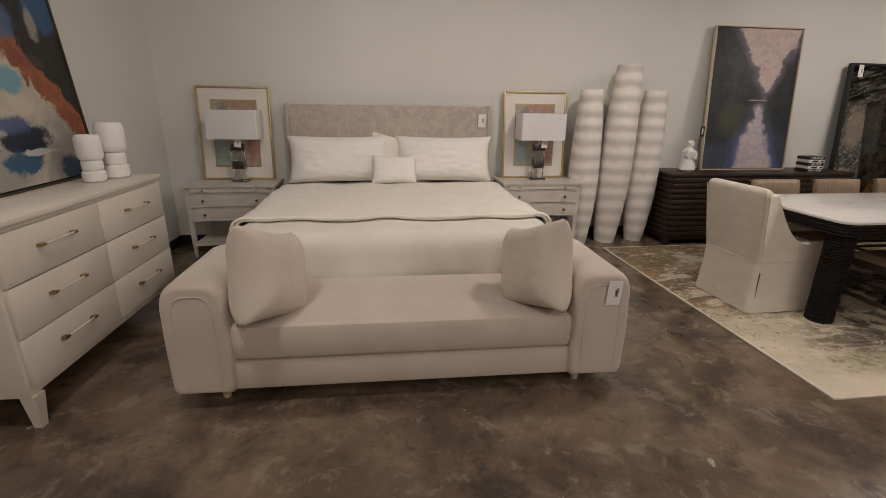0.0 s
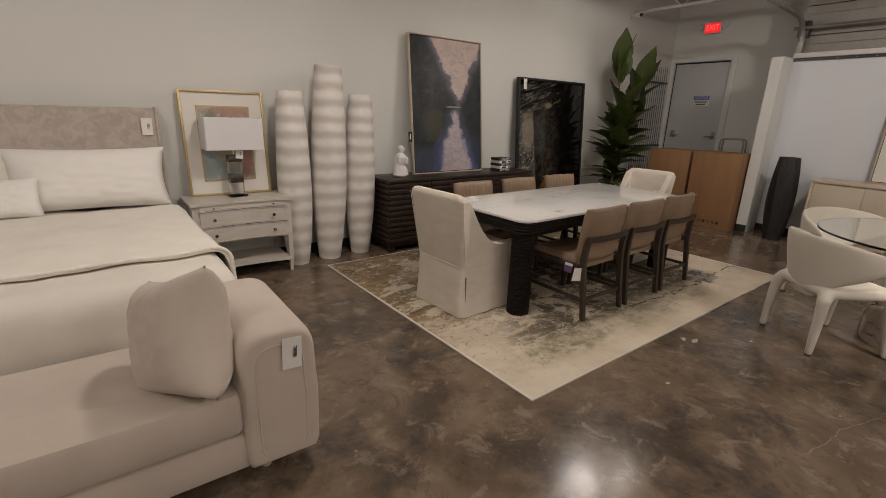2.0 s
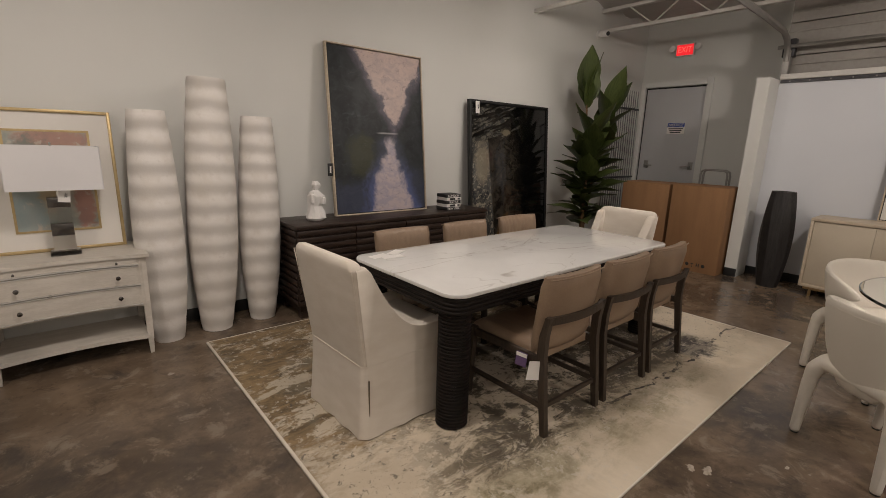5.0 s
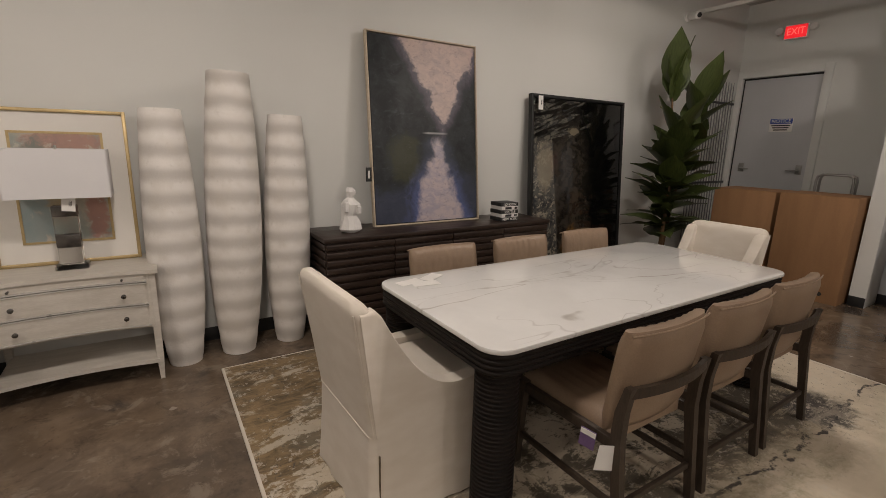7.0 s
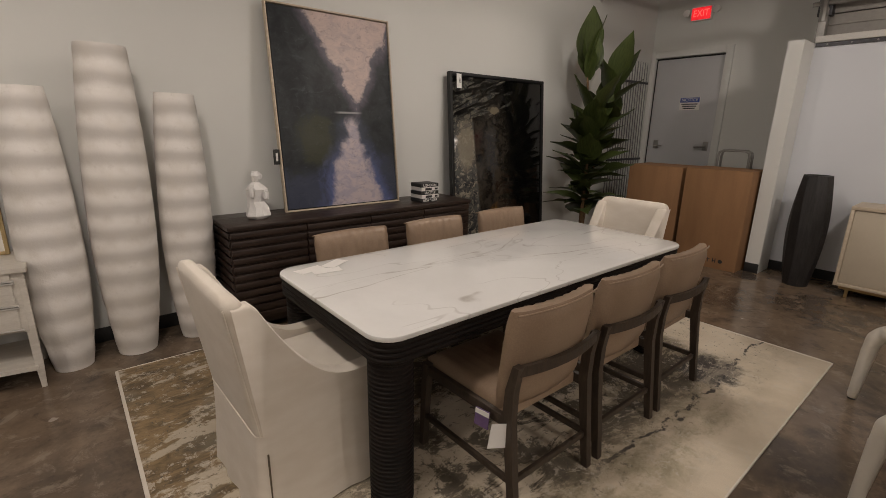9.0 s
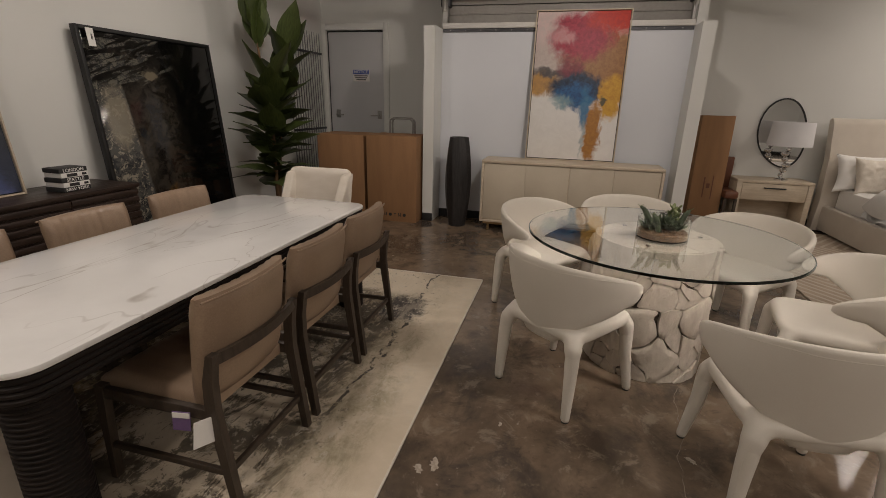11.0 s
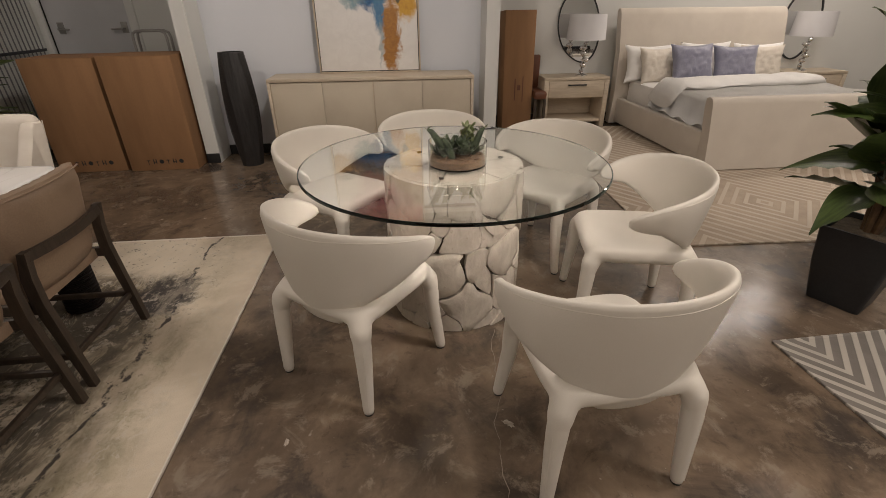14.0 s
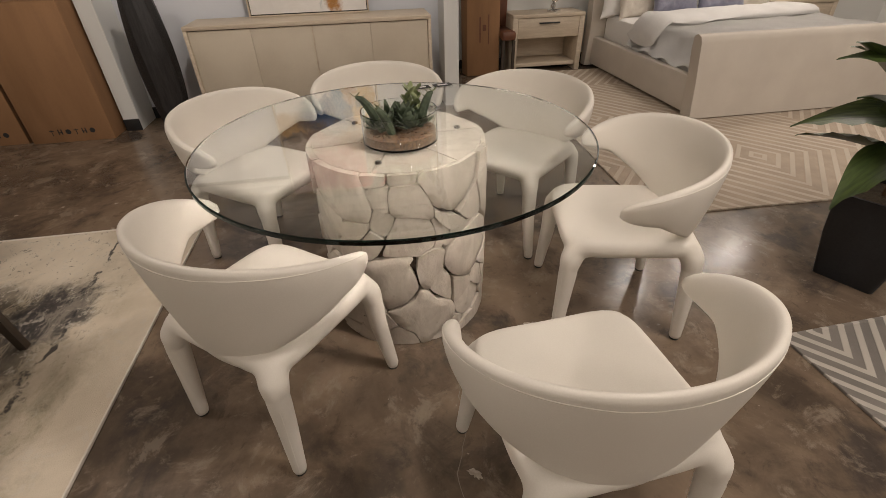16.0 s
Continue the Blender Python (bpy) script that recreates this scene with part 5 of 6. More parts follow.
for sx in (-1, 1):
    for sy in (-1, 1):
        prof = [(0.03, 0)]
        for k in range(34):
            z = k * 0.0186
            prof += [(0.078, z + 0.001), (0.086, z + 0.006), (0.086, z + 0.012), (0.078, z + 0.0176)]
        prof.append((0.03, 0.633))
        part("leg", lathe(B(), prof, 28), ESPRESSO_V, dt, "ribbed round leg", pose(sx * (TW / 2 - 0.105), sy * (TD / 2 - 0.105), 0), 50)
for k, (x, y, a) in enumerate(((3.36, 3.56, 12), (3.42, 3.50, -8), (3.50, 3.58, 30))):
    thing("table_card", "printed white card lying on the dining table", "card", pose(x, y, TH + 0.001 + 0.0012 * k, 0, 0, a), "table cards", boxes(((0, 0, 0), (0.14, 0.07, 0.001))), PAPER)


def dining_chair(m, tag=False):
    """Front towards +y; its origin on the floor between the legs."""
    ob = thing("dining_chair", "taupe leather dining chair with a channelled back and dark oak frame", "dining chair", m, "leather chairs round the table")
    w = 0.48
    # seat cushion with soft channels
    bm = B()
    rows = []
    for j in range(13):
        y = -0.19 + 0.46 * j / 12
        e = min(1, 6 * min(j / 12, 1 - j / 12) + 0.55)
        prof = []
        for i in range(25):
            x = -w / 2 + 0.02 + (w - 0.04) * i / 24
            f = min(1, 9 * min(i / 24, 1 - i / 24) + 0.5)
            groove = 0.004 * abs(math.sin(math.pi * 8 * i / 24))
            prof.append((x, y, 0.405 + 0.062 * min(e, f) + groove - 0.018 * (1 - j / 12)))
        prof += [(w / 2 - 0.02, y, 0.39 - 0.018 * (1 - j / 12)), (-w / 2 + 0.02, y, 0.39 - 0.018 * (1 - j / 12))]
        rows.append(prof)
    part("seat", rings(bm, rows), TAN, ob, angle=60)
    # backrest: leans back, curved slightly, channels on the front
    bm = B()
    rows = []
    for j in range(15):
        t = j / 14
        z = 0.42 + 0.405 * t
        yb = -0.165 - 0.045 * t - 0.01 * t * t
        th = 0.080 * min(1, 0.45 + 5 * min(t, 1 - t))
        ww = w - 0.03 + 0.02 * t
        ring = []
        for i in range(33):
            u = i / 32
            x = -ww / 2 + ww * u
            cv = -0.03 * (1 - (2 * u - 1) ** 2)
            k = min(1, 0.45 + 7 * min(u, 1 - u))
            groove = 0.008 * abs(math.sin(math.pi * 9 * u))
            ring.append((x, yb + cv + th * k * 0.5 + groove, z))
        for i in range(32, -1, -1):
            u = i / 32
            x = -ww / 2 + ww * u
            cv = -0.03 * (1 - (2 * u - 1) ** 2)
            k = min(1, 0.45 + 7 * min(u, 1 - u))
            ring.append((x, yb + cv - th * k * 0.5, z))
        rows.append(ring)
    back = part("backrest", rings(bm, rows), TAN, ob, angle=60)
    bm = B()
    tube(bm, [(-0.235 + 0.47 * i / 12, -0.248 - 0.03 * (1 - (i / 6 - 1) ** 2), 0.815) for i in range(13)], 0.004, 6)
    part("piping", bm, TAN, back)
    for s in (-1, 1):
        bm = B()
        X = s * (w / 2 - 0.005)
        rows = [[(X + a * 0.016, y + b * r, z) for a, b in ((-1, -1), (1, -1), (1, 1), (-1, 1))] for y, z, r in ((-0.285, 0, 0.015), (-0.255, 0.25, 0.019), (-0.235, 0.42, 0.022), (-0.24, 0.53, 0.02), (-0.262, 0.635, 0.014))]
        part("rear_leg", rings(bm, rows), DARK_OAK, ob)
        rows = [[(X + a * 0.016, y + b * r, z) for a, b in ((-1, -1), (1, -1), (1, 1), (-1, 1))] for y, z, r in ((0.275, 0, 0.013), (0.262, 0.25, 0.017), (0.25, 0.425, 0.02))]
        part("front_leg", rings(B(), rows), DARK_OAK, ob)
        part("side_rail", boxes(((X, 0.01, 0.395), (0.026, 0.48, 0.045)), bevel=0.005), DARK_OAK, ob)
        part("side_stretcher", boxes(((X, 0.0, 0.155), (0.018, 0.52, 0.026)), bevel=0.003), DARK_OAK, ob)
    bm = B()
    rows = []
    for i in range(13):
        u = i / 6 - 1
        y = -0.262 - 0.035 * (1 - u * u)
        rows.append([(u * (w / 2 - 0.005), y + a * 0.009, 0.615 + b * 0.02) for a, b in ((-1, -1), (1, -1), (1, 1), (-1, 1))])
    part("back_rail", rings(bm, rows), DARK_OAK, ob)
    part("cross_stretcher", boxes(((0, -0.262, 0.155), (w - 0.04, 0.018, 0.026)), bevel=0.003), DARK_OAK, ob)
    part("front_rail", boxes(((0, 0.245, 0.385), (w - 0.04, 0.022, 0.04)), bevel=0.003), DARK_OAK, ob)
    return ob


proto = dining_chair(pose(3.85, 2.695, RZ))
for x, y, a in ((4.405, 2.695, 0), (4.965, 2.705, 1)):
    copy_thing(proto, pose(x, y, RZ, 0, 0, a))
for x, a in ((3.77, 180), (4.40, 181), (5.04, 179)):
    copy_thing(proto, pose(x, 3.67, RZ, 0, 0, a))
price_tag(pose(3.575, 2.47, 0.365, 0, 8, -24), 0.075, 0.10, "dining chair")
pk = thing("swatch_card", "purple and white swatch card hanging under the chair", "card", pose(3.565, 2.55, 0.40, 0, 5, -75))
part("card", boxes(((0, 0, 0), (0.06, 0.003, 0.075))), PURPLE, pk)
part("label_strip", boxes(((0, -0.003, 0.025), (0.058, 0.002, 0.02))), PAPER, pk)


def host_chair(m, label, w=0.54):
    """A slipcovered host chair facing +y, with scooped sides."""
    ob = thing("host_chair", label, "dining chair", m, "slipcovered host chairs")
    d = 0.58
    # skirt, flared and slightly rippled, with kick pleats
    bm = B()
    rows = []
    for z, k in ((0.005, 1.055), (0.1, 1.035), (0.25, 1.01), (0.385, 1.0)):
        pts = []
        for i, (x, y) in enumerate(rrect(w, d, 0.035, 4)):
            pts.append((x * k, y * k, z))
        dense = []
        for i in range(len(pts)):
            a, b = Vector(pts[i]), Vector(pts[(i + 1) % len(pts)])
            n = 10 if (b - a).length > 0.2 else 1
            for q in range(n):
                p = a.lerp(b, q / n)
                rip = 0.006 * (1 - z / 0.4) * math.sin(q * 1.9 + i)
                nrm = Vector((p.x / (w / 2), p.y / (d / 2), 0)).normalized()
                dense.append(p + nrm * rip)
        rows.append(dense)
    sk = part("skirt", rings(bm, rows), LINEN, ob, angle=60)
    # dark strips stand for the shade inside the pleat slits
    for x in (-1, 1):
        for y in (-1, 1):
            part("pleat", boxes(((x * (w / 2 + 0.005), y * (d / 2 - 0.03), 0.16), (0.008, 0.006, 0.31)), bevel=0.002), MOSS_AND_PLEAT, sk)
    bm = B()
    tube(bm, [(x, y, 0.388) for x, y in rrect(w + 0.002, d + 0.002, 0.035, 4)], 0.0028, 6)
    part("piping", bm, LINEN, sk)
    bm = B()
    slab(bm, w - 0.13, d - 0.12, 0.05, 0.388, 0.505, 0.04, m=pose(0, 0.05, 0))
    part("seat_cushion", bm, LINEN, ob)
    # back, raked, with rounded shoulders
    bm = B()
    rows = []
    for j in range(25):
        t = 1 - (1 - j / 24) ** 1.5
        z = 0.388 + 0.53 * t
        y0 = -d / 2 - 0.085 * t
        th = 0.105 - 0.04 * t
        left = 0.53 * (1 - t)
        shoulder = 0.055 - (0.055 ** 2 - (0.055 - min(left, 0.055)) ** 2) ** 0.5
        e = min(1, (max(left, 0.001) / 0.03) ** 0.5)
        ww = w + 0.045 * t - 2 * shoulder
        rows.append([(x, y0 + th / 2 + y + 0.012 * (2 * x / w) ** 2 * t, z) for x, y in rrect(ww, th * (0.35 + 0.65 * e), 0.028 * (0.35 + 0.65 * e), 5)])
    back = part("backrest", rings(bm, rows), LINEN, ob, angle=60)
    for s in (-1, 1):
        line = []
        for k in range(15):
            t = 0.93 * k / 14
            line.append((s * (w / 2 + 0.0225 * t - 0.006), -d / 2 - 0.085 * t + 0.012, 0.388 + 0.53 * t))
        part("piping", tube(B(), line, 0.003, 6), LINEN, back)
    # scooped sides that sweep from the shoulders down to the arms
    for s in (-1, 1):
        out = []
        for k in range(33):
            t = k / 32
            q = min(1, max(0, (t - 0.11) / 0.60))
            z = 0.520 + 0.364 * (1 - q) ** 2.7 + 0.016 * max(0, t - 0.6)
            y = -d / 2 - 0.085 * (z - 0.388) / 0.53 * (1 - t) + 0.035 + t * (d - 0.03)
            out.append((y, z))
        out += [(d / 2 + 0.012, 0.52), (d / 2 + 0.006, 0.388), (-d / 2 + 0.02, 0.388)]
        bm = B()
        rows = []
        for x, k in ((-0.004, 0.975), (0.004, 0.993), (0.016, 1.0), (0.046, 1.0), (0.058, 0.993), (0.066, 0.975)):
            rows.append([(s * (w / 2 - x + 0.0225 * max(0, z - 0.5) / 0.4), y, 0.388 + (z - 0.388) * k) for y, z in out])
        part("arm", rings(bm, rows), LINEN, ob, angle=60)
    return ob


host_chair(pose(3.155, 3.215, RZ, 0, 0, -88), "oatmeal linen slipcovered host chair with a skirt")
host_chair(pose(5.48, 3.235, RZ, 0, 0, 91), "oatmeal linen slipcovered host chair with a skirt", 0.49)


# ---- plants ----
def leaf_mesh(name, length, width, droop, mat, n=10):
    bm = B()
    rows = []
    for k in range(n + 1):
        t = k / n
        wd = width / 2 * (math.sin(math.pi * min(1, t * 0.95 + 0.05) ** 0.75) ** 1.05) + 0.002
        x = length * t
        z = -droop * length * t * t
        rows.append([(x, -wd, z + 0.22 * wd), (x, -wd * 0.5, z + 0.06 * wd), (x, 0, z - 0.06 * wd), (x, wd * 0.5, z + 0.06 * wd), (x, wd, z + 0.22 * wd + 0.010 * math.sin(k * 2.1))])
    rings(bm, rows, False, False)
    return finish(bm, name, mat, 80)


def aim(x, y, z, az, el, roll=0):
    """A pose whose +x looks along azimuth and elevation."""
    return Matrix.Translation((x, y, z)) @ Matrix.Rotation(radians(az), 4, "Z") @ Matrix.Rotation(-radians(el), 4, "Y") @ Matrix.Rotation(radians(roll), 4, "X")


GATE_GREY = plain("grey_gate_paint", (0.21, 0.21, 0.215), (0.27, 0.27, 0.275), 0.45, 0.3)
pl = thing("potted_plant", "tall artificial banana plant with dark green leaves", "plant", pose(7.12, 4.55, 0))
bm = B()
lathe(bm, [(0.05, 0.0), (0.13, 0.0), (0.17, 0.32), (0.16, 0.33), (0.14, 0.29)], 24)
part("pot", bm, BLACK_POT, pl)
bm = B()
lathe(bm, [(0.02, 0.28), (0.145, 0.285), (0.14, 0.29), (0.02, 0.30)], 20)
part("soil", bm, MOSS_AND_PLEAT, pl)
random.seed(21)
stalks = ((0.0, 0.0, 2.18, -0.12, 0.02), (0.06, 0.02, 1.95, 0.24, -0.08), (-0.05, -0.03, 1.55, -0.10, -0.10))
for x, y, h, lx, ly in stalks:
    bm = B()
    tube(bm, [(x + lx * (k / 6) ** 1.4, y + ly * (k / 6) ** 1.4, 0.28 + (h - 0.28) * k / 6) for k in range(7)], [0.022 - 0.002 * k for k in range(7)], 8)
    part("stem", bm, STEM, pl)
leaves = [leaf_mesh("leaf", L, W, D, LEAF) for L, W, D in ((0.46, 0.27, 0.16), (0.46, 0.26, 0.26), (0.44, 0.21, 0.36), (0.54, 0.27, 0.05))]
for si, (x, y, h, lx, ly) in enumerate(stalks):
    count = (22, 26, 26)[si]
    for k in range(count):
        t = k / (count - 1)
        # the tall stalk is bare below its tuft
        z = 0.50 + (h - 0.50) * (t if si else (t / 0.62 * 0.56 if t < 0.62 else 0.84 + 0.38 * (t - 0.62)))
        q = (z - 0.28) / (h - 0.28)
        az = 137.5 * k + 40 * si + random.uniform(-18, 18)
        el = (66 + 16 * t if not si and t > 0.62 else 28 + 34 * t ** 1.5) + random.uniform(-9, 9)
        me = leaves[3 if t > (0.9 if si else 0.62) else (0 if t > 0.55 else (1 if t > 0.25 else 2))]
        part("leaf", me, LEAF, pl, m=aim(x + lx * q ** 1.4, y + ly * q ** 1.4, z, az, el, random.uniform(-25, 25)))

gate = thing("security_gate", "folded grey metal security gate leaning in the corner", "gate", pose(8.36, 5.03, 0, -1.2, 0, -1))
for k in range(14):
    x = 0.064 * k
    bm = B()
    tube(bm, [(x, 0, 0.02), (x, 0, 2.28), (x, 0, 2.36)], [0.007, 0.007, 0.003], 6)
    part("bar", bm, GATE_GREY, gate)
for z in (0.15, 1.02, 2.08):
    part("rail", boxes(((0.416, -0.016, z), (0.88, 0.014, 0.03)), bevel=0.003), DARK_STEEL, gate)


# ---- cartons and the hand truck ----
def carton(name, label, m, w, d, h, marks=True, tape=True):
    ob = thing(name, label, "box", m)
    part("box", boxes(((0, 0, h / 2), (d, w, h)), bevel=0.006), BOARD, ob)
    for s in (-1, 1):
        part("flap", boxes(((s * d * 0.25, 0, h + 0.002), (d / 2 - 0.006, w - 0.004, 0.004))), BOARD, ob)
    if tape:
        part("tape", boxes(((0, 0, h + 0.0052), (0.05, w, 0.0012))), TAPE, ob)
        part("tape", boxes(((-d / 2 - 0.001, 0, h - 0.05), (0.0012, 0.06, 0.1))), TAPE, ob)
    if marks:
        x = -d / 2 - 0.0015
        for k in range(6):
            bm = B()
            y = w * 0.22 - k * 0.062
            if k % 3 == 0:
                box(bm, (x, y, 0.085), (0.001, 0.006, 0.05))
                box(bm, (x, y, 0.10), (0.001, 0.036, 0.006))
            elif k % 3 == 1:
                box(bm, (x, y, 0.085), (0.001, 0.034, 0.008), m=pose(0, 0, 0))
                box(bm, (x, y + 0.012, 0.09), (0.001, 0.008, 0.045))
                box(bm, (x, y - 0.012, 0.09), (0.001, 0.008, 0.045))
            else:
                lathe(bm, [(0.012, -0.0005), (0.021, -0.0005), (0.021, 0.0005), (0.012, 0.0005)], 12, pose(x, y, 0.088, 0, 90, 0))
            part("handling_mark", bm, INK, ob)
    return ob


carton("cardboard_box", "tall brown cardboard carton with printed handling marks", pose(8.035, 3.405, 0), 0.64, 0.50, 1.045, True, False)
carton("cardboard_box", "tall brown cardboard carton standing beside another", pose(8.06, 4.09, 0, 0, 0, 1.5), 0.62, 0.50, 1.035, True, False)
ht = thing("hand_truck", "grey tubular hand truck behind the cartons", "hand truck", pose(8.42, 3.50, 0))
for s in (0.0, 0.1):
    bm = B()
    tube(bm, [(s, -0.16, 0.05), (s, -0.16, 1.16), (s, -0.15, 1.205), (s, -0.11, 1.225), (s, 0.11, 1.225), (s, 0.15, 1.205), (s, 0.16, 1.16), (s, 0.16, 0.05)], 0.013, 8)
    part("frame_tube", bm, STEEL, ht)
for s in (-1, 1):
    bm = B()
    lathe(bm, [(0.03, -0.025), (0.1, -0.025), (0.1, 0.025), (0.03, 0.025)], 18, pose(0.12, s * 0.2, 0.1, 90, 0, 0))
    part("wheel", bm, RUBBER_AND_GAP, ht)
part("toe_plate", boxes(((-0.06, 0, 0.01), (0.16, 0.36, 0.008))), STEEL, ht)

# ---- cream sideboard with the colourful canvas ----
CX, CY0, CY1, CH = 7.785, 0.33, 2.29, 0.825
cs = thing("sideboard", "bleached oak sideboard with pale shagreen doors", "sideboard")
for x0, x1, y0, y1, z0, z1 in ((CX, 8.22, CY0, CY1, CH - 0.03, CH), (CX, 8.22, CY0, CY0 + 0.028, 0.10, CH - 0.031), (CX, 8.22, CY1 - 0.028, CY1, 0.10, CH - 0.031), (CX, 8.22, CY0 + 0.029, CY1 - 0.029, 0.10, 0.13), (CX + 0.02, 8.22, (CY0 + CY1) / 2 - 0.01, (CY0 + CY1) / 2 + 0.01, 0.131, CH - 0.032)):
    part("panel", boxes(span(x0, x1, y0, y1, z0, z1), bevel=0.003), BLEACHED, cs)
part("carcass", boxes(span(CX + 0.04, 8.21, CY0 + 0.03, CY1 - 0.03, 0.132, CH - 0.034)), BLEACHED, cs)
dw = (CY1 - CY0 - 0.06) / 4
for k in range(4):
    y0 = CY0 + 0.03 + k * dw
    part("door", boxes(span(CX + 0.012, CX + 0.034, y0 + 0.001, y0 + dw - 0.001 - (0.010 if k == 1 else 0), 0.135, CH - 0.036), bevel=0.002), SHAGREEN, cs)
part("base_rail", boxes(span(CX + 0.03, 8.18, CY0 + 0.04, CY1 - 0.04, 0.07, 0.099)), BRASS, cs)
for x in (CX + 0.05, 8.16):
    for y in (CY0 + 0.1, CY1 - 0.1):
        part("leg", boxes(span(x - 0.012, x + 0.012, y - 0.012, y + 0.012, 0, 0.071)), BRASS, cs)
framed("painting", "tall white canvas with a red, blue and ochre colour burst", 1.01, 1.62, paint_burst, BLEACHED, pose(8.13, 1.835, 0.827, 0, 0, -90) @ pose(0, 0, 0, -4), 0.012, 0.045)

bm = B()
prof = []
for k in range(33):
    t = k / 32
    prof.append((0.092 + 0.060 * math.sin(math.pi * (0.04 + 0.86 * t)), 1.06 * t))
n = 20
rows = [[((r + 0.004 * (i % 2)) * math.cos(2 * math.pi * i / n + 0.15 * math.sin(z * 4)), (r + 0.004 * (i % 2)) * math.sin(2 * math.pi * i / n + 0.15 * math.sin(z * 4)), z) for i in range(n)] for r, z in [(0.05, 0)] + prof + [(0.09, 1.06), (0.085, 0.8)]]
thing("floor_vase", "tall ebonised wooden floor vase with vertical grain", "vase", pose(7.90, 2.59, 0), bm=rings(bm, rows), mat=BLACK_WOOD, angle=20)

# ---- round glass table ----
GX, GY, GH = 5.265, 0.825, 0.765
gt = thing("round_table", "round glass-topped table on a bleached teak root drum", "dining table", pose(GX, GY, 0))
bm = B()
lathe(bm, [(0.01, 0.748), (0.716, 0.748), (0.716, 0.762), (0.01, 0.762)], 96)
ob = part("glass_top", bm, GLASS, gt, "clear round glass top")
ob.visible_shadow = False
bm = B()
rings(bm, [[(r * math.cos(2 * math.pi * i / 96), r * math.sin(2 * math.pi * i / 96), z) for i in range(96)] for r, z in ((0.7165, 0.7475), (0.722, 0.750), (0.722, 0.760), (0.7165, 0.7625), (0.7165, 0.7475))], caps=False)
part("glass_edge", bm, GLASS_EDGE, gt, "dark green polished glass edge")


def clip(poly, px, py, nx, ny):
    out = []
    for i in range(len(poly)):
        a, b = poly[i], poly[(i + 1) % len(poly)]
        da, db = (a[0] - px) * nx + (a[1] - py) * ny, (b[0] - px) * nx + (b[1] - py) * ny
        if da <= 0:
            out.append(a)
        if da * db < 0:
            t = da / (da - db)
            out.append((a[0] + t * (b[0] - a[0]), a[1] + t * (b[1] - a[1])))
    return out


random.seed(14)
PR, PH = 0.335, 0.742
# filler behind the blocks, its dark colour painting the shade in their gaps
part("core", lathe(B(), [(0.02, 0.0), (PR - 0.032, 0.0), (PR - 0.032, PH - 0.06), (0.02, PH - 0.06)], 40), ROOT_GAP, gt)
per = 2 * math.pi * PR
seeds = []
for tries in range(4000):
    r = random.choice((0.04, 0.06, 0.085, 0.11, 0.13))
    s = (random.uniform(0, per), random.uniform(0, PH), r)
    if all(math.hypot(min(abs(s[0] - q[0]), per - abs(s[0] - q[0])), s[1] - q[1]) > 0.85 * (r + q[2]) for q in seeds):
        seeds.append(s)


def bent(x, y):
    """Bends the joints of the drum so that neighbours still fit."""
    a = x / PR
    p = Vector((1.6 * math.cos(a), 1.6 * math.sin(a), y * 5))
    fade = min(1, y / 0.06, (PH - y) / 0.06)
    return x + 0.075 * noise.noise(p), y + 0.075 * max(fade, 0) * noise.noise(p + Vector((7, 3, 5)))


around = [(q[0] + k * per, q[1], q[2]) for q in seeds for k in (-1, 0, 1)]
for s in seeds:
    poly = [(s[0] - 0.4, 0.0), (s[0] + 0.4, 0.0), (s[0] + 0.4, PH - 0.002), (s[0] - 0.4, PH - 0.002)]
    for q in around:
        nx, ny = q[0] - s[0], q[1] - s[1]
        L = math.hypot(nx, ny)
        if 0.001 < L < 0.9:
            d = (L * L + s[2] ** 2 - q[2] ** 2) / (2 * L) - 0.0005
            poly = clip(poly, s[0] + nx / L * d, s[1] + ny / L * d, nx / L, ny / L)
    if len(poly) < 3:
        continue
    # ragged outline with eased corners
    dense = []
    for i in range(len(poly)):
        a, b = poly[i], poly[(i + 1) % len(poly)]
        n = max(2, int(math.hypot(b[0] - a[0], b[1] - a[1]) / 0.018))
        dense += [(a[0] + (b[0] - a[0]) * k / n, a[1] + (b[1] - a[1]) * k / n) for k in range(n)]
    cx, cy = sum(p[0] for p in dense) / len(dense), sum(p[1] for p in dense) / len(dense)
    rag = []
    gap = random.choice((0.0, 0.0, 0.006, 0.02, 0.065))
    for x, y in dense:
        w = 1 - gap * (0.5 + noise.noise(Vector((x * 9, y * 9, 2)))) - 0.30 * max(0, noise.noise(Vector((x * 21, y * 21, s[0] * 7))) - 0.22)
        rag.append(bent(cx + (x - cx) * w, cy + (y - cy) * w))
    cx, cy = bent(cx, cy)
    poly = [((p[0] * 6 + q[0] + r[0]) / 8, (p[1] * 6 + q[1] + r[1]) / 8) for p, q, r in zip(rag, rag[1:] + rag[:1], rag[-1:] + rag[:-1])]
    bulge = random.uniform(-0.011, 0.003)
    rows = []
    for r, k in ((PR - 0.055, 1.0), (PR - 0.005 + bulge, 1.0), (PR - 0.0015 + bulge, 0.996), (PR + bulge, 0.985), (PR + bulge, 0.6), (PR + bulge, 0.25)):
        rows.append([(r * math.cos((cx + (x - cx) * k) / PR), r * math.sin((cx + (x - cx) * k) / PR), max(cy + (y - cy) * k, 0.001)) for x, y in poly])
    part("root_block", rings(B(), rows), ROOT, gt, angle=60)
tops = [(0.0, 0.0)] + [(0.235 * math.cos(a), 0.235 * math.sin(a)) for a in (0.2, 1.15, 2.3, 3.3, 4.2, 5.4)]
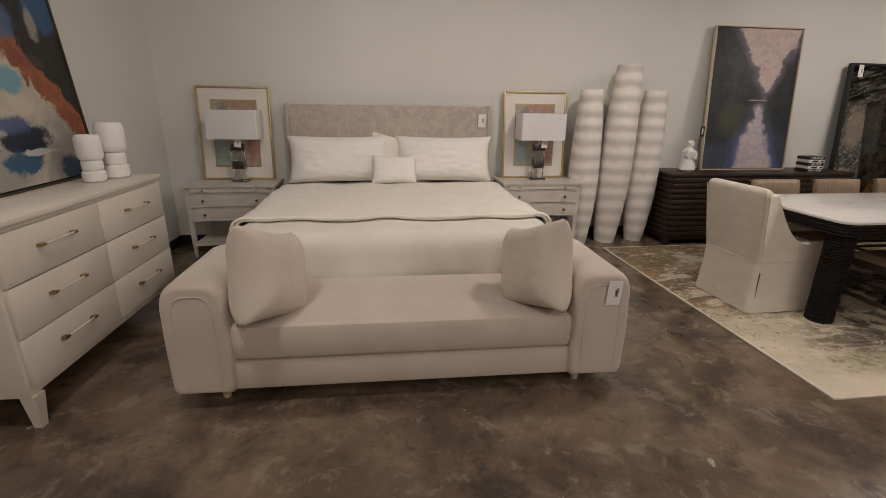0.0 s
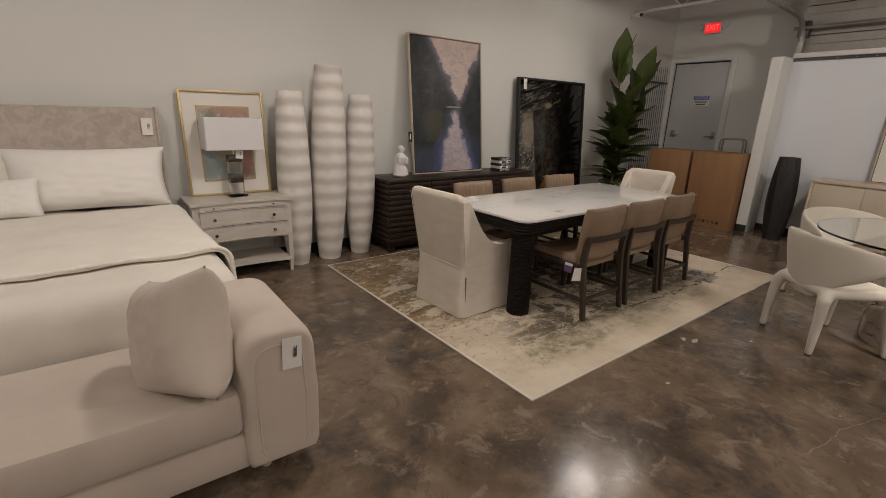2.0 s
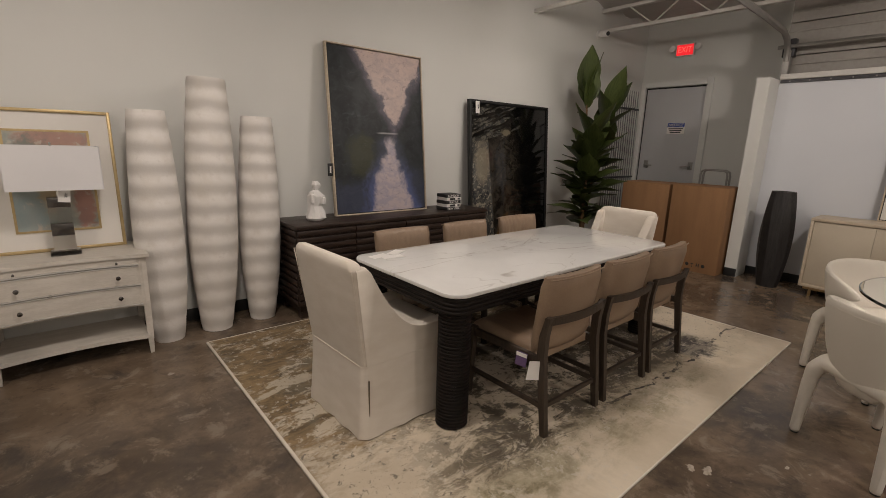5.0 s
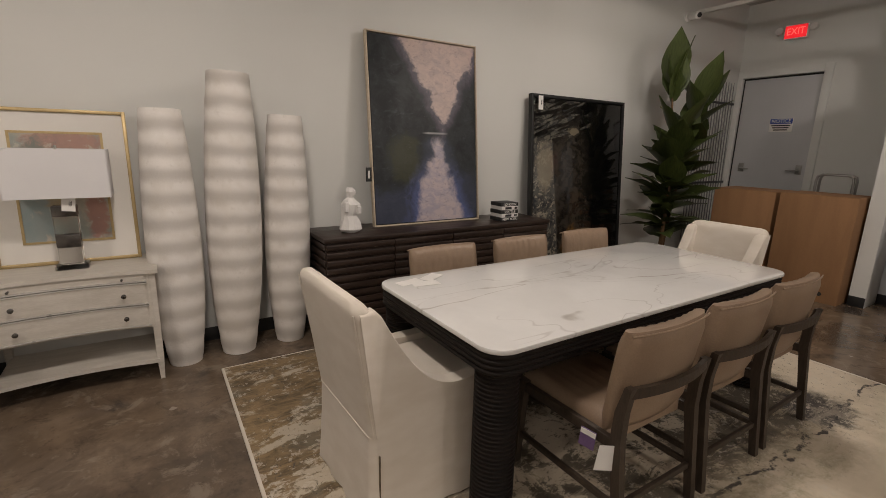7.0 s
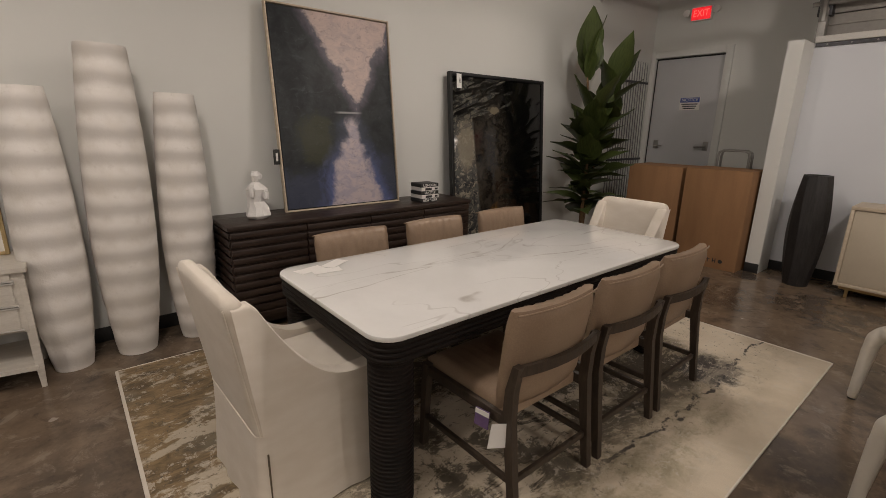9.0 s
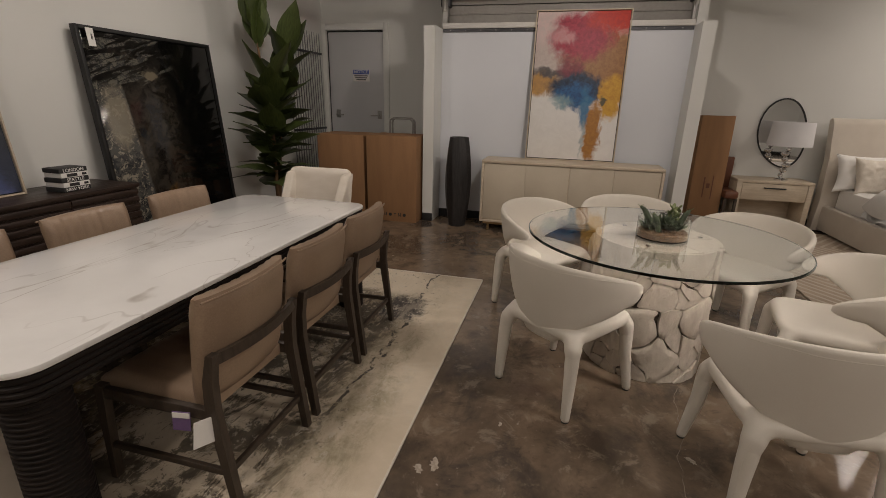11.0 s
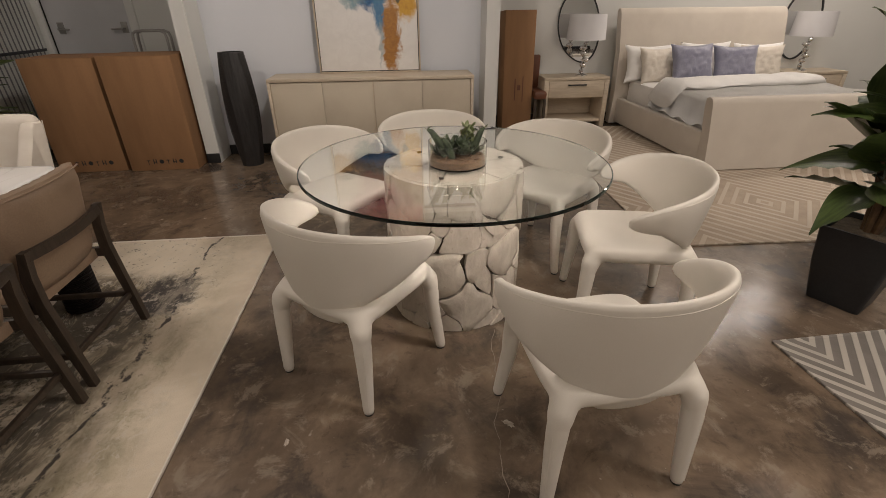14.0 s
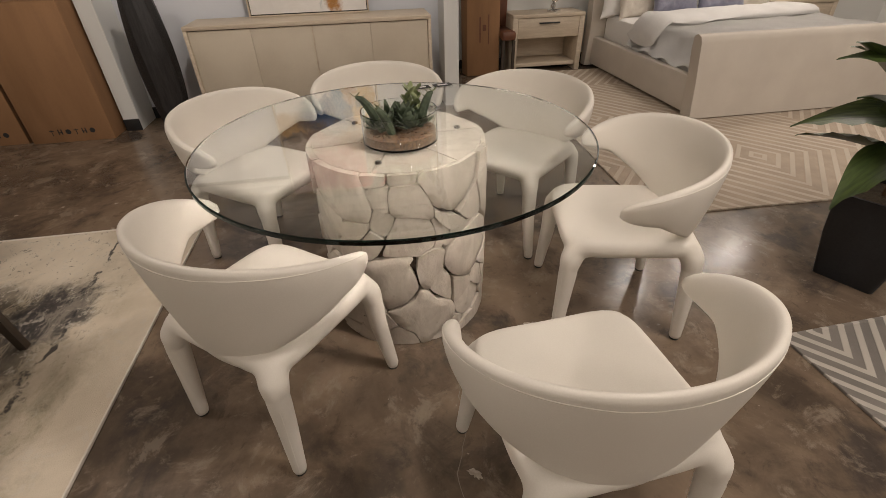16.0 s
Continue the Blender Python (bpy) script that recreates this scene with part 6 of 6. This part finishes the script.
for s in tops:
    poly = [((PR - 0.022) * math.cos(2 * math.pi * i / 40), (PR - 0.022) * math.sin(2 * math.pi * i / 40)) for i in range(40)]
    for q in tops:
        if q != s:
            nx, ny = q[0] - s[0], q[1] - s[1]
            L = math.hypot(nx, ny)
            poly = clip(poly, (s[0] + q[0]) / 2 - nx / L * 0.0015, (s[1] + q[1]) / 2 - ny / L * 0.0015, nx / L, ny / L)
    cx, cy = sum(p[0] for p in poly) / len(poly), sum(p[1] for p in poly) / len(poly)
    part("top_block", rings(B(), [[(cx + (x - cx) * k, cy + (y - cy) * k, z) for x, y in poly] for z, k in ((PH - 0.05, 1), (PH - 0.004, 1), (PH, 0.985))]), ROOT, gt)
for k in range(3):
    a = 0.7 + 2.1 * k
    part("glass_pad", lathe(B(), [(0.004, PH), (0.012, PH), (0.012, 0.7478), (0.004, 0.7478)], 12, pose(0.24 * math.cos(a), 0.24 * math.sin(a), 0)), GREY_METAL, gt)


def fused(bm, name, mat, voxel, rounds):
    """One smooth skin round all the closed shapes of a bmesh."""
    tmp = bpy.data.objects.new(name, finish(bm, name, mat, 80))
    scene.collection.objects.link(tmp)
    rm = tmp.modifiers.new("skin", "REMESH")
    rm.mode, rm.voxel_size, rm.use_smooth_shade = "VOXEL", voxel, True
    sm = tmp.modifiers.new("ease", "SMOOTH")
    sm.factor, sm.iterations = 0.5, rounds
    me = bpy.data.meshes.new_from_object(tmp.evaluated_get(bpy.context.evaluated_depsgraph_get()))
    bpy.data.objects.remove(tmp)
    me.name = name
    me.polygons.foreach_set("use_smooth", [True] * len(me.polygons))
    if not me.materials:
        me.materials.append(mat)
    return me


def shell_chair(m):
    """An ivory upholstered chair with a wrap-around back; it faces +y."""
    ob = thing("shell_chair", "ivory leather dining chair with a wrap-around shell back", "dining chair", m, "ivory chairs round the glass table")
    # seat pad
    bm = B()
    rows = []
    def sq(a, r, p=6.0):
        c, s = math.cos(a), math.sin(a)
        k = r / ((abs(c) ** p + abs(s) ** p) ** (1 / p))
        return k * c, k * s
    for z, r in ((0.372, 0.13), (0.380, 0.20), (0.398, 0.236), (0.420, 0.246), (0.440, 0.240), (0.452, 0.222), (0.455, 0.18), (0.449, 0.09)):
        rows.append([(x, y + 0.004, z + 0.012 * (abs(x) / 0.24) ** 2 * (1 if z > 0.43 else 0)) for x, y in (sq(2 * math.pi * i / 48, r) for i in range(48))])
    rings(bm, rows)
    for sx in (-1, 1):
        for sy in (-1, 1):
            path = ((0.06, 0.07, 0.412, 0.026), (0.13, 0.135, 0.417, 0.035), (0.172, 0.178, 0.417, 0.040), (0.198, 0.204, 0.405, 0.043), (0.210, 0.217, 0.378, 0.042), (0.215, 0.222, 0.345, 0.037), (0.217, 0.224, 0.315, 0.030))
            tube(bm, [(sx * x, sy * y, z) for x, y, z, r in path], [r for x, y, z, r in path], 16)
    part("seat", fused(bm, "seat", IVORY, 0.009, 12), IVORY, ob)
    for sx in (-1, 1):
        for sy in (-1, 1):
            fx, fy = (0.250, 0.245) if sy > 0 else (0.228, 0.240)
            path = ((0.214, 0.221, 0.372, 0.030), (0.2155, 0.2225, 0.345, 0.0335), (0.217, 0.224, 0.31, 0.0335), (0.221, 0.228, 0.23, 0.0300), (fx, fy, 0.02, 0.0215), (fx, fy, 0.009, 0.019))
            leg = part("leg", tube(B(), [(sx * x, sy * y, z) for x, y, z, r in path], [r for x, y, z, r in path], 16), IVORY, ob, angle=80)
            part("seam", tube(B(), [(sx * (x + 0.71 * r), sy * (y + 0.71 * r), z) for x, y, z, r in path[2:5]], 0.0016, 5), IVORY, leg)
            part("glide", lathe(B(), [(0.008, 0.0), (0.018, 0.0), (0.018, 0.010), (0.008, 0.010)], 10, pose(sx * fx, sy * fy, 0)), RUBBER_AND_GAP, leg)
    # wrap-around back that narrows to a tail between the rear legs
    bm = B()
    rows = []
    n = 72
    half = radians(108)
    for i in range(n + 1):
        t = 2 * i / n - 1
        a = half * t
        u = abs(t)
        e = max(1 - u ** 8, 0.0) ** 0.5
        top = 0.778 - 0.115 * u ** 2.2
        tail = min(1, max(0, (u - 0.17) / 0.10))
        low = 0.352 + 0.062 * tail * tail * (3 - 2 * tail) + 0.165 * min(1, max(0, (u - 0.24) / 0.52)) ** 0.9
        zc, hh = (top + low) / 2, max((top - low) / 2 * (0.22 + 0.78 * e) * (1 if u < 0.999 else 0.4), 0.012)
        ring = []
        for k in range(24):
            b = 2 * math.pi * k / 24
            cz, cr = math.sin(b), math.cos(b)
            z = zc + hh * math.copysign(abs(cz) ** 0.72, cz)
            th = 0.022 * (0.35 + 0.65 * e)
            flare = 0.268 + 0.084 * (max(z - 0.36, 0) / 0.42) ** 0.85 - 0.014 * u ** 3
            r = flare + th * math.copysign(abs(cr) ** 0.72, cr)
            ring.append((r * math.sin(a) * 1.03, -r * math.cos(a) * 0.88 + 0.028, z))
        rows.append(ring)
    back = part("backrest", rings(bm, rows), IVORY, ob, angle=80)
    bm = B()
    line = []
    for k in range(3, n - 2):
        p = [Vector(v) for v in rows[k]]
        line.append((p[3] + p[4]) / 2)
    tube(bm, line, 0.0016, 5)
    part("seam", bm, IVORY, back)
    return ob


sc = shell_chair(pose(4.795, 1.285, 0, 0, 0, -90 - 38))
SHELL = [(4.290, 0.462, 4 - 90), (5.045, -0.01, 78 - 90), (5.77, 0.19, 132 - 90), (5.78, 1.46, 233 - 90), (6.15, 0.86, 180 - 90)]
for x, y, a in SHELL:
    copy_thing(sc, pose(x, y, 0, 0, 0, a))

# bowl of succulents on the glass
bw = thing("succulent_bowl", "round glass bowl of succulents over copper pebbles", "plant", pose(GX - 0.06, GY - 0.01, 0.7635))
bm = B()
lathe(bm, [(0.01, 0.0), (0.128, 0.0), (0.134, 0.004), (0.134, 0.11), (0.130, 0.11), (0.130, 0.008), (0.01, 0.006)], 40)
ob = part("bowl", bm, GLASS, bw, "clear glass bowl")
ob.visible_shadow = False
bm = B()
lathe(bm, [(0.01, 0.009), (0.1285, 0.009), (0.1285, 0.038), (0.12, 0.044), (0.01, 0.046)], 40)
part("pebble_bed", bm, PEBBLE, bw)
random.seed(8)
for k in range(90):
    a = 2 * math.pi * random.random()
    r = 0.118 * random.random() ** 0.5
    bm = B()
    s = random.uniform(0.005, 0.009)
    bmesh.ops.create_icosphere(bm, subdivisions=1, radius=s, matrix=pose(r * math.cos(a), r * math.sin(a), 0.046, 0, 0, 30 * k) @ Matrix.Diagonal((1, 0.8, 0.7, 1)))
    part("pebble", bm, PEBBLE, bw)
sleaf = {}
for key, L, W, mt in (("rosette", 0.07, 0.036, SUCC), ("spear", 0.085, 0.03, SUCC), ("pale", 0.035, 0.02, SUCC_LIGHT)):
    bm = B()
    rows = []
    for k in range(7):
        t = k / 6
        wd = W / 2 * math.sin(math.pi * (0.12 + 0.83 * t)) ** 0.7
        z = 0.25 * L * t * t
        rows.append([(L * t, -wd, z + 0.2 * wd), (L * t, 0, z - 0.15 * wd), (L * t, wd, z + 0.2 * wd), (L * t, 0, z + 0.35 * wd)])
    sleaf[key] = finish(rings(bm, rows), "succulent_leaf", mt, 80)
for cx, cy, z, n, key in ((0.02, -0.02, 0.07, 22, "rosette"), (-0.04, -0.03, 0.055, 16, "rosette"), (0.06, 0.03, 0.06, 10, "spear"), (-0.02, 0.045, 0.055, 8, "spear"), (0.0, 0.0, 0.05, 8, "rosette"), (-0.01, 0.08, 0.05, 10, "rosette"), (0.0, -0.075, 0.05, 12, "rosette")):
    for k in range(n):
        part("succulent_leaf", sleaf[key], SUCC, bw, m=aim(cx, cy, z, 137.5 * k, 4 + 52 * k / n, random.uniform(-10, 10)) @ Matrix.Scale(random.uniform(0.7, 1.0), 4))
for cx, cy, lx, ly, h in ((-0.03, 0.06, -0.02, 0.08, 0.13), (-0.06, 0.03, -0.04, 0.05, 0.10), (0.0, -0.07, -0.01, -0.05, 0.12)):
    bm = B()
    tube(bm, [(cx + lx * k / 5, cy + ly * k / 5, 0.045 + h * math.sin(k / 5 * 1.5)) for k in range(6)], [0.014, 0.016, 0.016, 0.014, 0.011, 0.005], 8)
    part("trailing_stem", bm, SUCC, bw)
    for k in range(30):
        t = (k % 6) / 5
        part("succulent_leaf", sleaf["pale"], SUCC_LIGHT, bw, m=aim(cx + lx * t, cy + ly * t, 0.045 + h * math.sin(t * 1.5), 60 * (k // 6) + 20 * k, 30, 0) @ Matrix.Diagonal((0.6, 0.6, 0.6, 1)))
for k in range(36):
    t = (k // 4) / 9
    part("succulent_leaf", sleaf["pale"], SUCC_LIGHT, bw, m=aim(0.06 - 0.02 * t + 0.02 * math.sin(k), -0.055 + 0.02 * math.cos(k * 2), 0.07 + 0.095 * t, 137 * k, 35, 0))
sg = thing("black_tag", "black printed tag card lying on the glass", "card", pose(5.86, 0.66, 0.7637, 0, 0, -80), "glass table tags")
part("card", boxes(((0, 0, 0.001), (0.09, 0.05, 0.0015)), ((0.11, 0, 0.001), (0.09, 0.05, 0.0015))), INK, sg)
part("print", boxes(((0, 0, 0.0022), (0.05, 0.015, 0.0005)), ((0.11, 0, 0.0022), (0.05, 0.015, 0.0005))), PAPER, sg)

# ---- the near planter ----
np2 = thing("potted_plant", "leafy plant in a tapered square black planter", "plant", pose(5.0, -1.24, 0, 0, 0, 28))
bm = B()
rings(bm, [[(x, y, z) for x, y in rrect(s, s, 0.02, 3)] for s, z in ((0.22, 0.0), (0.235, 0.0), (0.30, 0.22), (0.33, 0.40), (0.335, 0.42), (0.31, 0.42), (0.30, 0.38), (0.1, 0.375))])
part("planter", bm, BLACK_POT, np2)
bm = B()
rings(bm, [[(x, y, z) for x, y in rrect(s, s, 0.02, 3)] for s, z in ((0.29, 0.376), (0.28, 0.396), (0.1, 0.402))])
part("moss", bm, MOSS_AND_PLEAT, np2)
random.seed(33)
big = [leaf_mesh("leaf", L, W, D, LEAF2, 14) for L, W, D in ((0.36, 0.24, 0.34), (0.37, 0.21, 0.62), (0.33, 0.22, 0.22))]
for s in range(5):
    a = 72 * s
    lx, ly, h = 0.09 * math.cos(radians(a)), 0.09 * math.sin(radians(a)), 0.95 + 0.16 * (s % 3)
    bm = B()
    tube(bm, [(lx * 0.3 + lx * (k / 5) ** 1.5, ly * 0.3 + ly * (k / 5) ** 1.5, 0.395 + (h - 0.395) * k / 5) for k in range(6)], [0.018 - 0.002 * k for k in range(6)], 8)
    part("stem", bm, STEM, np2)
    for k in range(6):
        t = 0.30 + 0.14 * k
        part("leaf", big[(k + s) % 3], LEAF2, np2, m=aim(lx * 0.3 + lx * t ** 1.5, ly * 0.3 + ly * t ** 1.5, 0.395 + (h - 0.395) * min(t, 1), a + 130 * k + random.uniform(-20, 20), 18 + 11 * k + random.uniform(-8, 8), random.uniform(-25, 25)))

# low leaves that hang out over the rim
for z, az, el, k in ((0.70, 92, 8, 1), (0.78, 62, 28, 0), (0.92, 100, 34, 2), (0.84, 128, 20, 0), (1.05, 74, 44, 2), (0.72, 20, 16, 1), (0.90, -30, 30, 0)):
    part("leaf", big[k], LEAF2, np2, m=aim(0.03 * math.cos(radians(az)), 0.03 * math.sin(radians(az)), z, az, el, 58 if 40 < az < 140 else -20))

# ---- second bedroom display ----
def bed_two():
    ob = thing("bed", "oatmeal upholstered sleigh bed with a low curved footboard", "bed", pose(0, -2.80, 0))
    w = 2.08
    prof = [(9.10, 0.02), (9.06, 0.4), (9.10, 0.9), (9.20, 1.30), (9.235, 1.36), (9.28, 1.375), (9.32, 1.35), (9.31, 1.28), (9.22, 0.9), (9.20, 0.4), (9.22, 0.02)]
    part("headboard", rings(B(), [[(x, y, z) for x, z in prof] for y in (-w / 2 - 0.05, -w / 2 - 0.03, w / 2 + 0.03, w / 2 + 0.05)]), BED2, ob, "tall padded headboard leaning back", angle=50)
    prof = [(7.06, 0.02), (7.10, 0.3), (7.16, 0.60), (7.185, 0.645), (7.23, 0.66), (7.27, 0.64), (7.27, 0.56), (7.22, 0.3), (7.20, 0.02)]
    part("footboard", rings(B(), [[(x, y, z) for x, z in prof] for y in (-w / 2, -w / 2 + 0.015, w / 2 - 0.015, w / 2)]), BED2, ob, "low padded footboard", angle=50)
    for s in (-1, 1):
        part("side_rail", boxes(span(7.21, 9.09, s * (w / 2 - 0.05) - 0.045, s * (w / 2 - 0.05) + 0.045, 0.04, 0.34), bevel=0.02), BED2, ob)
    part("mattress", boxes(span(7.28, 9.05, -w / 2 + 0.10, w / 2 - 0.10, 0.28, 0.57), bevel=0.06), PILLOW_W, ob)


bed_two()
bm = B()
rows = []
for j in range(25):
    x = 7.27 + 1.12 * j / 24
    row = []
    for i in range(41):
        y = -3.785 + 1.97 * i / 40
        e = min(1, 1.97 * min(i / 40, 1 - i / 40) / 0.10)
        z = 0.36 + 0.255 * math.sin(math.pi / 2 * e) ** 0.5 + 0.022 * noise.noise(Vector((x * 4, y * 4, 2))) + 0.02 * (1 - e) * math.sin(x * 19)
        row.append((x, y, z))
    rows.append(row)
rings(bm, rows, False, False)
bmesh.ops.solidify(bm, geom=list(bm.faces), thickness=0.025)
thing("coverlet", "grey quilted coverlet spread over the foot of the bed", "bedding", bm=bm, mat=COVERLET, angle=80)
bm = B()
rows = []
for i in range(31):
    y = -3.80 + 1.99 * i / 30
    row = []
    for k in range(16):
        a = 2 * math.pi * k / 16
        row.append((8.25 + 0.26 * math.cos(a) + 0.05 * noise.noise(Vector((y * 2, 3, 0))) - 0.12 * (y + 2.8), y, 0.635 + 0.062 * math.sin(a) - 0.16 * max(0, abs(y + 2.8) - 0.88) / 0.11 + 0.02 * noise.noise(Vector((y * 5, a, 0)))))
    rows.append(row)
thing("folded_quilt", "grey quilt rolled back across the bed", "bedding", bm=rings(bm, rows), mat=COVERLET, angle=80)
for x, y, z, w, h, t, mt, rz, rx, label in (
        (8.98, -2.06, 0.76, 0.62, 0.40, 0.16, PILLOW_W, -88, -14, "white pillow against the headboard"), (8.98, -2.78, 0.77, 0.62, 0.42, 0.16, PILLOW_W, -90, -14, "white pillow against the headboard"), (8.98, -3.48, 0.76, 0.62, 0.40, 0.16, PILLOW_W, -92, -14, "white pillow against the headboard"),
        (8.84, -2.10, 0.75, 0.44, 0.38, 0.14, CREAM_SATIN, -84, -18, "cream satin pillow on the bed"), (8.84, -3.44, 0.75, 0.50, 0.40, 0.14, CREAM_SATIN, -98, -18, "cream satin pillow on the bed"),
        (8.70, -2.45, 0.77, 0.52, 0.44, 0.16, LAVENDER, -86, -20, "lavender satin pillow with a ruffled edge"), (8.68, -2.98, 0.76, 0.52, 0.42, 0.16, LAVENDER, -95, -20, "lavender satin pillow with a ruffled edge")):
    thing("bed_pillow", label, "pillow", pose(x, y, z, 0, 0, rz) @ pose(0, 0, 0, rx), "sleigh bed pillows", pillow(B(), w + 0.04, h + 0.05, t, seed=x + y * 3, wrinkle=0.012, pinch=0.13, n=22), mt, angle=70)


def stand_two(m):
    ob = thing("nightstand", "bleached oak nightstand with one drawer and open shelf", "nightstand", m, "oak nightstands")
    w, d, h = 0.84, 0.40, 0.615
    for x0, x1, y0, y1, z0, z1 in ((-d / 2, d / 2, -w / 2, w / 2, h - 0.035, h), (-d / 2, d / 2, -w / 2, -w / 2 + 0.06, 0, h - 0.036), (-d / 2, d / 2, w / 2 - 0.06, w / 2, 0, h - 0.036), (-d / 2 + 0.02, d / 2, -w / 2 + 0.061, w / 2 - 0.061, 0.06, 0.10), (d / 2 - 0.02, d / 2, -w / 2 + 0.061, w / 2 - 0.061, 0.101, h - 0.036)):
        part("panel", boxes(span(x0, x1, y0, y1, z0, z1), bevel=0.004), BLEACHED, ob)
    dr = part("drawer", boxes(span(-d / 2 + 0.004, d / 2 - 0.022, -w / 2 + 0.064, w / 2 - 0.064, 0.37, h - 0.04), bevel=0.003), BLEACHED, ob)
    part("handle", boxes(((-d / 2 - 0.012, 0, 0.525), (0.022, 0.24, 0.014)), bevel=0.003), INK, dr, "black bar handle")
    return ob


s2 = stand_two(pose(9.205, -1.18, 0))
copy_thing(s2, pose(9.205, -4.42, 0))


def stacked_lamp(m):
    ob = thing("table_lamp", "silver stacked-pebble table lamp with a white drum shade", "table lamp", m, "silver lamps")
    random.seed(4)
    prof = [(0.03, 0), (0.075, 0), (0.075, 0.02), (0.025, 0.03)]
    part("base", lathe(B(), prof, 20), CHROME, ob)
    z = 0.03
    for k, (r, h) in enumerate(((0.03, 0.06), (0.042, 0.07), (0.05, 0.06), (0.036, 0.08), (0.05, 0.06), (0.03, 0.05))):
        part("pebble", lathe(B(), [(r * math.sin(math.pi * (0.1 + 0.8 * i / 8)), h * i / 8) for i in range(9)], 16, pose(0.012 * math.sin(k * 2.2), 0.014 * math.cos(k * 1.7), z, 5 * math.sin(k), 0, 0)), CHROME, ob)
        z += h * 0.98
    bm = B()
    rings(bm, [[(r * math.cos(2 * math.pi * i / 36), r * math.sin(2 * math.pi * i / 36), zz) for i in range(36)] for r, zz in ((0.235, 0.42), (0.215, 0.70), (0.21, 0.70), (0.23, 0.42), (0.235, 0.42))], caps=False)
    part("shade", bm, SHADE, ob, "white drum shade")
    part("rod", tube(B(), [(0, 0, 0.39), (0, 0, 0.69)], 0.006, 8), CHROME, ob)
    return ob


l2 = stacked_lamp(pose(9.14, -1.27, 0.616))
copy_thing(l2, pose(9.14, -4.25, 0.616))


def wall_mirror(m):
    ob = thing("wall_mirror", "irregular oval mirror in a thin black frame", "mirror", m, "oval mirrors")
    out = []
    for i in range(48):
        a = 2 * math.pi * i / 48
        k = 1 + 0.07 * math.sin(2 * a + 0.7) + 0.03 * math.cos(3 * a)
        out.append((0.25 * k * math.cos(a), 0.43 * k * math.sin(a)))
    part("glass", rings(B(), [[(x, y, z) for y, z in out] for x in (-0.012, -0.002)]), MIRROR, ob, "silvered mirror glass")
    rows = []
    for i in range(49):
        y, z = out[i % 48]
        rows.append([(-0.012 + a, y * k, z * k) for a, k in ((-0.012, 1.0), (-0.012, 1.045), (0.01, 1.045), (0.01, 1.0))])
    part("frame", rings(B(), rows, True, False), INK, ob, "thin black metal frame")
    return ob


mi = wall_mirror(pose(XE - 0.004, -1.27, 1.17, -7, 0, 0))
copy_thing(mi, pose(XE - 0.004, -4.28, 1.17, 8, 0, 0))

tb = carton("cardboard_box", "tall narrow brown carton leaning by the wall", pose(9.12, -0.42, 0, 0, 3, 4), 0.38, 0.24, 1.36, False, False)
part("printed_panel", boxes(((-0.1215, 0.04, 0.48), (0.0012, 0.015, 0.26)), ((-0.1215, -0.06, 0.48), (0.0012, 0.012, 0.3))), COGNAC, tb)
part("printed_panel", boxes(((-0.1215, -0.01, 0.50), (0.0012, 0.04, 0.06))), COGNAC, tb)
ch = thing("leather_chair", "cognac leather chair with a dark frame beside the carton", "chair", pose(9.12, -0.70, 0))
part("seat", boxes(((0, 0, 0.42), (0.40, 0.16, 0.10)), bevel=0.03), COGNAC, ch)
part("backrest", boxes(((0.2, 0, 0.66), (0.05, 0.14, 0.40)), bevel=0.02), COGNAC, ch)
for x in (-0.17, 0.19):
    for y in (-0.06, 0.06):
        part("leg", boxes(span(x - 0.015, x + 0.015, y - 0.015, y + 0.015, 0, 0.372)), DARK_OAK, ch)
